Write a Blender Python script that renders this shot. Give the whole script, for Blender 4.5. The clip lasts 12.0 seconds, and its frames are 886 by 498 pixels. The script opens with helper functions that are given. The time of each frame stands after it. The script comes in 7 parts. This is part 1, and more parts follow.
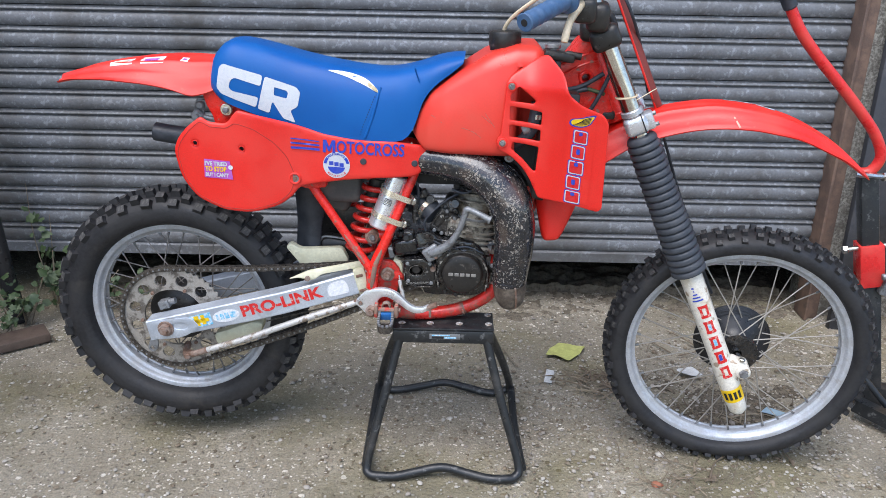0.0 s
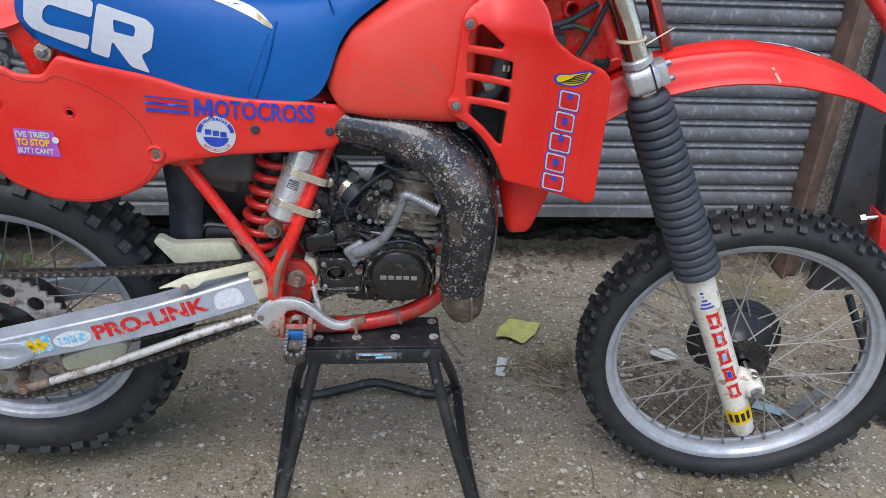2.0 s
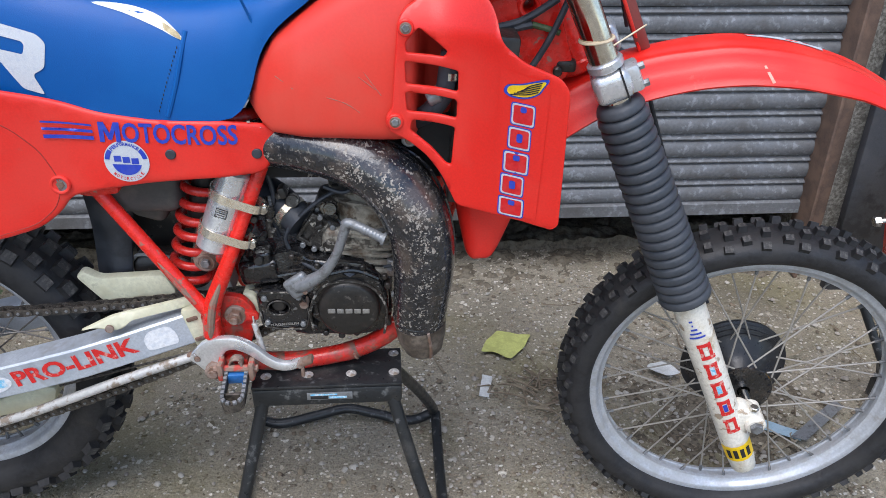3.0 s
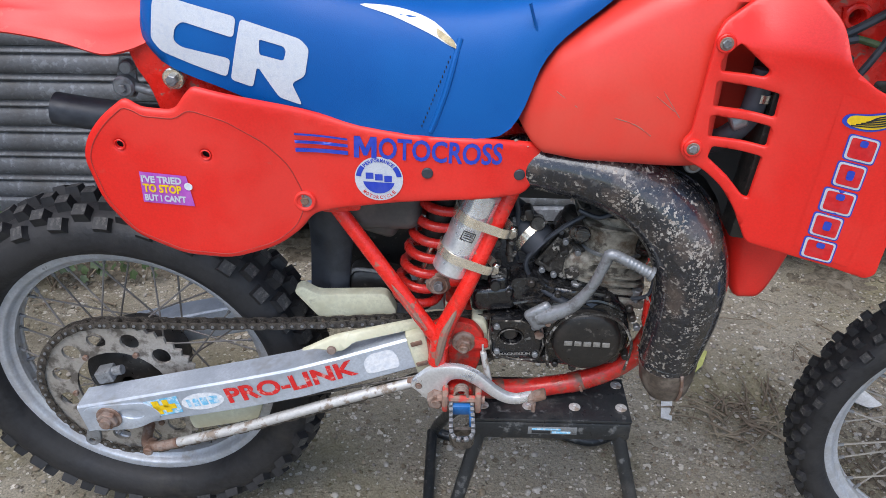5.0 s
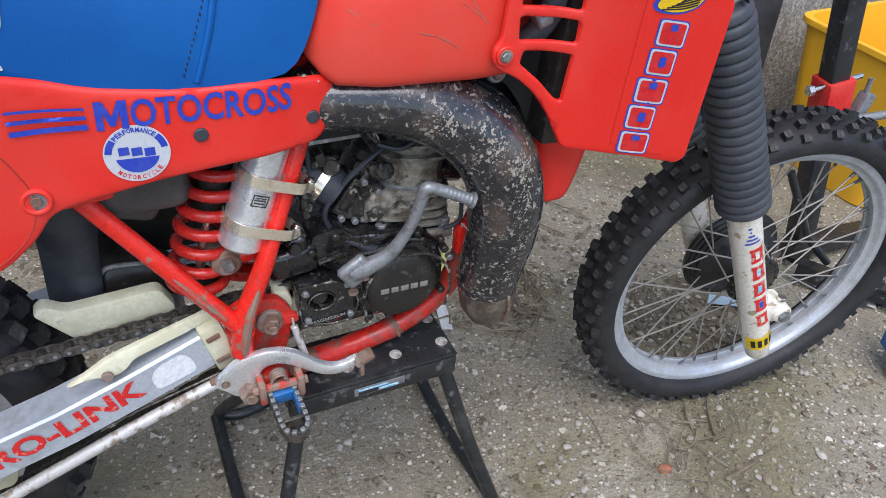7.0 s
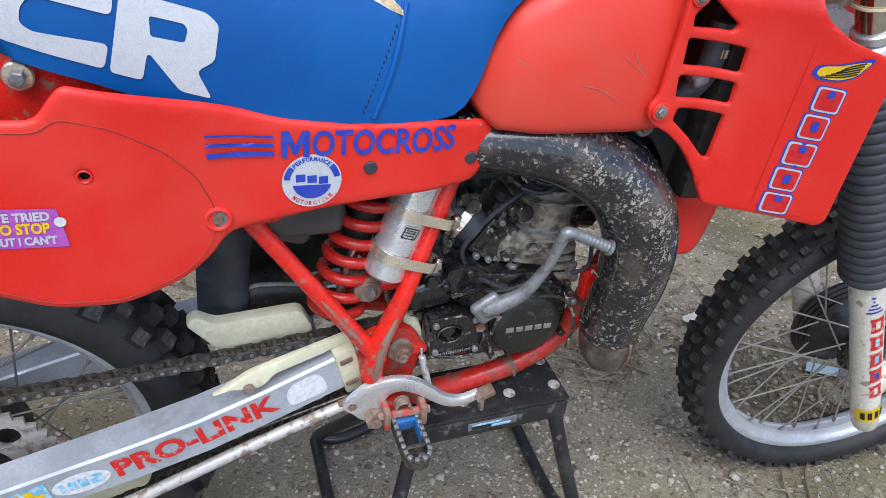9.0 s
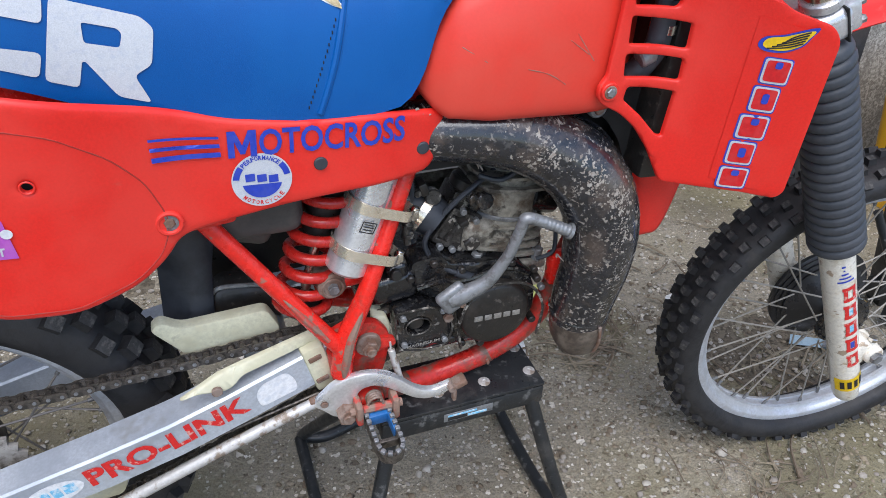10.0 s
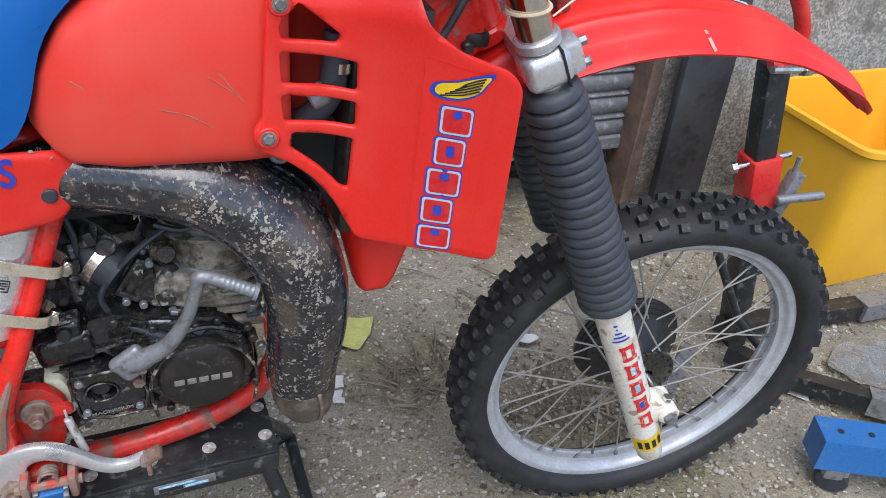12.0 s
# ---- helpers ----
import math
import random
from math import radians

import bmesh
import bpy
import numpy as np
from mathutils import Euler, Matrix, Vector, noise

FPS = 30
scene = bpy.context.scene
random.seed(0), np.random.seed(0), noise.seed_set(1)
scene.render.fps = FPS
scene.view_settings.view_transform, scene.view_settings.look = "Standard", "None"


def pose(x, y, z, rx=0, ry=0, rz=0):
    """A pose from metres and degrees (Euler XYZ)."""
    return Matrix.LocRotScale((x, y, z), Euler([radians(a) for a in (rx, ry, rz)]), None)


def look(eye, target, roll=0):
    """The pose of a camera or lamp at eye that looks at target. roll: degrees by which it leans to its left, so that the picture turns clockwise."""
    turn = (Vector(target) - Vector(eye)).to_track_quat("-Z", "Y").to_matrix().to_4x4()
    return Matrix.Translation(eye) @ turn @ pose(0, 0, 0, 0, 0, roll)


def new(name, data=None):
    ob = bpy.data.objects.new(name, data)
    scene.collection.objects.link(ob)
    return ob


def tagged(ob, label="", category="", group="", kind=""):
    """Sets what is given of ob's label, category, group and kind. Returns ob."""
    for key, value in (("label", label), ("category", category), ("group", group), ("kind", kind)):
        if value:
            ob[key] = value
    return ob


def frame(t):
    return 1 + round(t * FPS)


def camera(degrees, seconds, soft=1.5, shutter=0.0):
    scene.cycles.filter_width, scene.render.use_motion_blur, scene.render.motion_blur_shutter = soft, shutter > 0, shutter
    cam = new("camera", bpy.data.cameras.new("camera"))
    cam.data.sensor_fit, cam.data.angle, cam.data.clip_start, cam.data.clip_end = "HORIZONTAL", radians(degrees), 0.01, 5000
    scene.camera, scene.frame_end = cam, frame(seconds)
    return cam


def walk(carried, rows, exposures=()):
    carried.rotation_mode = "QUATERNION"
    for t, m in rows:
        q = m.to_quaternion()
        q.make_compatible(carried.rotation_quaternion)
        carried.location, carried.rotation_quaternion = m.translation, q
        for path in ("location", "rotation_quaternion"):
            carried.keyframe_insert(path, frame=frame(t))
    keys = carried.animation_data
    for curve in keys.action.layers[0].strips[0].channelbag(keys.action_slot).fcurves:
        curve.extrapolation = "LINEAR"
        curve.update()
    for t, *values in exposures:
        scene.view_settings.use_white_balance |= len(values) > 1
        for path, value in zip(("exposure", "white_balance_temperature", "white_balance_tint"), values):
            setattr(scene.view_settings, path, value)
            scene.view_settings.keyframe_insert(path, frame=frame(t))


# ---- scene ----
cam = camera(59.0, 12.0, soft=0.55)
METRES, EYE, TILT, LEAN, TURN = 2.06, 1.15, -20.5, -1.5, 0.0
PATH = [
    (0, (0.103, -1.854, 1.302), (0.089, 0.014, 0.588), 1.0),
    (0.5, (0.141, -1.78, 1.291), (0.143, 0.025, 0.429), -2.2),
    (1, (0.055, -1.633, 1.291), (0.049, 0.136, 0.358), -0.1),
    (1.5, (-0.044, -1.489, 1.293), (0.04, 0.274, 0.353), 2.3),
    (2, (0.084, -1.306, 1.276), (0.272, 0.45, 0.336), 2.9),
    (2.5, (0.168, -1.166, 1.264), (0.32, 0.589, 0.318), 2.0),
    (3, (0.207, -1.137, 1.274), (0.344, 0.598, 0.288), 0.8),
    (3.5, (0.156, -1.122, 1.292), (0.105, 0.633, 0.335), 0.6),
    (3.7, (0.097, -1.099, 1.307), (-0.051, 0.658, 0.363), 0.2),
    (5.3, (-0.063, -0.935, 1.269), (-0.049, 0.729, 0.158), 1.7),
    (5.5, (-0.063, -0.892, 1.257), (-0.049, 0.751, 0.116), 3.7),
    (6, (-0.127, -0.81, 1.256), (-0.087, 0.828, 0.109), 4.0),
    (6.5, (-0.182, -0.794, 1.225), (0.277, 0.681, -0.045), 7.1),
    (7, (-0.191, -0.801, 1.24), (0.537, 0.61, 0.023), 4.1),
    (7.5, (-0.252, -0.796, 1.263), (0.418, 0.7, 0.118), 5.2),
    (7.7, (-0.276, -0.785, 1.258), (0.346, 0.731, 0.112), 5.2),
    (9.3, (-0.293, -0.793, 1.246), (0.312, 0.738, 0.109), 5.1),
    (9.5, (-0.29, -0.793, 1.244), (0.311, 0.733, 0.099), 4.9),
    (10, (-0.25, -0.807, 1.248), (0.362, 0.71, 0.097), 2.3),
    (10.5, (-0.22, -0.815, 1.272), (0.417, 0.702, 0.135), -0.0),
    (11, (-0.186, -0.845, 1.225), (0.514, 0.601, 0.033), 5.9),
    (11.5, (-0.099, -0.819, 1.226), (0.611, 0.613, 0.024), 6.2),
    (12, (0.093, -0.790, 1.248), (0.858, 0.810, 0.0175), 5.8),
]
walk(cam, [(t, look(eye, target, roll)) for t, eye, target, roll in PATH], exposures=[(0.0, 0.35, 6450, 10), (0.7, 0.21, 6450, 10), (1.5, 0.22, 6450, 10), (2.0, -0.05, 6450, 10), (2.6, 0.16, 6450, 10), (3.4, 0.18, 6450, 10), (12.0, 0.16, 6450, 10)])

# ---- light ----
world = bpy.data.worlds.new("sky")
scene.world = world
world.use_nodes = True
wn = world.node_tree
sky = wn.nodes.new("ShaderNodeTexSky")
sky.sky_type = "NISHITA"
sky.sun_disc = False
sky.sun_elevation = radians(62)
sky.sun_rotation = radians(206.5)
sky.air_density, sky.dust_density, sky.ozone_density = 1.0, 1.6, 1.5
wn.nodes["Background"].inputs["Strength"].default_value = 0.235
wn.links.new(sky.outputs["Color"], wn.nodes["Background"].inputs["Color"])

sun_data = bpy.data.lights.new("sun", "SUN")
sun_data.energy, sun_data.angle, sun_data.color = 2.5, radians(50), (0.965, 0.965, 1.0)
sun = new("sun", sun_data)
sun.matrix_world = look((-1.2, -2.4, 5.0), (0, 0, 0))
tagged(sun, kind="structure")


# ---- materials ----
def material(name, colour, rough=0.5, metal=0.0, second=None, scale=20.0, amount=0.5, edge=(0.45, 0.6), bump=0.1, grain=200.0,
             spread=0.12, coat=0.0, dirt=None, dirt_scale=6.0, dirt_edge=(0.55, 0.75), rough_spread=0.15, cluster=0.0):
    """Base colour with fine grain, patches of a second colour and dirt at a larger scale."""
    m = bpy.data.materials.new(name)
    m.use_nodes = True
    t = m.node_tree
    n, link = t.nodes, t.links.new
    b = n["Principled BSDF"]
    b.inputs["Roughness"].default_value, b.inputs["Metallic"].default_value = rough, metal
    b.inputs["Coat Weight"].default_value = coat
    co = n.new("ShaderNodeTexCoord").outputs["Object"]

    def noise_at(s, detail=4.0, roughness=0.6):
        x = n.new("ShaderNodeTexNoise")
        x.inputs["Scale"].default_value, x.inputs["Detail"].default_value, x.inputs["Roughness"].default_value = s, detail, roughness
        link(co, x.inputs["Vector"])
        return x.outputs["Fac"]

    def span(value, low, high, a=0.0, c=1.0):
        x = n.new("ShaderNodeMapRange")
        for k, v in zip(("From Min", "From Max", "To Min", "To Max"), (low, high, a, c)):
            x.inputs[k].default_value = v
        link(value, x.inputs["Value"])
        return x.outputs["Result"]

    def mix(fac, a, c, kind="MIX"):
        x = n.new("ShaderNodeMix")
        x.data_type, x.blend_type = "RGBA", kind
        for k, v in ((0, fac), (6, a), (7, c)):
            if isinstance(v, tuple):
                x.inputs[k].default_value = (*v, 1)
            elif isinstance(v, float):
                x.inputs[k].default_value = v
            else:
                link(v, x.inputs[k])
        return x.outputs[2]

    fine, coarse = noise_at(grain, 3.0), noise_at(scale, 6.0)
    col = mix(span(fine, 0.3, 0.7), tuple(c * (1 - spread) for c in colour), tuple(min(1.0, c * (1 + spread)) for c in colour))
    if second:
        f = n.new("ShaderNodeMath")
        f.operation = "MULTIPLY"
        link(span(coarse, *edge), f.inputs[0])
        f.inputs[1].default_value = amount
        fleck = f.outputs[0]
        if cluster:
            g = n.new("ShaderNodeMath")
            g.operation = "MULTIPLY"
            link(fleck, g.inputs[0])
            link(span(noise_at(cluster, 5.0), 0.46, 0.56, 0.10, 1.0), g.inputs[1])
            fleck = g.outputs[0]
        col = mix(fleck, col, second)
    if dirt:
        col = mix(span(noise_at(dirt_scale, 8.0, 0.7), *dirt_edge), col, dirt)
    link(col, b.inputs["Base Color"])
    link(span(coarse, 0.3, 0.7, max(0.03, rough - rough_spread), min(1.0, rough + rough_spread)), b.inputs["Roughness"])
    if bump:
        bu = n.new("ShaderNodeBump")
        bu.inputs["Strength"].default_value, bu.inputs["Distance"].default_value = bump, 0.002
        link(fine, bu.inputs["Height"])
        link(bu.outputs["Normal"], b.inputs["Normal"])
    return m


RED = material("red_plastic", (0.74, 0.020, 0.013), 0.42, second=(0.76, 0.052, 0.034), scale=7, amount=0.45, bump=0.08, grain=350, spread=0.06, dirt=(0.56, 0.105, 0.075), dirt_scale=18, dirt_edge=(0.63, 0.77))
TANK = material("faded_red_tank", (0.69, 0.042, 0.026), 0.40, second=(0.64, 0.072, 0.045), scale=4, amount=0.7, bump=0.06, grain=260, spread=0.03, dirt=(0.52, 0.045, 0.028), dirt_scale=11, dirt_edge=(0.64, 0.80))
FRAME = material("red_frame_paint", (0.72, 0.022, 0.014), 0.28, second=(0.26, 0.17, 0.125), scale=48, amount=0.8, edge=(0.61, 0.65), bump=0.2, grain=140, dirt=(0.30, 0.05, 0.035), dirt_scale=16, dirt_edge=(0.58, 0.72))
CRADLE = material("grimy_red_tube", (0.52, 0.020, 0.014), 0.34, second=(0.17, 0.11, 0.08), scale=26, amount=0.85, edge=(0.55, 0.63), bump=0.35, grain=120, spread=0.2, dirt=(0.20, 0.045, 0.03), dirt_scale=40, dirt_edge=(0.50, 0.66))
DULLRED = material("dull_red_crease", (0.40, 0.030, 0.022), 0.6, second=(0.28, 0.05, 0.035), scale=60, amount=0.6, bump=0.1)
AIRBOX = material("dusty_grey_plastic", (0.050, 0.048, 0.047), 0.55, second=(0.085, 0.078, 0.07), scale=14, amount=0.7, bump=0.15, grain=200, dirt=(0.12, 0.105, 0.09), dirt_scale=9, dirt_edge=(0.52, 0.75))
WORN = material("worn_red_frame", (0.25, 0.16, 0.12), 0.6, second=(0.5, 0.03, 0.02), scale=60, amount=0.8, edge=(0.5, 0.6), bump=0.2)
BLUE = material("blue_vinyl", (0.0010, 0.080, 0.305), 0.42, second=(0.0016, 0.102, 0.350), scale=5, amount=0.6, bump=0.15, grain=900, spread=0.10)
BLUE.node_tree.nodes["Principled BSDF"].inputs["Specular IOR Level"].default_value = 0.28
WHITE = material("worn_white_print", (0.54, 0.56, 0.59), 0.5, second=(0.34, 0.40, 0.52), scale=160, amount=0.4, edge=(0.5, 0.7), bump=0.1, grain=900)
TYRE = material("black_rubber_tyre", (0.015, 0.015, 0.017), 0.62, second=(0.027, 0.026, 0.026), scale=16, amount=0.7, bump=0.5, grain=100, spread=0.4, dirt=(0.048, 0.042, 0.036), dirt_scale=9, dirt_edge=(0.58, 0.78))
KNOB = material("worn_tread_rubber", (0.044, 0.043, 0.043), 0.8, second=(0.14, 0.132, 0.12), scale=70, amount=0.65, edge=(0.49, 0.59), bump=0.4, grain=150, spread=0.35)
RUBBER = material("dark_rubber", (0.022, 0.026, 0.034), 0.5, second=(0.05, 0.055, 0.065), scale=30, amount=0.6, bump=0.1, grain=150, spread=0.2)
RIM = material("anodised_rim", (0.50, 0.525, 0.565), 0.42, 0.40, second=(0.38, 0.375, 0.375), scale=30, amount=0.55, bump=0.08, dirt=(0.33, 0.29, 0.26), dirt_scale=22, dirt_edge=(0.60, 0.75))
ALLOY = material("brushed_alloy", (0.66, 0.67, 0.69), 0.30, 0.65, second=(0.42, 0.42, 0.42), scale=22, amount=0.6, bump=0.15, grain=260, dirt=(0.28, 0.26, 0.24), dirt_scale=30, dirt_edge=(0.58, 0.72))
ARM = material("swingarm_alloy", (0.53, 0.575, 0.635), 0.42, 0.40, second=(0.33, 0.365, 0.42), scale=9, amount=0.6, bump=0.10, grain=240, dirt=(0.27, 0.255, 0.235), dirt_scale=15, dirt_edge=(0.57, 0.74))
KICK = material("dull_grey_alloy", (0.235, 0.243, 0.25), 0.42, 0.4, second=(0.10, 0.095, 0.09), scale=60, amount=0.7, edge=(0.53, 0.63), bump=0.4, grain=180)
STEEL = material("bright_steel", (0.66, 0.64, 0.60), 0.25, 1.0, second=(0.35, 0.30, 0.25), scale=40, amount=0.5, bump=0.05)
CHROME = material("worn_chrome", (0.72, 0.68, 0.62), 0.16, 1.0, second=(0.40, 0.34, 0.28), scale=20, amount=0.45, bump=0.0)
RUST = material("rusty_steel", (0.20, 0.12, 0.085), 0.7, 0.3, second=(0.36, 0.30, 0.26), scale=60, amount=0.6, bump=0.3)
SPOKE = material("spoke_steel", (0.38, 0.365, 0.33), 0.45, 0.3, second=(0.20, 0.15, 0.11), scale=50, amount=0.6, bump=0.0)
DARKSPOKE = material("dull_spoke_steel", (0.22, 0.21, 0.20), 0.5, 0.3, second=(0.12, 0.09, 0.07), scale=50, amount=0.5, bump=0.0)
CREAM = material("aged_nylon", (0.62, 0.61, 0.45), 0.45, second=(0.50, 0.47, 0.32), scale=25, amount=0.6, bump=0.08, dirt=(0.24, 0.215, 0.16), dirt_scale=22, dirt_edge=(0.62, 0.78))
FORKWHITE = material("chipped_white_paint", (0.74, 0.70, 0.61), 0.35, second=(0.30, 0.21, 0.13), scale=40, amount=0.85, edge=(0.61, 0.65), bump=0.1, dirt=(0.58, 0.49, 0.35), dirt_scale=26, dirt_edge=(0.52, 0.7))
ENGINE = material("worn_black_engine_paint", (0.009, 0.009, 0.010), 0.22, coat=0.5, second=(0.20, 0.19, 0.175), scale=110, amount=0.75, edge=(0.60, 0.64), bump=0.9, grain=75, spread=0.4, dirt=(0.045, 0.035, 0.026), dirt_scale=26, dirt_edge=(0.53, 0.66), cluster=14.0)
COVER = material("satin_black_cover", (0.018, 0.0165, 0.015), 0.40, second=(0.12, 0.105, 0.09), scale=85, amount=0.6, edge=(0.61, 0.68), bump=0.2, dirt=(0.045, 0.036, 0.030), dirt_scale=18, dirt_edge=(0.5, 0.7))
PIPE = material("peeling_black_pipe", (0.014, 0.015, 0.019), 0.24, second=(0.38, 0.345, 0.30), scale=165, amount=0.9, edge=(0.585, 0.615), bump=0.4, grain=130, spread=0.5, coat=0.65, dirt=(0.072, 0.055, 0.046), dirt_scale=16, dirt_edge=(0.50, 0.63), cluster=8.0, rough_spread=0.14)
CYL = material("oily_cast_alloy", (0.30, 0.28, 0.235), 0.5, 0.25, second=(0.05, 0.042, 0.034), scale=45, amount=0.85, edge=(0.52, 0.60), bump=0.7, grain=120, spread=0.3, dirt=(0.12, 0.085, 0.058), dirt_scale=22, dirt_edge=(0.50, 0.62))
CHAIN = material("oily_chain", (0.115, 0.100, 0.085), 0.36, 0.4, second=(0.024, 0.021, 0.018), scale=80, amount=0.8, bump=0.2)
SPROCKET = material("dirty_sprocket", (0.38, 0.355, 0.32), 0.45, 0.4, second=(0.08, 0.065, 0.052), scale=38, amount=0.8, edge=(0.49, 0.6), bump=0.3)
BLACK = material("black_paint", (0.016, 0.016, 0.018), 0.35, second=(0.09, 0.09, 0.09), scale=38, amount=0.7, edge=(0.6, 0.7), bump=0.12)
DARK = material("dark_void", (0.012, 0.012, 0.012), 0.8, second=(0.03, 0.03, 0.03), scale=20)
GAITER = material("grey_rubber_gaiter", (0.036, 0.042, 0.052), 0.55, second=(0.065, 0.07, 0.08), scale=14, amount=0.6, bump=0.08, grain=200, spread=0.15)
CARBMAT = material("grimy_carburettor_alloy", (0.045, 0.041, 0.037), 0.35, 0.3, second=(0.50, 0.47, 0.42), scale=90, amount=0.95, edge=(0.53, 0.57), bump=0.5, grain=110, spread=0.3, dirt=(0.018, 0.016, 0.014), dirt_scale=26, dirt_edge=(0.52, 0.6), cluster=24.0)
SOIL = material("dark_damp_soil", (0.105, 0.086, 0.060), 0.95, second=(0.19, 0.165, 0.125), scale=40, amount=0.8, bump=0.9, grain=110, spread=0.55)
DIRTYRED = material("dirty_red_frame", (0.42, 0.025, 0.018), 0.45, second=(0.14, 0.085, 0.06), scale=30, amount=0.9, edge=(0.44, 0.56), bump=0.4, grain=120, dirt=(0.07, 0.055, 0.045), dirt_scale=45, dirt_edge=(0.54, 0.66))
PLATEBACK = material("dark_plate_back", (0.20, 0.034, 0.026), 0.5, second=(0.26, 0.05, 0.04), scale=9, amount=0.6)
CREASE = material("pale_stress_mark", (0.82, 0.30, 0.22), 0.5, second=(0.85, 0.5, 0.4), scale=90, amount=0.6, bump=0.0)
GRIP = material("blue_grip_rubber", (0.045, 0.105, 0.21), 0.6, second=(0.08, 0.14, 0.24), scale=40, amount=0.6, bump=0.2)
BONE = material("bone_plastic", (0.66, 0.55, 0.38), 0.5, second=(0.45, 0.35, 0.22), scale=30, amount=0.6)
SPRING = material("red_spring_paint", (0.46, 0.018, 0.013), 0.28, second=(0.20, 0.02, 0.015), scale=60, amount=0.6, edge=(0.55, 0.65), bump=0.15)
BAND = material("gold_strap", (0.84, 0.77, 0.64), 0.20, 0.8, second=(0.62, 0.52, 0.38), scale=30, amount=0.5)
BLUEINK = material("blue_print", (0.02, 0.05, 0.42), 0.4, second=(0.05, 0.08, 0.42), scale=90, amount=0.5, bump=0.0)
REDINK = material("red_print", (0.62, 0.02, 0.02), 0.4, second=(0.66, 0.42, 0.36), scale=110, amount=0.7, edge=(0.56, 0.62), bump=0.0)
ROD = material("dirty_zinc_rod", (0.52, 0.51, 0.49), 0.5, 0.3, second=(0.22, 0.16, 0.11), scale=45, amount=0.85, edge=(0.53, 0.6), bump=0.3, grain=150)
SILVER = material("bright_brushed_silver", (0.80, 0.81, 0.83), 0.30, 0.75, second=(0.70, 0.70, 0.70), scale=16, amount=0.4, bump=0.08, grain=260)
DECALRED = material("deep_red_print", (0.60, 0.012, 0.016), 0.4, second=(0.64, 0.05, 0.05), scale=80, amount=0.4, bump=0.0)
YELLOW = material("yellow_print", (0.80, 0.52, 0.01), 0.4, bump=0.0)
PURPLE = material("purple_sticker", (0.42, 0.08, 0.45), 0.4, second=(0.5, 0.14, 0.5), scale=60, bump=0.0)
SKYINK = material("pale_blue_print", (0.16, 0.48, 0.70), 0.4, second=(0.7, 0.75, 0.78), scale=150, amount=0.8, bump=0.0)
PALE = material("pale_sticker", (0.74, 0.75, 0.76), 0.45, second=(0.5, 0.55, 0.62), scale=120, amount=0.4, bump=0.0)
GREYINK = material("grey_raised_metal", (0.33, 0.315, 0.29), 0.45, 0.4, second=(0.18, 0.17, 0.155), scale=150, amount=0.6, bump=0.1)
STANDBLACK = material("scuffed_black_steel", (0.016, 0.018, 0.020), 0.40, second=(0.17, 0.17, 0.165), scale=50, amount=0.6, edge=(0.58, 0.67), bump=0.25, grain=160, dirt=(0.055, 0.052, 0.048), dirt_scale=14, dirt_edge=(0.52, 0.72))
BINYELLOW = material("yellow_plastic_bin", (0.86, 0.45, 0.025), 0.40, second=(0.78, 0.40, 0.03), scale=3, amount=0.5, bump=0.04, spread=0.04, dirt=(0.66, 0.42, 0.12), dirt_scale=12, dirt_edge=(0.66, 0.86))
BEAMBLUE = material("blue_painted_steel", (0.02, 0.13, 0.36), 0.4, second=(0.10, 0.2, 0.34), scale=40, amount=0.5, edge=(0.58, 0.68))
HOISTRED = material("red_painted_steel", (0.62, 0.02, 0.02), 0.32, second=(0.66, 0.07, 0.05), scale=15, amount=0.5)
FOAM = material("yellowed_foam", (0.60, 0.50, 0.30), 0.9, second=(0.30, 0.22, 0.12), scale=90, amount=0.6, bump=0.4)
GALV = material("galvanised_shutter", (0.155, 0.162, 0.173), 0.62, 0.12, second=(0.30, 0.32, 0.34), scale=55, amount=0.75, edge=(0.54, 0.64), bump=0.2, grain=120, spread=0.16, dirt=(0.09, 0.086, 0.08), dirt_scale=3.0, dirt_edge=(0.46, 0.66))
RUSTJAMB = material("rusted_jamb", (0.13, 0.085, 0.065), 0.75, second=(0.22, 0.14, 0.10), scale=18, amount=0.8, bump=0.4, dirt=(0.07, 0.06, 0.055), dirt_scale=5)
BOARD = material("weathered_grey_board", (0.040, 0.043, 0.050), 0.6, second=(0.12, 0.12, 0.125), scale=8, amount=0.6, edge=(0.5, 0.62), bump=0.3, dirt=(0.015, 0.015, 0.016), dirt_scale=4, dirt_edge=(0.45, 0.62))
RENDERWALL = material("pebbledash_wall", (0.38, 0.365, 0.325), 0.9, second=(0.15, 0.137, 0.115), scale=110, amount=0.75, edge=(0.47, 0.57), bump=1.0, grain=90, spread=0.45, dirt=(0.15, 0.14, 0.12), dirt_scale=6, dirt_edge=(0.48, 0.64))
LEAF = material("weed_leaf", (0.045, 0.075, 0.028), 0.55, second=(0.10, 0.13, 0.065), scale=30, amount=0.6)
DRYLEAF = material("yellow_fallen_leaf", (0.48, 0.50, 0.16), 0.6, second=(0.36, 0.36, 0.12), scale=40, amount=0.6)
TWIG = material("dry_twig", (0.15, 0.115, 0.08), 0.8, second=(0.32, 0.27, 0.19), scale=9, amount=0.7)
PAPER = material("dirty_white_paper", (0.62, 0.63, 0.62), 0.7, second=(0.42, 0.42, 0.40), scale=30, amount=0.6)
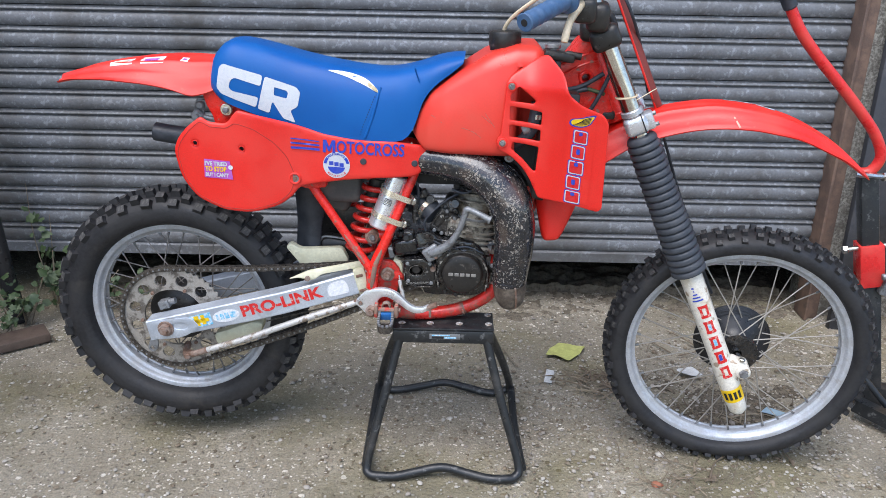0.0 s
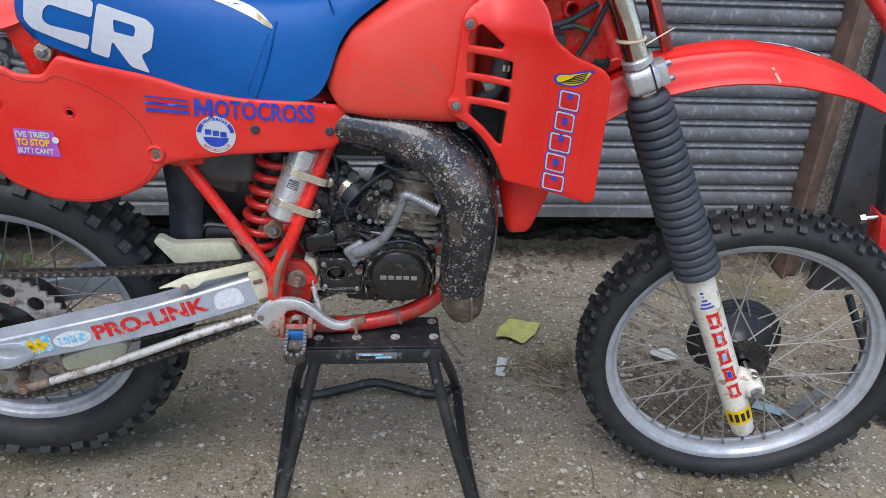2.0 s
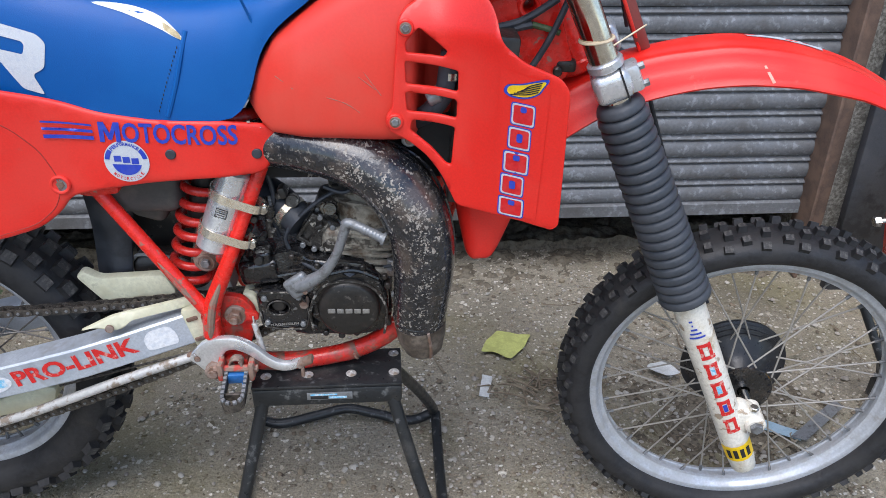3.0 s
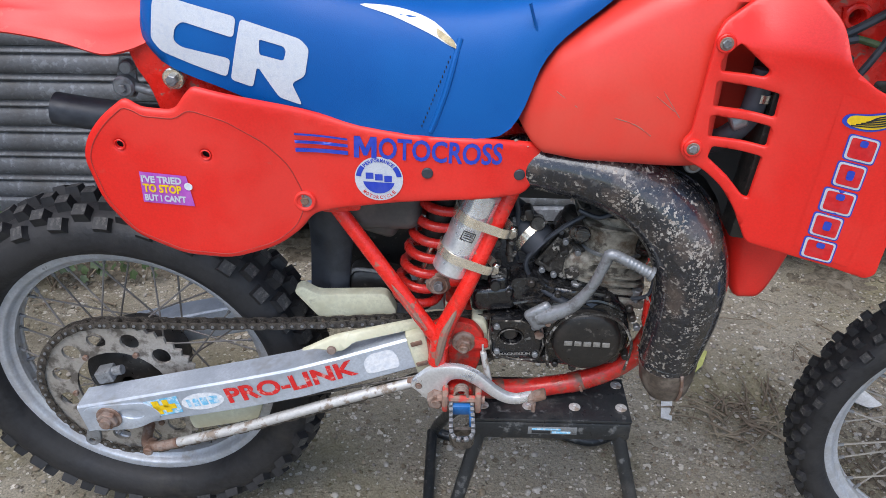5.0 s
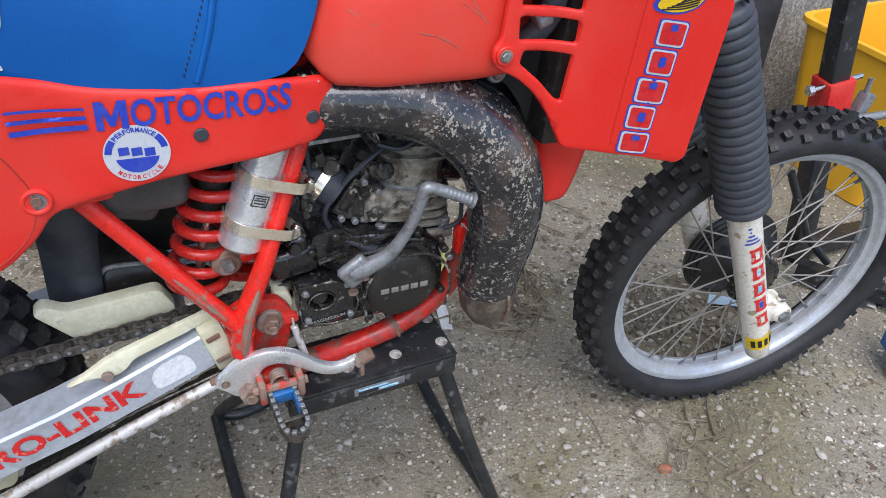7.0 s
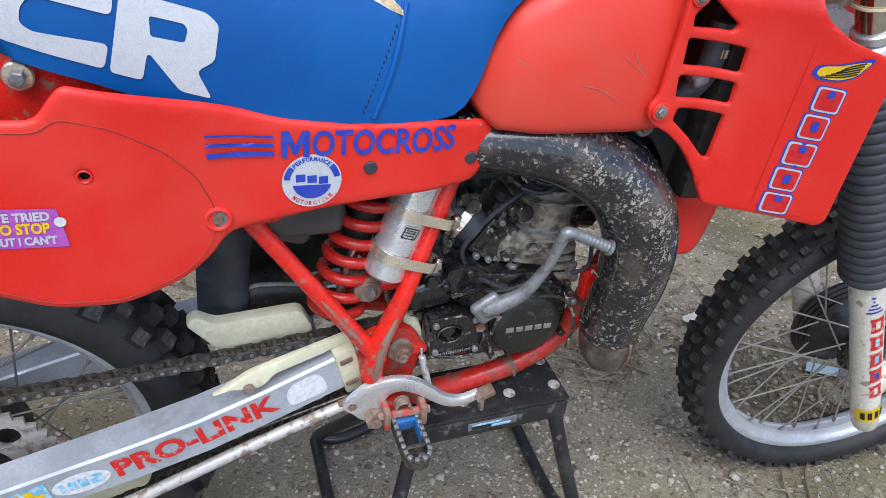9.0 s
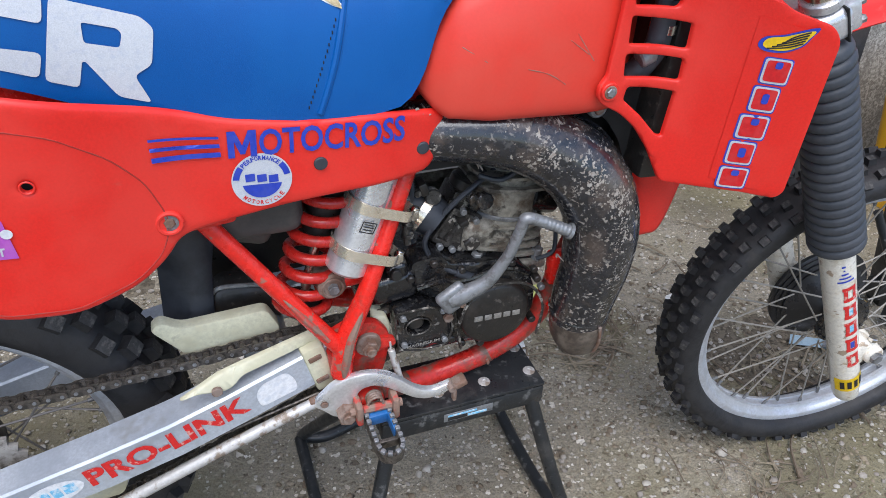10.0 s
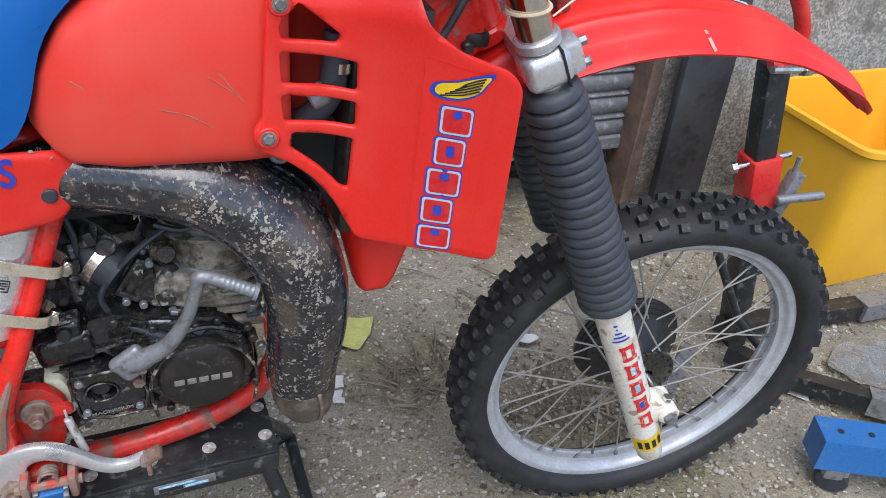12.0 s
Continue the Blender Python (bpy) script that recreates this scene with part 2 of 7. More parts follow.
BLUECARD = material("pale_blue_plastic", (0.30, 0.42, 0.50), 0.45, second=(0.4, 0.5, 0.56), scale=30, amount=0.5)
PLANK = material("wet_brown_plank", (0.12, 0.085, 0.065), 0.6, second=(0.07, 0.05, 0.04), scale=12, amount=0.7, bump=0.3)
STONE = material("pebble_stone", (0.40, 0.37, 0.32), 0.8, second=(0.22, 0.19, 0.16), scale=9, amount=0.9, bump=0.3)
BRICKRED = material("red_stone", (0.36, 0.14, 0.08), 0.8, second=(0.25, 0.10, 0.06), scale=30, amount=0.6, bump=0.3)
EARTH = material("dark_trodden_earth", (0.098, 0.080, 0.056), 0.95, second=(0.18, 0.152, 0.112), scale=55, amount=0.8, bump=0.9, grain=110, spread=0.55)
PIPETAIL = material("brown_heated_pipe_end", (0.085, 0.066, 0.052), 0.45, second=(0.20, 0.165, 0.13), scale=55, amount=0.7, edge=(0.48, 0.62), bump=0.3, grain=140, spread=0.4, dirt=(0.045, 0.034, 0.027), dirt_scale=24, dirt_edge=(0.5, 0.66))
BAREPAINT = material("flaked_bare_metal", (0.34, 0.31, 0.27), 0.6, second=(0.18, 0.14, 0.11), scale=160, amount=0.8, bump=0.2)
BAG = material("clear_crumpled_film", (0.62, 0.62, 0.60), 0.25, second=(0.45, 0.45, 0.43), scale=30, amount=0.6, bump=0.3)
BAG.node_tree.nodes["Principled BSDF"].inputs["Transmission Weight"].default_value = 0.75


def ground_material():
    """Worn concrete with pale and brown pebbles showing in it."""
    m = bpy.data.materials.new("worn_pebble_concrete")
    m.use_nodes = True
    n, link = m.node_tree.nodes, m.node_tree.links.new
    b = n["Principled BSDF"]
    b.inputs["Roughness"].default_value = 0.88
    co = n.new("ShaderNodeTexCoord").outputs["Object"]

    def ramp(value, stops):
        r = n.new("ShaderNodeValToRGB")
        link(value, r.inputs["Fac"])
        while len(r.color_ramp.elements) < len(stops):
            r.color_ramp.elements.new(0.5)
        for e, (p, c) in zip(r.color_ramp.elements, stops):
            e.position, e.color = p, (*c, 1)
        return r.outputs["Color"]

    def nz(s, d=6.0, rough=0.6):
        x = n.new("ShaderNodeTexNoise")
        x.inputs["Scale"].default_value, x.inputs["Detail"].default_value, x.inputs["Roughness"].default_value = s, d, rough
        link(co, x.inputs["Vector"])
        return x.outputs["Fac"]

    def mixed(fac, a, c, kind="MIX"):
        x = n.new("ShaderNodeMix")
        x.data_type, x.blend_type = "RGBA", kind
        for k, v in ((0, fac), (6, a), (7, c)):
            if isinstance(v, (float, int)):
                x.inputs[k].default_value = v
            elif isinstance(v, tuple):
                x.inputs[k].default_value = (*v, 1)
            else:
                link(v, x.inputs[k])
        return x.outputs[2]

    def math_node(op, a, c):
        x = n.new("ShaderNodeMath")
        x.operation = op
        for k, v in ((0, a), (1, c)):
            if isinstance(v, float):
                x.inputs[k].default_value = v
            else:
                link(v, x.inputs[k])
        return x.outputs[0]

    base = ramp(nz(2.3, 9, 0.7), [(0.30, (0.155, 0.125, 0.080)), (0.5, (0.315, 0.270, 0.192)), (0.72, (0.44, 0.39, 0.30))])
    base = mixed(0.75, base, ramp(nz(230, 4, 0.8), [(0.38, (0.16, 0.15, 0.14)), (0.60, (1.0, 1.0, 1.0))]), "MULTIPLY")
    base = mixed(math_node("MULTIPLY", nz(45, 5), 0.55), base, (0.42, 0.39, 0.32))
    height = None
    col = base
    for s, keep, size, shades in ((38.0, 0.70, 0.55, ((0.13, 0.09, 0.055), (0.38, 0.32, 0.235), (0.66, 0.60, 0.50))), (62.0, 0.46, 0.60, ((0.09, 0.065, 0.04), (0.42, 0.36, 0.275), (0.80, 0.75, 0.66))), (130.0, 0.42, 0.58, ((0.08, 0.06, 0.045), (0.50, 0.44, 0.35), (0.80, 0.76, 0.69)))):
        ns = n.new("ShaderNodeTexNoise")
        ns.inputs["Scale"].default_value = s * 1.6
        link(co, ns.inputs["Vector"])
        warp = n.new("ShaderNodeMix")
        warp.data_type = "RGBA"
        warp.inputs[0].default_value = 0.85 / s
        link(co, warp.inputs[6])
        link(ns.outputs["Color"], warp.inputs[7])
        v = n.new("ShaderNodeTexVoronoi")
        v.inputs["Scale"].default_value = s
        link(warp.outputs[2], v.inputs["Vector"])
        sep = n.new("ShaderNodeSeparateColor")
        link(v.outputs["Color"], sep.inputs["Color"])
        away = math_node("SUBTRACT", math_node("MULTIPLY", sep.outputs[2], size), v.outputs["Distance"])
        inside_ = n.new("ShaderNodeMapRange")
        inside_.inputs["From Min"].default_value, inside_.inputs["From Max"].default_value = 0.0, 0.06
        link(away, inside_.inputs["Value"])
        fac = math_node("MULTIPLY", inside_.outputs["Result"], math_node("GREATER_THAN", sep.outputs[0], keep))
        stone = ramp(sep.outputs[1], [(0.0, shades[0]), (0.5, shades[1]), (1.0, shades[2])])
        col = mixed(math_node("MULTIPLY", fac, 0.92), col, stone)
        height = math_node("MULTIPLY", fac, 0.5) if height is None else math_node("ADD", height, math_node("MULTIPLY", fac, 0.4))
    # moss and damp soil in large uneven patches
    col = mixed(ramp(nz(1.7, 8, 0.65), [(0.46, (0, 0, 0)), (0.62, (0.55, 0.55, 0.55))]), col, (0.17, 0.15, 0.060))
    col = mixed(ramp(nz(0.9, 9, 0.7), [(0.52, (0, 0, 0)), (0.66, (0.55, 0.55, 0.55))]), col, (0.085, 0.072, 0.058))
    link(col, b.inputs["Base Color"])
    bu = n.new("ShaderNodeBump")
    bu.inputs["Strength"].default_value, bu.inputs["Distance"].default_value = 1.0, 0.010
    link(math_node("ADD", height, math_node("MULTIPLY", nz(90, 6), 0.8)), bu.inputs["Height"])
    link(bu.outputs["Normal"], b.inputs["Normal"])
    return m


GROUND = ground_material()


# ---- mesh building ----
from mathutils.bvhtree import BVHTree
from mathutils.geometry import delaunay_2d_cdt


class Shape:
    """Points and faces that grow by joining."""

    def __init__(self, v=(), f=()):
        self.v, self.f = [Vector(p) for p in v], [tuple(x) for x in f]

    def __add__(self, other):
        k = len(self.v)
        return Shape(self.v + other.v, self.f + [tuple(i + k for i in x) for x in other.f])

    def moved(self, m):
        return Shape([m @ p for p in self.v], self.f)

    def tree(self):
        return BVHTree.FromPolygons(self.v, self.f)


def mesh_of(name, shape, mat, sharp=40):
    me = bpy.data.meshes.new(name)
    me.from_pydata(shape.v, [], shape.f)
    bm = bmesh.new()
    bm.from_mesh(me)
    bmesh.ops.recalc_face_normals(bm, faces=bm.faces)
    for face in bm.faces:
        face.smooth = True
    bm.to_mesh(me)
    bm.free()
    me.set_sharp_from_angle(angle=radians(sharp))
    me.materials.append(mat)
    return me


def part(name, shape, mat, parent=None, label="", sharp=40):
    ob = new(name, mesh_of(name, shape, mat, sharp))
    if parent:
        ob.parent = parent
    return tagged(ob, label=label) if label else ob


def thing(name, label, category, group="", at=None):
    ob = new(name)
    if at:
        ob.matrix_world = at
    return tagged(ob, label, category, group)


def curve(points, n=8, closed=False):
    """A smooth line through the points."""
    p = [Vector(q) for q in points]
    if len(p) < 3 and not closed:
        return p
    out, k = [], len(p)
    for i in range(k if closed else k - 1):
        a, b, c, d = (p[j % k] if closed else p[min(max(j, 0), k - 1)] for j in (i - 1, i, i + 1, i + 2))
        for s in range(n):
            t = s / n
            out.append(0.5 * (2 * b + (c - a) * t + (2 * a - 5 * b + 4 * c - d) * t * t + (3 * b - a - 3 * c + d) * t**3))
    return out if closed else out + [p[-1]]


def loft(rings, caps=True, closed=True):
    v, f, k = [p for r in rings for p in r], [], len(rings[0])
    for i in range(len(rings) - 1):
        for j in range(k if closed else k - 1):
            a, b = i * k + j, i * k + (j + 1) % k
            f.append((a, b, b + k, a + k))
    if caps:
        f += [tuple(range(k)), tuple(range((len(rings) - 1) * k, len(rings) * k))]
    return Shape(v, f)


def tube(points, r, n=10, smooth=6, ends=True, rings_r=None):
    """A round bar along a line; r is a number, or one number for each given point."""
    raw = [Vector(q) for q in points]
    line = curve(raw, smooth) if smooth else raw
    radii = [float(r)] * len(line) if isinstance(r, (int, float)) else np.interp(np.linspace(0, len(raw) - 1, len(line)), range(len(raw)), r).tolist()
    rings, side = [], None
    for i, p in enumerate(line):
        d = (line[min(i + 1, len(line) - 1)] - line[max(i - 1, 0)]).normalized()
        if side is None:
            side = d.orthogonal().normalized()
        side = (side - d * side.dot(d)).normalized()
        up = d.cross(side)
        rings.append([p + radii[i] * (math.cos(2 * math.pi * j / n) * side + math.sin(2 * math.pi * j / n) * up) for j in range(n)])
    return loft(rings, ends)


def rod(a, b, r, n=14, chamfer=0.0, r2=None):
    a, b = Vector(a), Vector(b)
    r2 = r if r2 is None else r2
    if not chamfer:
        return tube([a, b], [r, r2], n, 0)
    d = (b - a).normalized() * chamfer
    return tube([a, a + d, b - d, b], [r - chamfer, r, r2, r2 - chamfer], n, 0)


def spin(profile, centre, n=64, closed=True):
    """Turns a profile of (radius, y) round the cross axis through centre."""
    c = Vector(centre)
    rings = [[c + Vector((r * math.cos(2 * math.pi * i / n), y, r * math.sin(2 * math.pi * i / n))) for r, y in profile] for i in range(n)]
    s = loft(rings + [rings[0]], False, closed)
    return s


def block(size, m=None, bevel=0.003, seg=2):
    bm = bmesh.new()
    bmesh.ops.create_cube(bm, size=1)
    bmesh.ops.scale(bm, vec=size, verts=bm.verts)
    if bevel:
        bmesh.ops.bevel(bm, geom=list(bm.edges), offset=min(bevel, min(size) * 0.45), segments=seg, affect="EDGES", profile=0.5)
    bm.verts.index_update()
    s = Shape([v.co.copy() for v in bm.verts], [[v.index for v in f.verts] for f in bm.faces])
    bm.free()
    return s.moved(m) if m else s


def fillet(points, r=0.01, n=4):
    """The outline with its corners rounded; r is one radius for all."""
    p, out = [Vector(q) for q in points], []
    for i, b in enumerate(p):
        a, c = p[i - 1], p[(i + 1) % len(p)]
        k = min(r, 0.45 * (a - b).length, 0.45 * (c - b).length)
        s, e = b + (a - b).normalized() * k, b + (c - b).normalized() * k
        for j in range(n + 1):
            t = j / n
            out.append(s * (1 - t) ** 2 + b * 2 * t * (1 - t) + e * t * t)
    return out


def inside(p, poly):
    hit, k = False, len(poly)
    for i in range(k):
        a, b = poly[i], poly[i - 1]
        if (a[1] > p[1]) != (b[1] > p[1]) and p[0] < (b[0] - a[0]) * (p[1] - a[1]) / (b[1] - a[1]) + a[0]:
            hit = not hit
    return hit


def near_edge(p, loops):
    best = 9.0
    for loop in loops:
        for i in range(len(loop)):
            a, b = loop[i - 1], loop[i]
            ab = b - a
            t = max(0.0, min(1.0, (p - a).dot(ab) / max(ab.length_squared, 1e-12)))
            best = min(best, (a + ab * t - p).length)
    return best


def dense(loop, step):
    out = []
    for i, a in enumerate(loop):
        b = loop[(i + 1) % len(loop)]
        k = max(1, int((b - a).length / step))
        out += [a.lerp(b, j / k) for j in range(k)]
    return out


def sheet(outline, depth, thick=0.004, holes=(), step=0.02, edge=0.004):
    """A moulded plate seen from the side: outline in x and z, depth(x, z) its outer face, rounded at the edge."""
    loops = [dense([Vector(q[:2]) for q in loop], step) for loop in (outline, *holes)]
    pts, edges = [], []
    for loop in loops:
        k = len(pts)
        pts += loop
        edges += [(k + i, k + (i + 1) % len(loop)) for i in range(len(loop))]
    xs, zs = [p.x for p in loops[0]], [p.y for p in loops[0]]

    def within(p):
        return inside(p, loops[0]) and not any(inside(p, h) for h in loops[1:])

    extra = []
    if edge:
        for loop in loops:
            for i, p in enumerate(loop):
                t = loop[(i + 1) % len(loop)] - loop[i - 1]
                if t.length < 1e-9:
                    continue
                nrm = Vector((-t.y, t.x)).normalized()
                for d in (edge * 0.3, edge):
                    for q in (p + nrm * d, p - nrm * d):
                        if within(q) and near_edge(q, loops) > d * 0.8:
                            extra.append(q)
    x = min(xs) + step / 2
    while x < max(xs):
        z = min(zs) + step / 2
        while z < max(zs):
            q = Vector((x, z))
            if within(q) and near_edge(q, loops) > max(edge * 1.5, step * 0.4):
                extra.append(q)
            z += step
        x += step
    v2, _, faces, *_ = delaunay_2d_cdt(pts + extra, edges, [], 0, 1e-6)
    keep = [f for f in faces if within(sum((v2[i] for i in f), Vector((0, 0))) / len(f))]
    front, k = [], len(v2)
    for p in v2:
        d = near_edge(p, loops) if edge else 9.0
        sink = edge * (1 - math.sqrt(max(0.0, 1 - (1 - d / edge) ** 2))) if edge and d < edge else 0.0
        front.append(Vector((p.x, depth(p.x, p.y) + sink, p.y)))
    if not thick:
        return Shape(front, keep)
    back = [Vector((p.x, depth(p.x, p.y) + max(thick, edge * 1.2), p.y)) for p in v2]
    count = {}
    for f in keep:
        for i in range(len(f)):
            e = (f[i - 1], f[i])
            count[tuple(sorted(e))] = count.get(tuple(sorted(e)), 0) + 1
    rim = [(a, b, b + k, a + k) for (a, b), c in count.items() if c == 1]
    return Shape(front + back, keep + [tuple(i + k for i in reversed(f)) for f in keep] + rim)


def draped(outline, tree, lift=0.0012, step=0.015, holes=()):
    """A thin print that lies on the near side of a surface."""
    last = [-0.12]

    def depth(x, z):
        hit = tree.ray_cast(Vector((x, -1.5, z)), Vector((0, 1, 0)))
        if hit[0] is not None:
            last[0] = hit[0].y
        return last[0] - lift

    return sheet(outline, depth, 0.0, holes, step, 0.0)


def words(text, bold=0.0):
    """Lettering one unit high as a flat shape in x and z, with thickened strokes."""
    c = bpy.data.curves.new("words", "FONT")
    c.body, c.size, c.offset, c.resolution_u = text, 1.0, bold, 3
    ob = new("words", c)
    me = ob.to_mesh()
    s = Shape([(p.co.x, -p.co.z, p.co.y) for p in me.vertices], [list(f.vertices) for f in me.polygons])
    ob.to_mesh_clear()
    bpy.data.objects.remove(ob)
    bpy.data.curves.remove(c)
    return s


def onto(shape, tree, lift=0.0012):
    last, out = -0.12, []
    for p in shape.v:
        hit = tree.ray_cast(Vector((p.x, -1.5, p.z)), Vector((0, 1, 0)))
        last = hit[0].y if hit[0] is not None else last
        out.append(Vector((p.x, last - lift, p.z)))
    return Shape(out, shape.f)


def fitted_words(text, width, height, m, bold=0.0):
    """Lettering of a given width and height, foot at the origin of m."""
    s = words(text, bold)
    xs, zs = [p.x for p in s.v], [p.z for p in s.v]
    k, j = width / (max(xs) - min(xs)), height / (max(zs) - min(zs))
    return Shape([((p.x - min(xs)) * k, 0, (p.z - min(zs)) * j) for p in s.v], s.f).moved(m)


def interp(x, xs, ys):
    return float(np.interp(x, xs, ys))


# ---- ground, shutter and walls ----
def ground_shape():
    xs = sorted({*np.linspace(-2.2, 2.6, 97).round(3).tolist(), -400.0, -60.0, -12.0, -4.0, 4.0, 12.0, 60.0, 400.0})
    ys = sorted({*np.linspace(-1.6, 1.5, 63).round(3).tolist(), -400.0, -60.0, -12.0, -4.0, 3.0, 12.0, 60.0, 400.0})
    v = [(x, y, 0.0 if abs(x) > 3 or abs(y) > 1.6 else 0.006 * noise.noise((x * 4, y * 4, 0)) + 0.003 * noise.noise((x * 17, y * 17, 3)) - 0.003) for y in ys for x in xs]
    k = len(xs)
    return Shape(v, [(j * k + i, j * k + i + 1, j * k + k + i + 1, j * k + k + i) for j in range(len(ys) - 1) for i in range(k - 1)])


tagged(part("ground", ground_shape(), GROUND), "worn grey-brown concrete yard with pebbles showing", "ground", kind="structure")

WALL_Y, SHUT_L, SHUT_R, SHUT_B, PITCH = 0.945, -1.74, 1.47, 0.195, 0.0725


def slat_shape():
    """One rolled lath: a broad curve and a narrow bead between two grooves."""
    prof = []
    for i in range(9):
        a = math.pi * i / 8
        prof.append((0.006 + 0.046 * i / 8, -0.008 * math.sin(a) ** 0.7 if 0 < i < 8 else 0.0))
    prof += [(0.0535, 0.004), (0.0555, 0.004)]
    for i in range(6):
        a = math.pi * i / 5
        prof.append((0.057 + 0.0125 * i / 5, 0.001 - 0.007 * math.sin(a)))
    prof += [(0.071, 0.005), (PITCH + 0.003, 0.005)]
    xs = np.linspace(SHUT_L - 0.03, SHUT_R + 0.03, 13)
    rings = [[Vector((x, y + 0.0015 * noise.noise((x * 2, z * 9, 0)), z)) for z, y in prof] + [Vector((x, 0.012, z)) for z, _ in reversed(prof[::4])] for x in xs]
    return loft(rings)


shutter = tagged(part("shutter", loft([[Vector((x, WALL_Y + y, SHUT_B + z)) for y, z in ((-0.012, 0), (-0.012, 0.035), (-0.004, 0.04), (0.012, 0.04), (0.012, 0.004), (-0.004, 0.0))] for x in np.linspace(SHUT_L - 0.03, SHUT_R + 0.03, 9)]), GALV),
                 "grey galvanised roller shutter, lowered, above bare ground", "shutter", kind="structure")
slat_mesh = mesh_of("slat", slat_shape(), GALV, 50)
for i in range(28):
    s = new("slat", slat_mesh)
    s.parent = shutter
    s.location = (0, WALL_Y + 0.002 * noise.noise((i * 3.1, 0, 0)), SHUT_B + 0.036 + i * PITCH)
TOP = SHUT_B + 0.036 + 28 * PITCH

tagged(part("jamb", block((0.055, 0.08, 2.4), pose(SHUT_R + 0.027, WALL_Y - 0.02, 1.2), 0.006) + block((0.012, 0.10, 2.4), pose(SHUT_R + 0.002, WALL_Y - 0.03, 1.2), 0.004), RUSTJAMB), "brown rusted steel door jamb beside the shutter", "door jamb", kind="structure")
tagged(part("jamb", block((0.075, 0.10, 2.4), pose(SHUT_L - 0.037, WALL_Y - 0.03, 1.2), 0.006), RUSTJAMB), "brown rusted steel door jamb beside the shutter", "door jamb", kind="structure")


def rough_wall(x0, x1, z0, z1, y, depth):
    nx, nz_ = max(2, int((x1 - x0) / 0.04)), max(2, int((z1 - z0) / 0.04))
    v = [(x, y + 0.012 * noise.noise((x * 6, 1, z * 6)) + 0.006 * noise.noise((x * 25, 2, z * 25)), z) for z in np.linspace(z0, z1, nz_ + 1) for x in np.linspace(x0, x1, nx + 1)]
    k = nx + 1
    f = [(j * k + i, j * k + i + 1, j * k + k + i + 1, j * k + k + i) for j in range(nz_) for i in range(nx)]
    return Shape(v, f) + block((x1 - x0, depth, z1 - z0), pose((x0 + x1) / 2, y + depth / 2 + 0.025, (z0 + z1) / 2), 0)


tagged(part("wall_right", rough_wall(SHUT_R + 0.055, 4.0, -0.05, 2.6, WALL_Y - 0.02, 0.2), RENDERWALL), "rough grey pebbledashed wall", "wall", kind="structure")
tagged(part("wall_left", rough_wall(-4.0, SHUT_L - 0.075, -0.05, 2.6, WALL_Y, 0.2), RENDERWALL), "rough grey pebbledashed wall", "wall", kind="structure")
tagged(part("wall_above", rough_wall(-4.0, 4.0, TOP - 0.02, 3.4, WALL_Y - 0.06, 0.2) , RENDERWALL), "rough grey wall above the shutter", "wall", kind="structure")
tagged(part("wall_back", block((8.0, 0.1, 3.4), pose(0, WALL_Y + 1.6, 1.7), 0) + block((8.0, 1.6, 0.1), pose(0, WALL_Y + 0.85, 3.4), 0) + block((0.1, 1.6, 3.4), pose(-3.9, WALL_Y + 0.9, 1.7), 0) + block((0.1, 1.6, 3.4), pose(3.9, WALL_Y + 0.9, 1.7), 0), BOARD),
       "dark inside of the garage behind the shutter", "wall", kind="structure")
# Unseen wall added to keep light off the left of shutter and yard.
tagged(part("shade_wall", block((0.2, 3.0, 1.7), pose(-1.95, -0.56, 0.85), 0.01), RENDERWALL), "unseen grey side wall added to shade the left end", "wall", kind="structure")


# ---- the motocross bike ----
BIKE = Matrix.Translation((0, 0.035, 0)) @ Matrix.Rotation(radians(-1.5), 4, "Z")
bike = thing("motocross_bike", "red and blue vintage motocross bike held up by a black stand", "motorbike", at=BIKE)

# steering: the fork is turned a little towards the near side
RAKE = radians(24.6)
AXIS_AT, AXIS = Vector((0.468, -0.012, 1.0)), Vector((math.sin(RAKE), 0, -math.cos(RAKE)))
STEER = Matrix.Translation(AXIS_AT) @ Matrix.Rotation(radians(7.5), 4, AXIS) @ Matrix.Translation(-AXIS_AT)
FORK_TOP, FORK_DIR = Vector((0.535, 0, 0.951)), Vector((0.313, 0, -0.681)).normalized()
FORK_MID, FORK_HALF = -0.016, 0.098


def fork_at(z, side=-1, ahead=0.0, out=0.0):
    p = FORK_TOP + FORK_DIR * ((FORK_TOP.z - z) / -FORK_DIR.z)
    return Vector((p.x, FORK_MID + side * FORK_HALF, p.z)) + Vector((math.cos(RAKE), 0, math.sin(RAKE))) * ahead + Vector((0, side * out, 0))


def knob_block(tang, wide, high, m):
    """One tread block, narrower at the top."""
    a, b, h = tang / 2, wide / 2, high
    v = [(-a, -b, -0.004), (a, -b, -0.004), (a, b, -0.004), (-a, b, -0.004), (-a * 0.8, -b * 0.82, h), (a * 0.8, -b * 0.82, h), (a * 0.8, b * 0.82, h), (-a * 0.8, b * 0.82, h)]
    return Shape(v, [(4, 5, 6, 7), (0, 1, 5, 4), (1, 2, 6, 5), (2, 3, 7, 6), (3, 0, 4, 7)]).moved(m)


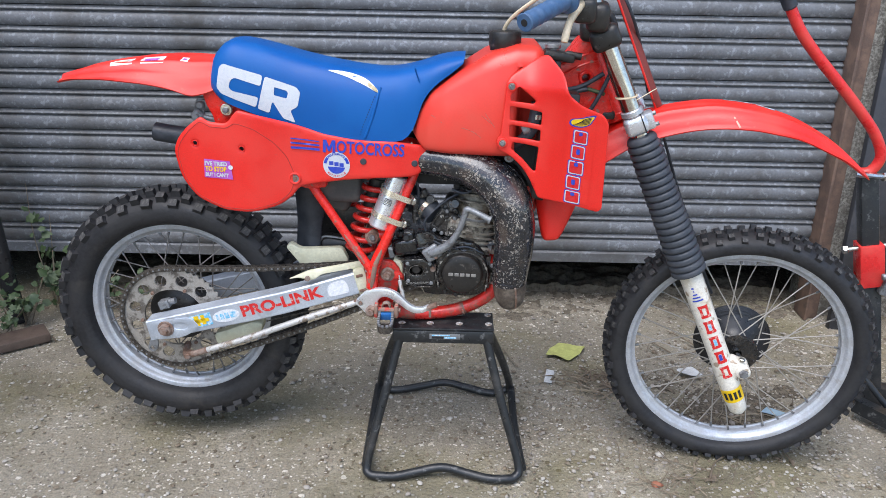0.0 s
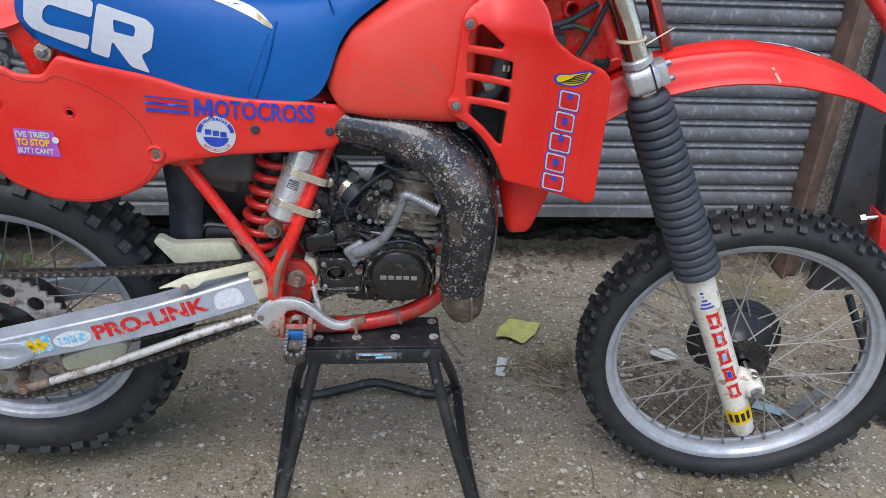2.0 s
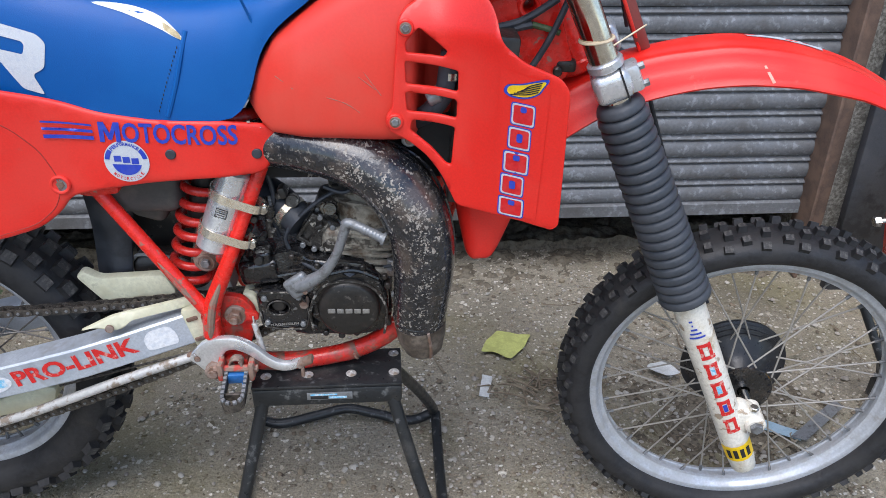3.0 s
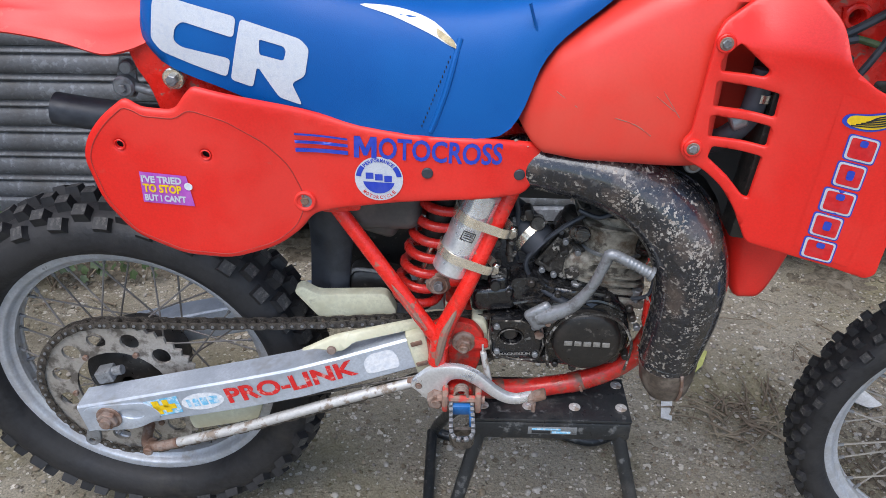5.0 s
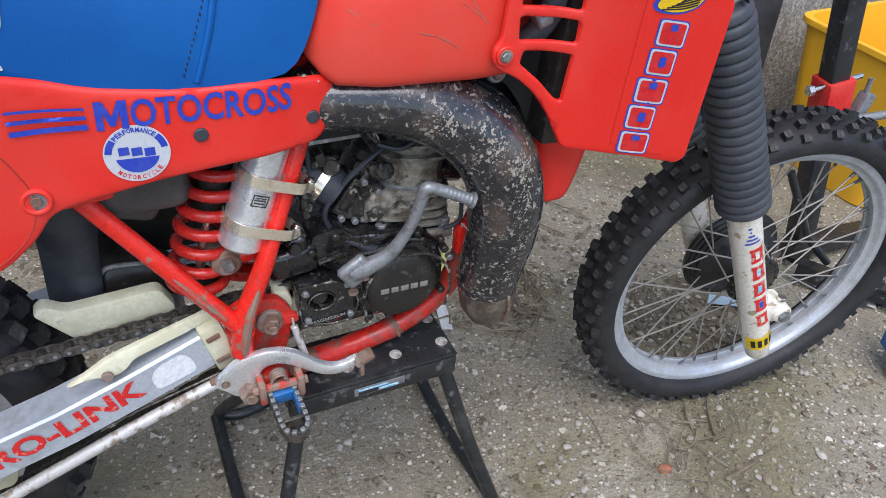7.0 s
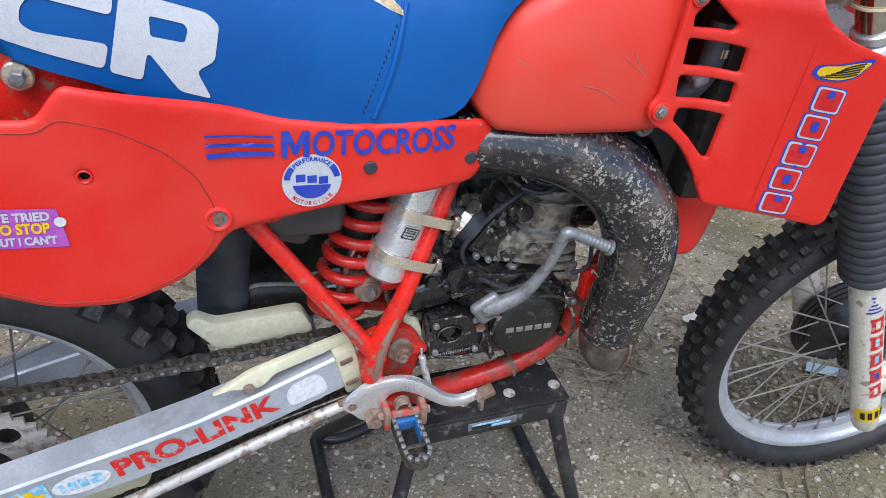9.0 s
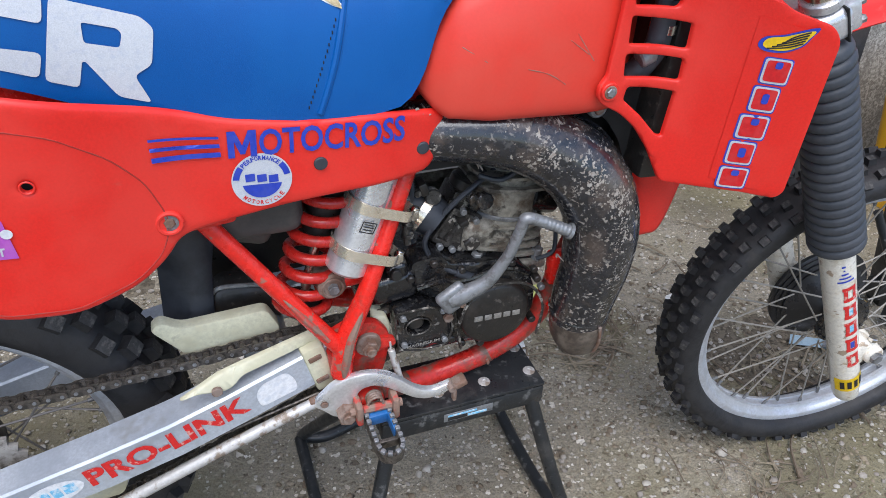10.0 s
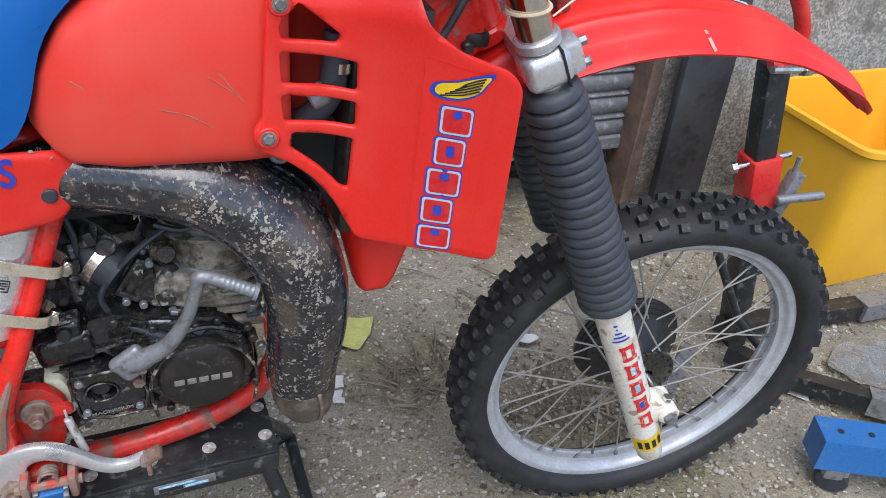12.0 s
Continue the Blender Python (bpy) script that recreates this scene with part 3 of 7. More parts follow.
def wheel(name, centre, radius, rim_r, half_width, hub_r, hub_half, spokes, spoke_mat, knob, block_t, block_w, rows, rim_half, move=Matrix(), count=60, label=""):
    c = Vector(centre)
    carcass = radius - knob * 0.95
    rw = rim_half
    rim_prof = [(rim_r, -rw), (rim_r + 0.0015, -rw + 0.003), (rim_r - 0.004, -rw + 0.006), (rim_r - 0.009, -rw * 0.6), (rim_r - 0.012, 0), (rim_r - 0.009, rw * 0.6), (rim_r - 0.004, rw - 0.006), (rim_r + 0.0015, rw - 0.003), (rim_r, rw),
                (rim_r - 0.010, rw), (rim_r - 0.013, rw - 0.002), (rim_r - 0.016, rw * 0.72), (rim_r - 0.018, rw * 0.62), (rim_r - 0.0245, rw * 0.52), (rim_r - 0.0255, rw * 0.30), (rim_r - 0.0225, rw * 0.24), (rim_r - 0.0225, -rw * 0.24), (rim_r - 0.0255, -rw * 0.30), (rim_r - 0.0245, -rw * 0.52), (rim_r - 0.018, -rw * 0.62), (rim_r - 0.016, -rw * 0.72), (rim_r - 0.013, -rw + 0.002), (rim_r - 0.010, -rw)]
    rim = spin(rim_prof, c, 96)
    w = part(name, rim.moved(move), RIM, bike, label)
    mid, rise = (rim_r + carcass) / 2 - 0.002, (carcass - rim_r) / 2 + 0.004

    def skin(deg, out=0.0):
        """A point of the tyre's section and the way out of it; 90 degrees is the crown."""
        u, w_ = math.cos(radians(deg)), math.sin(radians(deg))
        r_, y = mid + rise * math.copysign(abs(w_) ** 0.85, w_), half_width * math.copysign(abs(u) ** 0.85, u)
        nr, ny = w_ / rise, u / half_width
        k = math.hypot(nr, ny)
        return r_ + out * nr / k, y + out * ny / k, math.degrees(math.atan2(ny, nr))

    prof = [skin(d)[:2] for d in np.linspace(222, -42, 29)]
    prof += [(rim_r - 0.002, rw * 0.8), (rim_r - 0.002, -rw * 0.8)]
    part("tyre", spin(prof, c, 96).moved(move), TYRE, w, "black rubber off-road tyre")
    rng = random.Random(7)
    middle = mesh_of("tread_block", knob_block(block_t, block_w, knob, Matrix()), TYRE, 30)
    outer = mesh_of("tread_block", knob_block(block_t * 1.1, block_w, knob * 0.75, Matrix()), TYRE, 30)
    for me in (middle, outer):
        me.materials.append(KNOB)
        me.polygons[0].material_index = 1
    for i in range(count):
        a = 2 * math.pi * i / count
        for deg in rows[i % 2]:
            r_, y, lean = skin(deg)
            m = Matrix.Translation(c) @ Matrix.Rotation(-a + 0.010 * rng.uniform(-1, 1), 4, "Y") @ Matrix.Translation((r_, y, 0)) @ Matrix.Rotation(radians(90), 4, "Y") @ Matrix.Rotation(radians(-lean), 4, "X")
            o = new("tread_block", outer if abs(deg - 90) > 50 else middle)
            o.parent = w
            o.matrix_local = move @ m @ Matrix.Rotation(radians(rng.uniform(-6, 6)), 4, "Z") @ Matrix.Diagonal((rng.uniform(0.9, 1.05), rng.uniform(0.9, 1.05), rng.uniform(0.85, 1.05), 1))
    bar = mesh_of("spoke", rod((0, 0, 0), (0, 0, 1), 1.0, 6), spoke_mat)
    nip = mesh_of("nipple", rod((0, 0, -0.016), (0, 0, 0.002), 0.0032, 6, 0.0006), KICK)
    for i in range(spokes):
        a = 2 * math.pi * (i + 0.5) / spokes
        lean = radians(38) * (1 if i % 4 < 2 else -1)
        side = -1 if i % 2 else 1
        p = c + Vector((hub_r * math.cos(a + lean), side * hub_half, hub_r * math.sin(a + lean)))
        q = c + Vector(((rim_r - 0.021) * math.cos(a), side * 0.005, (rim_r - 0.021) * math.sin(a)))
        p, q = move @ p, move @ q
        s = new("spoke", bar)
        s.parent = w
        s.matrix_local = Matrix.LocRotScale(p, (q - p).to_track_quat("Z", "Y"), (0.0017, 0.0017, (q - p).length))
        e = new("nipple", nip)
        e.parent = w
        e.matrix_local = Matrix.LocRotScale(q, (q - p).to_track_quat("Z", "Y"), (1, 1, 1))
    return w


FRONT_AXLE = (0.862, FORK_MID, 0.338)
REAR_AXLE = (-0.612, 0.028, 0.386)
front = wheel("front_wheel", FRONT_AXLE, 0.339, 0.281, 0.046, 0.056, 0.030, 36, SPOKE, 0.011, 0.0165, 0.0150, ((74, 106, 36, 144), (55, 125, 90)), 0.0265, STEER, 68, "silver rim with bright wire spokes")
rear = wheel("rear_wheel", REAR_AXLE, 0.334, 0.241, 0.060, 0.075, 0.032, 36, DARKSPOKE, 0.016, 0.026, 0.023, ((74, 106, 34, 146), (53, 127, 90)), 0.031, Matrix(), 58, "silver rim with dull wire spokes")

# front hub: drum with ribs, near flange and axle
fa = Vector(FRONT_AXLE)
drum = spin([(0.012, 0.064), (0.080, 0.062), (0.097, 0.058), (0.099, 0.050), (0.094, 0.047), (0.096, 0.043), (0.090, 0.040), (0.091, 0.036), (0.084, 0.033), (0.085, 0.029), (0.077, 0.026), (0.068, 0.018), (0.056, 0.012), (0.044, 0.0), (0.034, -0.012), (0.030, -0.016), (0.012, -0.016)], fa, 48)
part("hub", drum.moved(STEER), BLACK, front, "black ribbed brake hub")
fl = spin([(0.012, -0.034), (0.040, -0.034), (0.052, -0.031), (0.053, -0.027), (0.046, -0.024), (0.026, -0.010), (0.024, 0.006), (0.012, 0.006)], fa, 40)
for i in range(18):
    a = 2 * math.pi * i / 18
    fl = fl + rod(fa + Vector((0.047 * math.cos(a), -0.035, 0.047 * math.sin(a))), fa + Vector((0.047 * math.cos(a), -0.030, 0.047 * math.sin(a))), 0.003, 6)
part("hub_flange", fl.moved(STEER), ENGINE, front, "dark spoke flange")
part("axle", rod(fa + Vector((0, -0.13, 0)), fa + Vector((0, 0.12, 0)), 0.0085).moved(STEER), STEEL, front)

# rear hub, sprocket and chain
ra = Vector(REAR_AXLE)
part("hub", spin([(0.012, -0.062), (0.040, -0.062), (0.056, -0.056), (0.070, -0.048), (0.0795, -0.042), (0.0795, -0.030), (0.078, 0.03), (0.06, 0.05), (0.012, 0.05)], ra, 40), COVER, rear, "black rear hub")
SPROCKET_AT = Vector((ra.x, -0.050, ra.z))
holes = []
for i in range(12):
    a = 2 * math.pi * (i + 0.5) / 12
    h = Vector((0.1060 * math.cos(a), 0.1060 * math.sin(a)))
    holes.append([h + 0.0160 * Vector((math.cos(b), math.sin(b))) for b in np.linspace(0, 2 * math.pi, 14, endpoint=False)])
teeth = [(0.141 if k % 2 else 0.1335) * Vector((math.cos(2 * math.pi * k / 102), math.sin(2 * math.pi * k / 102))) for k in range(102)]
bore = [0.080 * Vector((math.cos(b), math.sin(b))) for b in np.linspace(0, 2 * math.pi, 32, endpoint=False)]
part("sprocket", sheet(teeth, lambda x, z: -0.003, 0.006, [*holes, bore], 0.012, 0.0).moved(Matrix.Translation(SPROCKET_AT)), SPROCKET, rear, "dirty drilled alloy rear sprocket")
for i in range(6):
    a = 2 * math.pi * (i + 0.1) / 6
    p = SPROCKET_AT + Vector((0.0860 * math.cos(a), -0.004, 0.0860 * math.sin(a)))
    part("sprocket_bolt", rod(p, p + Vector((0, -0.006, 0)), 0.0052, 6, 0.001), RUST, rear)
part("axle_adjuster", block((0.028, 0.026, 0.022), Matrix.Translation((-0.628, -0.066, 0.432)) @ pose(0, 0, 0, 0, -16, 0)) + rod((-0.64, -0.066, 0.43), (-0.60, -0.066, 0.442), 0.008), KICK, rear)

ENGINE_SPROCKET = Vector((0.022, -0.050, 0.537))


def chain_path():
    r0, r1 = 0.1390, 0.034
    a, b = SPROCKET_AT, ENGINE_SPROCKET
    d = b - a
    ang, off = math.atan2(d.z, d.x), math.asin((r0 - r1) / d.length)
    pts = []
    t0 = ang + math.pi / 2 - off
    t1 = ang - math.pi / 2 + off
    for k in range(41):
        t = t0 + (2 * math.pi - (t0 - t1)) * k / 40
        pts.append(a + Vector((r0 * math.cos(t), 0, r0 * math.sin(t))))
    low = pts[-1]
    lowb = b + Vector((r1 * math.cos(t1), 0, r1 * math.sin(t1)))
    for k in range(1, 30):
        q = low.lerp(lowb, k / 30)
        pts.append(q - Vector((0, 0, 0.012 * math.sin(math.pi * k / 30))))
    for k in range(11):
        t = t1 + (t0 - t1) * k / 10
        pts.append(b + Vector((r1 * math.cos(t), 0, r1 * math.sin(t))))
    top = b + Vector((r1 * math.cos(t0), 0, r1 * math.sin(t0)))
    for k in range(1, 30):
        q = top.lerp(pts[0], k / 30)
        pts.append(q + Vector((0, 0, -0.010 * math.sin(math.pi * k / 30))))
    return pts


def along(points, step):
    out, left = [], 0.0
    for a, b in zip(points, points[1:] + points[:1]):
        seg = (b - a).length
        while left < seg:
            out.append((a.lerp(b, left / seg), (b - a).normalized()))
            left += step
        left -= seg
    return out


links = along(chain_path(), 0.01587)
rollers, pins = Shape(), Shape()
for p, d in links:
    rollers = rollers + rod(p + Vector((0, -0.0055, 0)), p + Vector((0, 0.0055, 0)), 0.0050, 8)
    pins = pins + rod(p + Vector((0, -0.0100, 0)), p + Vector((0, 0.0100, 0)), 0.0026, 6)
chain = part("chain", rollers, CHAIN, bike, "oily black drive chain")
tagged(part("chain_pins", pins, KICK, chain), kind="stuff")


def link_plate(y):
    ol = [Vector((0.0079 * s + 0.0064 * math.cos(a), 0.0064 * math.sin(a))) for s, lo in ((1, -90), (-1, 90)) for a in np.radians(np.linspace(lo, lo + 180, 6))]
    ol = [Vector((p.x, p.y * (0.72 if abs(p.x) < 0.004 else 1))) for p in ol]
    return Shape([(p.x, y, p.y) for p in ol] + [(p.x, y + 0.0018, p.y) for p in ol], [tuple(range(12)), tuple(range(23, 11, -1))] + [(i, (i + 1) % 12, (i + 1) % 12 + 12, i + 12) for i in range(12)])


outer_link = mesh_of("chain_link", link_plate(-0.0085) + link_plate(0.0067), CHAIN)
inner_link = mesh_of("chain_link", link_plate(-0.0063) + link_plate(0.0045), CHAIN)
for i, (p, d) in enumerate(links):
    q = links[(i + 1) % len(links)][0]
    l = new("chain_link", outer_link if i % 2 else inner_link)
    l.parent = chain
    l.matrix_local = Matrix.Translation((p + q) / 2) @ Matrix.Rotation(-math.atan2((q - p).z, (q - p).x), 4, "Y")

# swingarm: two box-section arms and a cross piece
ARM_X, ARM_Y = (-0.66, -0.40, -0.31, -0.23, -0.14, -0.09), (-0.116, -0.116, -0.112, -0.102, -0.0865, -0.078)


def arm_y(x):
    """The near face of the near arm, which draws in towards the pivot."""
    return interp(x, ARM_X, ARM_Y)


def arm_shape(near, width):
    ends = (((-0.664, 0.402), (-0.654, 0.347)), ((-0.40, 0.4715), (-0.386, 0.414)), ((-0.31, 0.494), (-0.298, 0.437)), ((-0.23, 0.515), (-0.218, 0.459)), ((-0.14, 0.5385), (-0.128, 0.482)), ((-0.09, 0.551), (-0.08, 0.494)))
    rings = []
    for (tx, tz), (bx, bz) in ends:
        c = 0.003
        t, b = Vector((tx, 0, tz)), Vector((bx, 0, bz))
        u = (t - b).normalized() * c
        y0 = near(tx)
        y1 = y0 + width
        rings.append([Vector((q.x, y, q.z)) for q, y in ((t - u, y0), (t, y0 + c), (t, y1 - c), (t - u, y1), (b + u, y1), (b, y1 - c), (b, y0 + c), (b + u, y0))])
    return loft(rings)


swing_shape = arm_shape(arm_y, 0.050)
swing = part("swingarm", swing_shape + arm_shape(lambda x: -0.05 - arm_y(x) + 0.03, 0.050) + block((0.06, 0.12, 0.05), pose(-0.17, 0.020, 0.505, 0, -14, 0), 0.008), ARM, bike, "brushed alloy box-section swingarm")
swing_tree = swing_shape.tree()
plate_out = fillet([(-0.658, 0.398), (-0.650, 0.352), (-0.57, 0.362), (-0.520, 0.393), (-0.545, 0.420), (-0.62, 0.409)], 0.02)
part("axle_plate", sheet(plate_out, lambda x, z: -0.1185, 0.003, [[Vector((-0.575 + 0.022 * math.cos(a), 0.394 + 0.010 * math.sin(a))) for a in np.linspace(0, 2 * math.pi, 14, endpoint=False)]], 0.015, 0.001), ARM, swing)
nut = rod((-0.612, -0.118, 0.386), (-0.612, -0.1215, 0.386), 0.021, 20, 0.001) + rod((-0.612, -0.121, 0.386), (-0.612, -0.131, 0.386), 0.0165, 6, 0.0015) + rod((-0.612, -0.130, 0.386), (-0.612, -0.138, 0.386), 0.0095, 12, 0.001)
part("axle_nut", nut, RUST, swing, "rusty axle nut")
ear = sheet(fillet([(-0.655, 0.36), (-0.668, 0.325), (-0.655, 0.314), (-0.640, 0.325), (-0.638, 0.355)], 0.01), lambda x, z: -0.115, 0.006, [[Vector((-0.655 + 0.006 * math.cos(a), 0.327 + 0.006 * math.sin(a))) for a in np.linspace(0, 2 * math.pi, 10, endpoint=False)]], 0.012, 0.001)
part("chain_adjuster", ear, KICK, swing)
SLOPE = pose(0, 0, 0, 0, -14.4, 0)


def on_arm(u, v):
    """A place on the arm's near face: u metres along from its rear end, v up from the lower edge."""
    return Matrix.Translation((-0.656, 0, 0.348)) @ SLOPE @ Matrix.Translation((u, 0, v))


part("lettering", onto(fitted_words("PRO-LINK", 0.212, 0.031, on_arm(0.258, 0.0135) @ pose(0, 0, 0, 0, -1.0, 0) @ Matrix.Shear("XZ", 4, (0.12, 0)), 0.035), swing_tree), REDINK, swing, "red printed words")


def patch(outline, m, tree, lift=0.0012):
    pts = [m @ Vector((p[0], 0, p[1])) for p in outline]
    return draped([Vector((p.x, p.z)) for p in pts], tree, lift, 0.02)


def oval(w, h, n=20):
    return [(w / 2 * math.cos(a), h / 2 * math.sin(a)) for a in np.linspace(0, 2 * math.pi, n, endpoint=False)]


def bars(spec, m, tree, lift):
    s = Shape()
    for x, z, w, h in spec:
        s = s + patch([(x, z), (x + w, z), (x + w, z + h), (x, z + h)], m, tree, lift)
    return s


st = part("sticker", patch([(0, 0), (0.058, 0.002), (0.06, 0.036), (0.002, 0.034)], on_arm(0.118, 0.010), swing_tree), SKYINK, swing, "blue and yellow worn sticker")
part("print", bars([(0.006, 0.012, 0.046, 0.010), (0.014, 0.004, 0.012, 0.028), (0.032, 0.006, 0.010, 0.026)], on_arm(0.118, 0.010), swing_tree, 0.0018), YELLOW, st)
st = part("sticker", patch(oval(0.072, 0.034), on_arm(0.216, 0.027), swing_tree), PALE, swing, "pale blue oval worn sticker")
part("print", bars([(-0.026, -0.008, 0.006, 0.016), (-0.016, -0.008, 0.010, 0.016), (-0.003, -0.008, 0.011, 0.016), (0.011, -0.008, 0.016, 0.016)], on_arm(0.216, 0.027), swing_tree, 0.0018), SKYINK, st)
part("sticker", patch(fillet([(0, 0.002), (0.052, 0.0), (0.053, 0.022), (0.046, 0.038), (0.012, 0.038), (0, 0.026)], 0.008), on_arm(0.482, 0.010), swing_tree), PALE, swing, "white blank sticker remnant")

# chain slider, guide and rubber parts in aged nylon
slider = sheet(fillet([(-0.292, 0.530), (-0.262, 0.542), (-0.240, 0.550), (-0.195, 0.556), (-0.10, 0.572), (-0.094, 0.556), (-0.190, 0.543), (-0.212, 0.540), (-0.224, 0.529), (-0.238, 0.526), (-0.252, 0.530), (-0.268, 0.534)], 0.008), lambda x, z: arm_y(x) - 0.002 + 0.010 * max(0.0, min(1.0, (z - 0.535) / 0.02)), 0.008, (), 0.012, 0.003)
slider = slider + block((0.030, 0.03, 0.078), Matrix.Translation((-0.112, arm_y(-0.112) + 0.010, 0.515)) @ pose(0, 0, 0, 0, -14, 9), 0.004)
sl = part("chain_slider", slider, CREAM, bike, "cream nylon chain slider")
for dx, dz in ((-0.1165, 0.536), (-0.1080, 0.496)):
    part("slot", block((0.018, 0.004, 0.008), Matrix.Translation((dx, arm_y(dx) - 0.0055, dz)) @ pose(0, 0, 0, 0, -14, 9), 0.0018), RUST, sl)
part("screw", rod((-0.2435, arm_y(-0.243) - 0.001, 0.5325), (-0.2435, arm_y(-0.243) - 0.007, 0.5325), 0.007, 10, 0.001), RUST, sl)
guide = sheet(fillet([(-0.312, 0.588), (-0.298, 0.600), (-0.274, 0.584), (-0.166, 0.590), (-0.151, 0.558), (-0.153, 0.546), (-0.272, 0.536)], 0.010), lambda x, z: -0.037, 0.018, (), 0.02, 0.004)
part("chain_guard", guide, CREAM, bike, "cream nylon chain guard block")
low = sheet(fillet([(-0.505, 0.352), (-0.498, 0.321), (-0.385, 0.350), (-0.372, 0.386), (-0.40, 0.392)], 0.010), lambda x, z: -0.075, 0.04, (), 0.02, 0.004)
part("chain_guide", low, CREAM, bike, "cream nylon lower chain guide")

# brake rod and lever
part("brake_rod", tube([(-0.124, -0.100, 0.468), (-0.25, -0.102, 0.422), (-0.40, -0.104, 0.362), (-0.530, -0.104, 0.316)], [0.0075, 0.0085, 0.0085, 0.0078], 10), ROD, bike, "scratched dirty zinc brake rod")
part("brake_lever", tube([(-0.515, -0.105, 0.322), (-0.55, -0.103, 0.309), (-0.578, -0.09, 0.300), (-0.585, -0.05, 0.31)], [0.0085, 0.0085, 0.0090, 0.009], 10) + rod((-0.568, -0.114, 0.303), (-0.568, -0.085, 0.303), 0.0085, 10, 0.002) + rod((-0.545, -0.112, 0.311), (-0.545, -0.096, 0.311), 0.006, 8, 0.001), RUST, bike, "rusty rear brake lever")
part("cable", tube([(-0.115, -0.085, 0.470), (-0.22, -0.085, 0.440), (-0.36, -0.085, 0.400)], 0.0020, 6), CHAIN, bike)

# frame tubes
TUBE = 0.0110
frame_s = tube([(-0.243, -0.071, 0.785), (-0.223, -0.075, 0.757), (-0.158, -0.087, 0.663), (-0.082, -0.100, 0.553), (-0.078, -0.100, 0.545)], TUBE, 14) + tube([(0.035, -0.056, 0.835), (0.017, -0.065, 0.792), (-0.019, -0.083, 0.705), (-0.046, -0.096, 0.640), (-0.076, -0.100, 0.570), (-0.084, -0.096, 0.510)], [TUBE, TUBE, TUBE, TUBE + 0.001, TUBE + 0.003, TUBE + 0.004], 14)
cradle_s = tube([(-0.085, -0.088, 0.545), (-0.077, -0.085, 0.488), (-0.050, -0.074, 0.448), (-0.01, -0.060, 0.427), (0.05, -0.050, 0.4205), (0.10, -0.046, 0.426), (0.14, -0.045, 0.436), (0.175, -0.045, 0.452), (0.205, -0.045, 0.473), (0.228, -0.045, 0.502), (0.244, -0.045, 0.542), (0.258, -0.044, 0.59), (0.31, -0.040, 0.74), (0.39, -0.033, 0.98)], 0.0160, 14)
frame_s = frame_s + tube([(-0.085, 0.128, 0.545), (-0.075, 0.128, 0.49), (-0.045, 0.128, 0.458), (0.06, 0.124, 0.446), (0.165, 0.118, 0.472), (0.227, 0.114, 0.522), (0.245, 0.11, 0.575), (0.30, 0.06, 0.74), (0.39, 0.02, 0.98)], 0.0160, 12)
frame_s = frame_s + tube([(-0.216, 0.128, 0.757), (-0.085, 0.128, 0.54), (-0.04, 0.128, 0.65), (0.045, 0.12, 0.84)], TUBE, 12)
frame_s = frame_s + tube([(-0.40, -0.055, 0.912), (-0.30, -0.070, 0.892), (-0.12, -0.070, 0.866), (0.0, -0.045, 0.868), (0.05, -0.030, 0.875), (0.30, -0.02, 0.98), (0.42, -0.02, 1.06)], 0.013, 12)
frame_s = frame_s + sheet(fillet([(-0.285, 0.785), (-0.19, 0.79), (-0.19, 0.765), (-0.235, 0.76), (-0.275, 0.77)], 0.006), lambda x, z: -0.09, 0.03, (), 0.02, 0.002)
head0, head1 = AXIS_AT + AXIS * -0.125, AXIS_AT + AXIS * 0.075
frame_s = frame_s + rod(head0, head1, 0.030, 24, 0.003) + rod(head1 - AXIS * 0.02, head1, 0.034, 24, 0.003)
frame_s = frame_s + sheet(fillet([(0.325, 1.075), (0.358, 1.062), (0.40, 1.12), (0.425, 1.115), (0.482, 0.95), (0.47, 0.925), (0.40, 0.915), (0.345, 0.985)], 0.012), lambda x, z: -0.060, 0.106, [[Vector((0.412 + 0.0095 * math.cos(a), 1.033 + 0.0095 * math.sin(a))) for a in np.linspace(0, 2 * math.pi, 14, endpoint=False)]], 0.02, 0.004)
frame_ob = part("frame", frame_s, FRAME, bike, "red tubular steel frame with scuffed paint")
part("cradle_tube", cradle_s, CRADLE, frame_ob, "grimy red lower cradle tube")
plate_s = sheet(fillet([(-0.100, 0.566), (-0.070, 0.582), (-0.030, 0.575), (-0.012, 0.548), (-0.020, 0.50), (-0.040, 0.445), (-0.08, 0.445), (-0.096, 0.49)], 0.012), lambda x, z: -0.086, 0.012, (), 0.02, 0.003)
plate_s = plate_s + sheet(fillet([(-0.035, 0.552), (-0.009, 0.548), (-0.006, 0.535), (-0.035, 0.527)], 0.006), lambda x, z: -0.092, 0.008, (), 0.015, 0.002)
plate_s = plate_s + block((0.045, 0.03, 0.036), pose(-0.050, -0.100, 0.452), 0.010)
part("pivot_plate", plate_s, CRADLE, frame_ob, "dirty red pivot plate")
ring = [(0.412 + 0.0135 * math.cos(a), -0.061, 1.033 + 0.0135 * math.sin(a)) for a in np.linspace(0, 2 * math.pi, 20)]
part("gusset_eye", tube(ring, 0.004, 8, 0), FRAME, frame_ob)
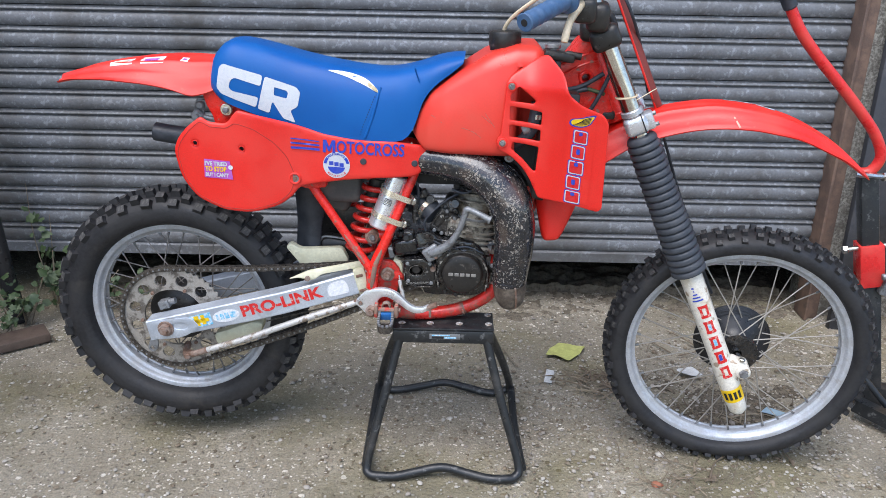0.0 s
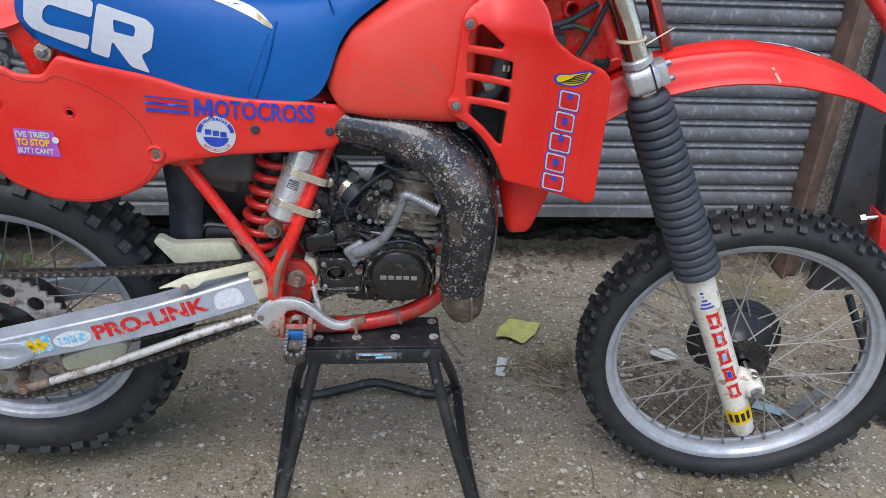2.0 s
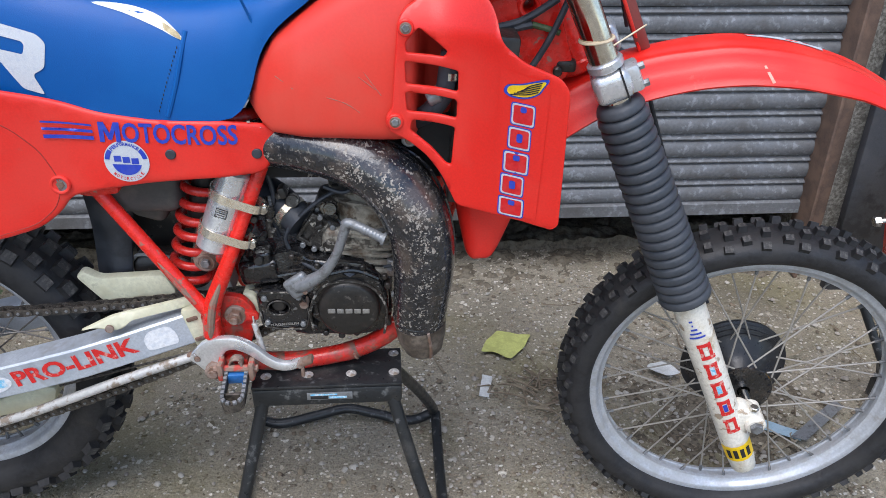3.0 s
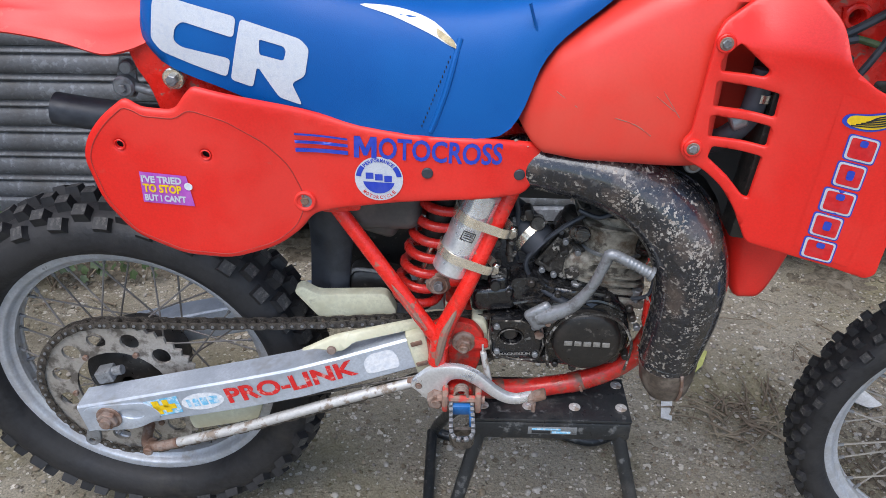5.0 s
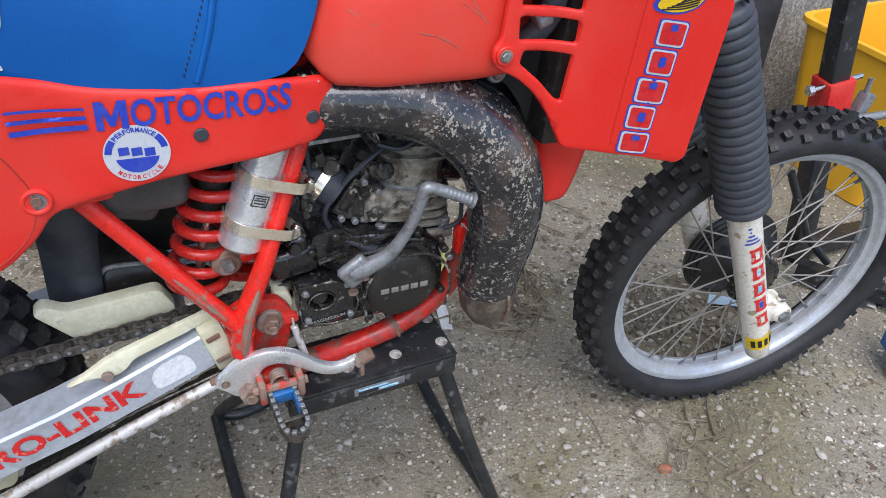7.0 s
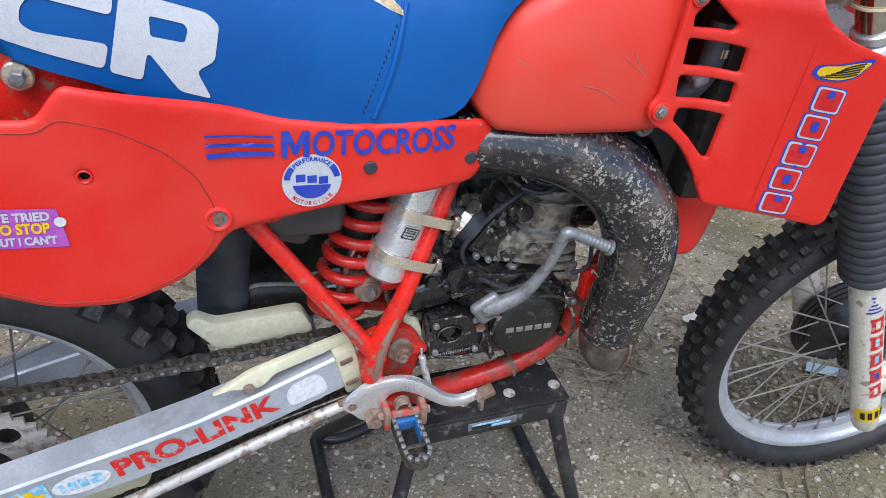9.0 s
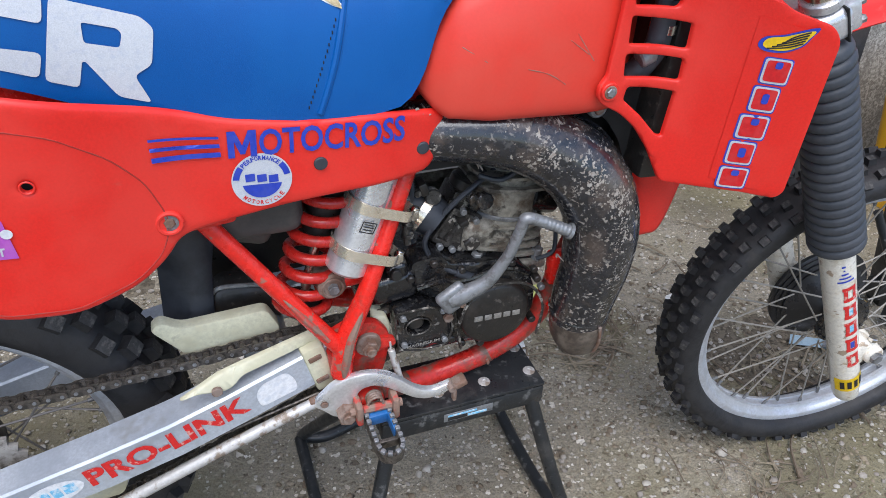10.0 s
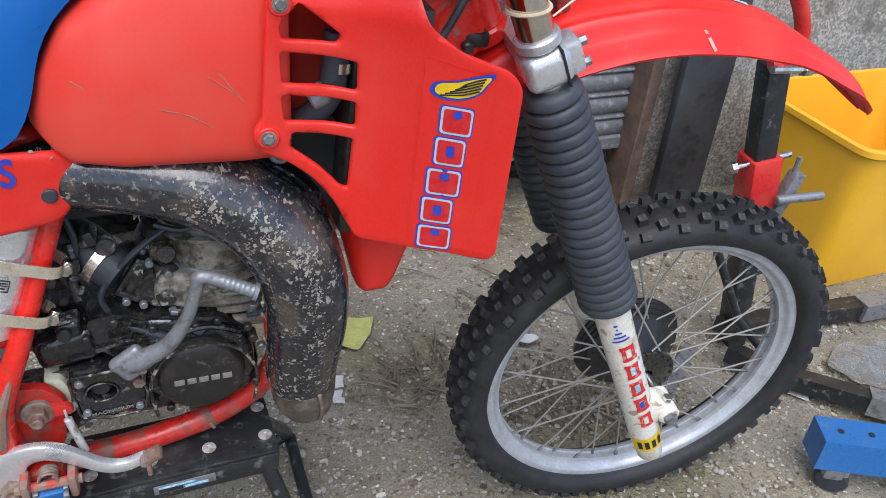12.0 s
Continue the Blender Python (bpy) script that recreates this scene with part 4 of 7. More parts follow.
for pts in ([(0.335, -0.062, 1.055), (0.38, -0.062, 1.075), (0.425, -0.062, 1.092)], [(0.35, -0.062, 1.035), (0.39, -0.062, 1.057), (0.435, -0.062, 1.075)], [(0.395, -0.062, 1.045), (0.40, -0.058, 1.02), (0.405, -0.062, 1.0)]):
    part("weld_bead", tube(pts, 0.0032, 6, 5), FRAME, frame_ob)
for pts, r in (([(-0.150, -0.0985, 0.651), (-0.127, -0.1025, 0.617), (-0.100, -0.1065, 0.578)], [0.001, 0.0050, 0.0032]), ([(-0.049, -0.1065, 0.634), (-0.061, -0.1090, 0.605), (-0.073, -0.1120, 0.575), (-0.081, -0.1110, 0.535), (-0.084, -0.1095, 0.512)], [0.0008, 0.0045, 0.0065, 0.0065, 0.002])):
    part("scuff", tube(pts, r, 8, 5), WORN, frame_ob, "bare scuffed metal on the tube")
for pts, r in (([(0.128, -0.0453, 0.4325), (0.140, -0.0450, 0.4360), (0.150, -0.0450, 0.4403)], 0.0166), ([(-0.050, -0.074, 0.448), (-0.01, -0.060, 0.427), (0.02, -0.0548, 0.4222)], 0.0165)):
    part("grime_band", tube(pts, r, 14), DIRTYRED, frame_ob, "grimy band on the lower tube")
part("pivot_bolt", rod((-0.0445, -0.085, 0.543), (-0.0445, -0.092, 0.543), 0.0180, 20, 0.001) + rod((-0.0445, -0.091, 0.543), (-0.0445, -0.102, 0.543), 0.0120, 6, 0.001) + rod((-0.0445, -0.100, 0.543), (-0.0445, -0.109, 0.543), 0.007, 10, 0.001), RUST, bike, "rusty swingarm pivot bolt")
part("pivot_cover", sheet(fillet([(-0.034, 0.574), (-0.014, 0.570), (-0.008, 0.550), (-0.010, 0.524), (-0.034, 0.520)], 0.007), lambda x, z: -0.070, 0.03, (), 0.012, 0.004), CREAM, bike, "cream nylon pivot cover")

# brake pedal, spring and footpeg
PED = [(-0.127, 0.468), (-0.122, 0.479), (-0.099, 0.504), (-0.078, 0.514), (-0.056, 0.517), (-0.036, 0.515), (-0.020, 0.507), (-0.006, 0.495), (0.010, 0.480), (0.024, 0.472), (0.038, 0.470), (0.062, 0.480), (0.064, 0.466), (0.044, 0.455), (0.026, 0.453), (0.010, 0.458), (-0.008, 0.470), (-0.026, 0.484), (-0.046, 0.493), (-0.062, 0.489), (-0.070, 0.474), (-0.078, 0.450), (-0.090, 0.440), (-0.104, 0.446), (-0.112, 0.456)]


def pedal_y(x, z=0.0):
    return -0.110 - 0.108 * (x + 0.123)


pedal_hole = [Vector((-0.112 + 0.0045 * math.cos(t), 0.470 + 0.0045 * math.sin(t))) for t in np.linspace(0, 2 * math.pi, 12, endpoint=False)]
pedal = sheet(fillet(PED, 0.007), pedal_y, 0.010, [pedal_hole], 0.008, 0.005)
bp = part("brake_pedal", pedal, SILVER, bike, "curved silver alloy brake pedal")
part("pivot", rod((-0.084, -0.108, 0.455), (-0.084, -0.130, 0.455), 0.0145, 6, 0.002) + rod((-0.084, -0.128, 0.455), (-0.084, -0.134, 0.455), 0.008, 10, 0.001), RUST, bp)
part("rod_joint", block((0.020, 0.012, 0.014), Matrix.Translation((-0.120, -0.100, 0.470)) @ pose(0, 0, 0, 0, -14, 0), 0.003) + rod((-0.112, -0.098, 0.470), (-0.112, -0.112, 0.470), 0.005, 8, 0.001), RUST, bp, "rusty rod joint")
part("pedal_tip", block((0.020, 0.020, 0.009), Matrix.Translation((0.072, -0.129, 0.479)) @ pose(0, 0, 0, 0, -24, 0), 0.003) + block((0.006, 0.009, 0.020), pose(0.064, -0.133, 0.460), 0.002) + rod((0.060, -0.118, 0.473), (0.060, -0.138, 0.473), 0.0055, 8, 0.001), RUST, bp, "rusty folding pedal tip")
part("return_spring", rod((-0.0150, -0.0935, 0.530), (-0.0040, -0.1010, 0.478), 0.0050, 12, 0.001) + tube([(-0.016, -0.0930, 0.543), (-0.015, -0.0935, 0.529)], 0.0016, 6, 0) + tube([(-0.004, -0.1010, 0.479), (-0.002, -0.104, 0.468), (-0.006, -0.106, 0.464)], 0.0015, 6), ROD, bike, "small grey sleeved return spring")
PEG = Matrix.Translation((-0.046, -0.116, 0.450)) @ pose(0, 0, 0, 5, 0, 3)
teeth_s = Shape()
peg_line = [Vector((-0.016, -0.012, 0)), Vector((-0.0165, -0.066, 0)), *(Vector((-0.0165 * math.cos(t), -0.070 - 0.0165 * math.sin(t), 0)) for t in np.radians((20, 50, 90, 130, 160))), Vector((0.0165, -0.066, 0)), Vector((0.016, -0.012, 0))]
for p, q in zip(peg_line, peg_line[1:]):
    turn = math.degrees(math.atan2((q - p).y, (q - p).x))
    n_teeth = max(1, round((q - p).length / 0.012))
    for k in range(n_teeth):
        teeth_s = teeth_s + block((0.0065, 0.0062, 0.0060), PEG @ Matrix.Translation(p.lerp(q, (k + 0.5) / n_teeth) + Vector((0, 0, 0.0105))) @ pose(0, 0, 0, 0, 0, turn), 0.0010)
rings = []
for k, p in enumerate(peg_line):
    along = (peg_line[min(k + 1, len(peg_line) - 1)] - peg_line[max(k - 1, 0)]).normalized()
    out = Vector((along.y, -along.x, 0)) * 0.00225
    rings.append([PEG @ (p + out * a_ + Vector((0, 0, 0.009 * b_))) for a_, b_ in ((-1, -1), (1, -1), (1, 1), (-1, 1))])
paint = block((0.034, 0.012, 0.019), PEG @ pose(0, -0.016, 0.0), 0.003) + block((0.0065, 0.030, 0.0186), PEG @ pose(0.0150, -0.034, 0.0), 0.002)
fp = part("footpeg", loft(rings), CHAIN, bike, "grey steel toothed footpeg with blue paint")
part("crossbar", block((0.032, 0.006, 0.015), PEG @ pose(0, -0.060, -0.001), 0.0015), CHAIN, fp)
part("tooth_row", teeth_s, KICK, fp, "bare worn steel teeth")
part("paint_mark", paint, BEAMBLUE, fp, "blue painted footpeg root")
coil = [Vector((-0.046 + 0.010 * math.cos(t * 26), -0.112 - 0.018 * t, 0.470 + 0.010 * math.sin(t * 26))) for t in np.linspace(0, 1, 60)]
part("peg_spring", tube(coil, 0.002, 5, 0), RUST, fp)
part("peg_bracket", block((0.010, 0.03, 0.034), pose(-0.070, -0.125, 0.462), 0.004) + block((0.010, 0.03, 0.034), pose(-0.020, -0.125, 0.462), 0.004) + rod((-0.082, -0.128, 0.464), (-0.01, -0.128, 0.464), 0.006, 8), WORN, fp)

# rear shock with its reservoir
a, b = Vector((-0.070, -0.034, 0.778)), Vector((-0.120, -0.034, 0.588))
ax = (b - a)
e1 = ax.normalized().orthogonal().normalized()
e2 = ax.normalized().cross(e1)
helix = [a + ax * t + 0.0330 * (math.cos(2 * math.pi * 7.2 * t) * e1 + math.sin(2 * math.pi * 7.2 * t) * e2) for t in np.linspace(0, 1, 170)]
shock = part("shock_body", rod(a, a + ax * 0.42, 0.0215, 20, 0.003), COVER, bike, "dark rear shock absorber body")
part("spring_seat", rod(b - ax * 0.05, b + ax * 0.05, 0.029, 24, 0.004), COVER, shock)
part("shock_rod", rod(a + ax * 0.40, b, 0.0065, 12), STEEL, shock, "bright steel damper rod")
part("shock_spring", tube(helix, 0.0072, 10, 0), SPRING, shock, "red coil spring")
part("shock_mount", rod((-0.084, -0.072, 0.634), (-0.088, -0.02, 0.634), 0.019, 20, 0.003) + tube([Vector((-0.084 + 0.013 * math.cos(t), -0.0725, 0.634 + 0.013 * math.sin(t))) for t in np.linspace(0, 2 * math.pi, 20)], 0.002, 6, 0), RUST, shock, "brown-grey rubber-bushed lower mount")
part("mount_bolt", rod((-0.084, -0.080, 0.634), (-0.084, -0.066, 0.634), 0.0075, 6, 0.001), KICK, shock)
part("lower_fork", rod((-0.084, -0.055, 0.634), (-0.045, -0.060, 0.640), 0.013, 12), FRAME, shock)
ra0, ra1 = Vector((-0.020, -0.062, 0.792)), Vector((-0.069, -0.077, 0.663))
res = part("shock_reservoir", rod(ra0, ra1, 0.0265, 28, 0.004), SILVER, bike, "silver shock reservoir cylinder")
LABEL = Matrix.Translation((-0.0425, -0.0968, 0.733)) @ pose(0, 0, 0, 6, 21, 0)
label_s = Shape()
for x0, z0, w_, h_ in ((0, 0.0075, 0.018, 0.0012), (0, -0.0075, 0.018, 0.0012), (-0.0086, 0, 0.0010, 0.0150), (0.0086, 0, 0.0010, 0.0150), (0, 0.0040, 0.013, 0.0009), (0, 0.0004, 0.014, 0.0009), (0, -0.0036, 0.012, 0.0009)):
    label_s = label_s + block((w_, 0.0012, h_), LABEL @ Matrix.Translation((x0, 0.0, z0)), 0.0002, 1)
part("label_print", label_s, DARK, res, "small black printed label")
for k, t in enumerate((0.30, 0.74)):
    c = ra0.lerp(ra1, t)
    d = (ra1 - ra0).normalized()
    u = Vector((d.z, 0, -d.x)) * -1
    if u.x < 0:
        u = -u
    n_ = Vector((0, -1, 0))
    loop_pts = []
    for ang in np.linspace(90, 270, 14):
        loop_pts.append(c + 0.0285 * (math.cos(radians(ang)) * u + math.sin(radians(ang)) * n_))
    c2 = c + u * 0.039 + Vector((0, -0.010, 0))
    for ang in np.linspace(-80, 85, 12):
        loop_pts.append(c2 + 0.018 * (math.cos(radians(ang)) * u + math.sin(radians(ang)) * n_))
    mid_ = sum(loop_pts, Vector()) / len(loop_pts)
    rim_pts = [[p - d * 0.0068, p + d * 0.0068, p + d * 0.0068 + (p - mid_).normalized() * 0.0016, p - d * 0.0068 + (p - mid_).normalized() * 0.0016] for p in loop_pts]
    strip = loft(rim_pts + rim_pts[:1], False)
    bd = part("strap", strip, BAND, res, "gold-tinted steel hose clamp")
    sc = c2 + u * 0.019 + n_ * 0.004
    part("clamp_screw", rod(sc - d * 0.009, sc + d * 0.009, 0.0055, 10, 0.001) + block((0.010, 0.012, 0.012), Matrix.Translation(sc), 0.002), STEEL, bd)

# mudflap, airbox and the dark things behind the spring
part("mudflap", sheet(fillet([(-0.292, 0.775), (-0.205, 0.78), (-0.212, 0.70), (-0.224, 0.64), (-0.232, 0.555), (-0.296, 0.555), (-0.290, 0.65)], 0.012), lambda x, z: 0.010 - 0.016 * math.cos((x + 0.25) * 46) + 0.006 * math.sin(z * 22), 0.004, (), 0.008, 0.001), RUBBER, bike, "black rubber mudflap with folds")
part("link_cover", sheet(fillet([(-0.232, 0.592), (-0.215, 0.602), (-0.150, 0.592), (-0.132, 0.572), (-0.134, 0.530), (-0.150, 0.520), (-0.222, 0.536), (-0.234, 0.556)], 0.012), lambda x, z: 0.020 - 0.012 * math.sin((z - 0.53) * 42), 0.03, (), 0.008, 0.006), COVER, bike, "glossy black linkage cover")
part("link_edge", tube([(-0.230, 0.014, 0.592), (-0.214, 0.010, 0.603), (-0.150, 0.010, 0.593), (-0.128, 0.014, 0.572)], 0.0032, 8), KICK, bike, "scuffed metal edge")
part("airbox", block((0.12, 0.17, 0.12), pose(-0.17, 0.02, 0.775), 0.02, 4) + block((0.06, 0.12, 0.10), pose(-0.165, 0.03, 0.735, 0, 18, 0), 0.015, 3), AIRBOX, bike, "dark grey plastic airbox")
part("inner_guard", sheet(fillet([(-0.25, 0.66), (-0.12, 0.66), (-0.06, 0.60), (-0.07, 0.56), (-0.25, 0.55)], 0.02), lambda x, z: 0.085, 0.004, (), 0.03, 0.002), COVER, bike)

# engine
def engine_side(y):
    return fillet([(-0.045, 0.606), (-0.012, 0.622), (0.06, 0.600), (0.12, 0.615), (0.19, 0.602), (0.212, 0.560), (0.214, 0.52), (0.200, 0.485), (0.16, 0.472), (0.06, 0.474), (0.0, 0.486), (-0.035, 0.53)], 0.015)


crank = part("crankcase", sheet(engine_side(0), lambda x, z: (-0.055 if x > 0.032 else 0.0) - 0.006 * noise.noise((x * 30, 0, z * 30)), 0.18, (), 0.018, 0.010), ENGINE, bike, "oily black crankcase with worn paint")
case2 = sheet(fillet([(0.072, 0.580), (0.105, 0.612), (0.18, 0.610), (0.206, 0.575), (0.205, 0.52), (0.17, 0.490), (0.105, 0.492), (0.076, 0.52)], 0.02), lambda x, z: -0.070, 0.03, (), 0.02, 0.006)
part("side_case", case2, ENGINE, crank, "black ignition side case")
disc = spin([(0.0001, -0.134), (0.030, -0.1335), (0.046, -0.132), (0.050, -0.1295), (0.052, -0.124), (0.0525, -0.100), (0.0001, -0.100)], (0.140, 0.046, 0.546), 48, False)
cov = part("ignition_cover", disc, COVER, crank, "round satin black ignition cover")
# raised maker's word as plain blocks
wx = [(0, 0.0135), (0.0155, 0.0115), (0.029, 0.0125), (0.0435, 0.0115), (0.057, 0.0125)]
word = Shape()
for x0, w_ in wx:
    word = word + block((w_ * 0.92, 0.002, 0.0085), Matrix.Translation((0.1055 + x0 + w_ / 2, -0.0885, 0.5475 - 0.02 * x0)), 0.0008)
part("emblem", word, GREYINK, cov, "raised grey emblem blocks")
for x, z in ((0.205, 0.585), (0.088, 0.598), (0.140, 0.617), (0.204, 0.512), (0.080, 0.505), (0.125, 0.487)):
    part("case_bolt", rod((x, -0.055, z), (x, -0.075, z), 0.0058, 10, 0.0015), COVER, crank)
ol = fillet([(-0.007, 0.582), (0.042, 0.584), (0.070, 0.570), (0.076, 0.540), (0.068, 0.512), (0.03, 0.510), (-0.002, 0.519)], 0.008)
hole = [Vector((0.026 + 0.018 * math.cos(t), 0.553 + 0.014 * math.sin(t))) for t in np.linspace(0, 2 * math.pi, 18, endpoint=False)]
sc_ = part("sprocket_cover", sheet(ol, lambda x, z: -0.085, 0.03, [hole], 0.015, 0.004), ENGINE, crank, "chipped black sprocket cover")
part("worn_edge", tube([(p.x, -0.0862, p.y) for p in [*ol, ol[0]]], 0.0016, 6, 0) + tube([(p.x, -0.0855, p.y) for p in [*hole, hole[0]]], 0.0012, 6, 0), CARBMAT, sc_, "bare chipped edge")
for x, z in ((0.004, 0.573), (0.060, 0.574), (0.064, 0.522), (0.006, 0.526)):
    part("cover_screw", rod((x, -0.084, z), (x, -0.090, z), 0.0048, 8, 0.001), KICK, sc_)
part("output_shaft", rod((0.025, -0.05, 0.553), (0.025, -0.079, 0.553), 0.012, 16, 0.003), COVER, crank)
part("lettering", fitted_words("MAGNESIUM", 0.047, 0.0052, Matrix.Translation((0.010, -0.0862, 0.5175)) @ pose(0, 0, 0, 0, -3.5, 0), 0.02), GREYINK, sc_, "raised cast word MAGNESIUM")

kick = tube([(0.063, -0.107, 0.609), (0.078, -0.113, 0.618), (0.106, -0.121, 0.639), (0.128, -0.124, 0.672), (0.139, -0.126, 0.702), (0.147, -0.126, 0.728)], [0.0125, 0.0120, 0.0092, 0.0076, 0.0074, 0.0078], 12)
kick = kick + rod((0.068, -0.092, 0.606), (0.067, -0.106, 0.608), 0.0110, 16, 0.002) + block((0.042, 0.015, 0.036), Matrix.Translation((0.066, -0.108, 0.611)) @ pose(0, 0, 0, 0, -34, 0), 0.008, 3)
ks = part("kickstarter", kick, KICK, bike, "dull grey folding kickstart lever")
part("kick_pedal", tube([(0.145, -0.126, 0.727), (0.151, -0.128, 0.731), (0.168, -0.132, 0.726), (0.202, -0.142, 0.712)], [0.0080, 0.0080, 0.0074, 0.0074], 12) + tube([Vector((0.168, -0.132, 0.726)).lerp(Vector((0.202, -0.142, 0.712)), t / 28) for t in range(29)], [0.0074 if t % 4 < 2 else 0.0080 for t in range(29)], 12, 0) + tube([(0.201, -0.142, 0.7125), (0.205, -0.143, 0.711)], 0.0105, 12, 0), KICK, ks)
part("kick_bolt", rod((0.076, -0.112, 0.603), (0.076, -0.1185, 0.603), 0.0042, 10, 0.001), RUST, ks)
part("case_nut", rod((0.068, -0.070, 0.560), (0.068, -0.0905, 0.560), 0.0075, 6, 0.001), RUST, crank, "rusty hexagon nut")

# cylinder, leaning a little forward, with fins and head
CYLM = Matrix.Translation((0.163, 0.005, 0.600)) @ pose(0, 0, 0, 0, 6, 0)
cy = rod((0, 0, 0), (0, 0, 0.15), 0.054, 32).moved(CYLM) + block((0.12, 0.125, 0.014), CYLM @ Matrix.Translation((0, 0, 0.004)), 0.004)
cyl = part("cylinder", cy, CYL, bike, "oily grey alloy cylinder")
for k, z in enumerate((0.062, 0.122, 0.142)):
    w_ = 0.116 + 0.008 * k
    part("fin", sheet(fillet([(-w_ / 2, -w_ / 2 - 0.004), (w_ / 2, -w_ / 2 - 0.004), (w_ / 2, w_ / 2), (-w_ / 2, w_ / 2)], 0.045), lambda x, y: 0.0, 0.005, (), 0.04, 0.0015).moved(CYLM @ Matrix.Translation((0, 0, z)) @ pose(0, 0, 0, 90, 0, 0)), CYL, cyl)
part("exhaust_boss", block((0.05, 0.05, 0.05), CYLM @ Matrix.Translation((-0.045, -0.03, 0.05)), 0.014, 3), CYL, cyl)
part("cylinder_head", rod((0, 0, 0.15), (0, 0, 0.185), 0.06, 28, 0.008).moved(CYLM), ENGINE, cyl)
for k, z in enumerate((0.018, 0.030, 0.042)):
    w_ = 0.122 - 0.004 * k
    part("fin", sheet(fillet([(-w_ / 2, -w_ / 2 - 0.004), (w_ / 2, -w_ / 2 - 0.004), (w_ / 2, w_ / 2), (-w_ / 2, w_ / 2)], 0.035), lambda x, y: 0.0, 0.0055, (), 0.04, 0.0015).moved(CYLM @ Matrix.Translation((0, 0, z)) @ pose(0, 0, 0, 90, 0, 0)), CYL, cyl)
part("clamp_ring", rod((0, 0, 0.074), (0, 0, 0.080), 0.0565, 32, 0.001).moved(CYLM), KICK, cyl)
for dx in (-0.046, 0.046):
    part("stud_nut", rod(CYLM @ Vector((dx, -0.055, 0.008)), CYLM @ Vector((dx, -0.055, 0.028)), 0.008, 6, 0.001), KICK, cyl)
part("exhaust_flange", rod((0.20, -0.01, 0.70), (0.245, -0.01, 0.69), 0.034, 20, 0.004), ENGINE, cyl)

# carburettor, boot and hoses
CARB = Matrix.Translation((0.092, -0.004, 0.672)) @ pose(0, 0, 0, 0, 24, 0)
cb = rod((-0.028, 0, 0), (0.034, 0, 0), 0.024, 20, 0.003).moved(CARB) + block((0.036, 0.044, 0.066), CARB @ Matrix.Translation((0, 0, 0.012)), 0.005) + block((0.032, 0.04, 0.03), CARB @ Matrix.Translation((0, 0, -0.036)), 0.006)
carb = part("carburettor", cb, CARBMAT, bike, "grimy grey carburettor")
BRK = Matrix.Translation((0.0835, -0.036, 0.673)) @ pose(0, 0, 0, 0, -56, 0)
part("bracket", block((0.054, 0.010, 0.006), BRK @ Matrix.Translation((0, 0, 0.012)), 0.002) + block((0.054, 0.010, 0.006), BRK @ Matrix.Translation((0, 0, -0.012)), 0.002) + block((0.008, 0.010, 0.028), BRK @ Matrix.Translation((-0.024, 0, 0)), 0.002) + block((0.010, 0.012, 0.030), BRK @ Matrix.Translation((0.024, 0, 0)), 0.002) + block((0.050, 0.02, 0.022), BRK @ Matrix.Translation((0, 0.012, 0)), 0.003), CARBMAT, carb, "worn metal bracket on the carburettor")
part("lower_body", block((0.060, 0.05, 0.040), Matrix.Translation((0.106, -0.016, 0.660)) @ pose(0, 0, 0, 0, -54, 0), 0.008, 3) + rod((0.112, -0.03, 0.648), (0.112, -0.052, 0.648), 0.012, 6, 0.002), CARBMAT, carb)
for dx, dz in ((0.068, 0.648), (0.099, 0.698), (0.086, 0.640), (0.118, 0.680)):
    part("screw", rod((dx, -0.038, dz), (dx, -0.047, dz), 0.0048, 8, 0.001), KICK, carb)
part("float_bowl", block((0.034, 0.042, 0.022), CARB @ Matrix.Translation((0, 0, -0.05)), 0.006), ENGINE, carb)
part("cap", rod((0, 0, 0.042), (0, 0, 0.062), 0.020, 18, 0.004).moved(CARB), COVER, carb)
for dx, dz in ((-0.012, -0.026), (0.012, -0.026), (-0.012, 0.03), (0.012, 0.03)):
    part("screw", rod((dx, -0.021, dz), (dx, -0.026, dz), 0.004, 8, 0.001).moved(CARB), KICK, carb)
part("lever_plate", block((0.010, 0.006, 0.06), CARB @ Matrix.Translation((-0.020, -0.026, 0.004)), 0.002) + block((0.044, 0.006, 0.009), CARB @ Matrix.Translation((0.0, -0.026, -0.024)), 0.002), CARBMAT, carb)
part("intake_boot", tube([(0.068, -0.036, 0.684), (0.045, -0.02, 0.70), (0.01, 0.0, 0.715), (-0.06, 0.01, 0.74)], [0.026, 0.029, 0.034, 0.038], 16), RUBBER, bike, "black rubber intake boot")
part("boot_clamp", rod((0.046, -0.022, 0.700), (0.054, -0.028, 0.6945), 0.0305, 20), BAND, bike, "gold-tinted boot clamp")
part("clutch_cable", tube([(0.150, -0.03, 0.752), (0.112, -0.045, 0.737), (0.092, -0.048, 0.724), (0.073, -0.050, 0.708), (0.053, -0.052, 0.688), (0.043, -0.054, 0.668), (0.047, -0.056, 0.650), (0.057, -0.060, 0.635), (0.072, -0.064, 0.624), (0.086, -0.066, 0.616)], 0.0036, 8), RUBBER, bike, "black cable loop")
part("cable_boot", tube([(0.084, -0.066, 0.618), (0.098, -0.068, 0.610), (0.110, -0.070, 0.606)], [0.0055, 0.0075, 0.006], 10), RUBBER, bike)
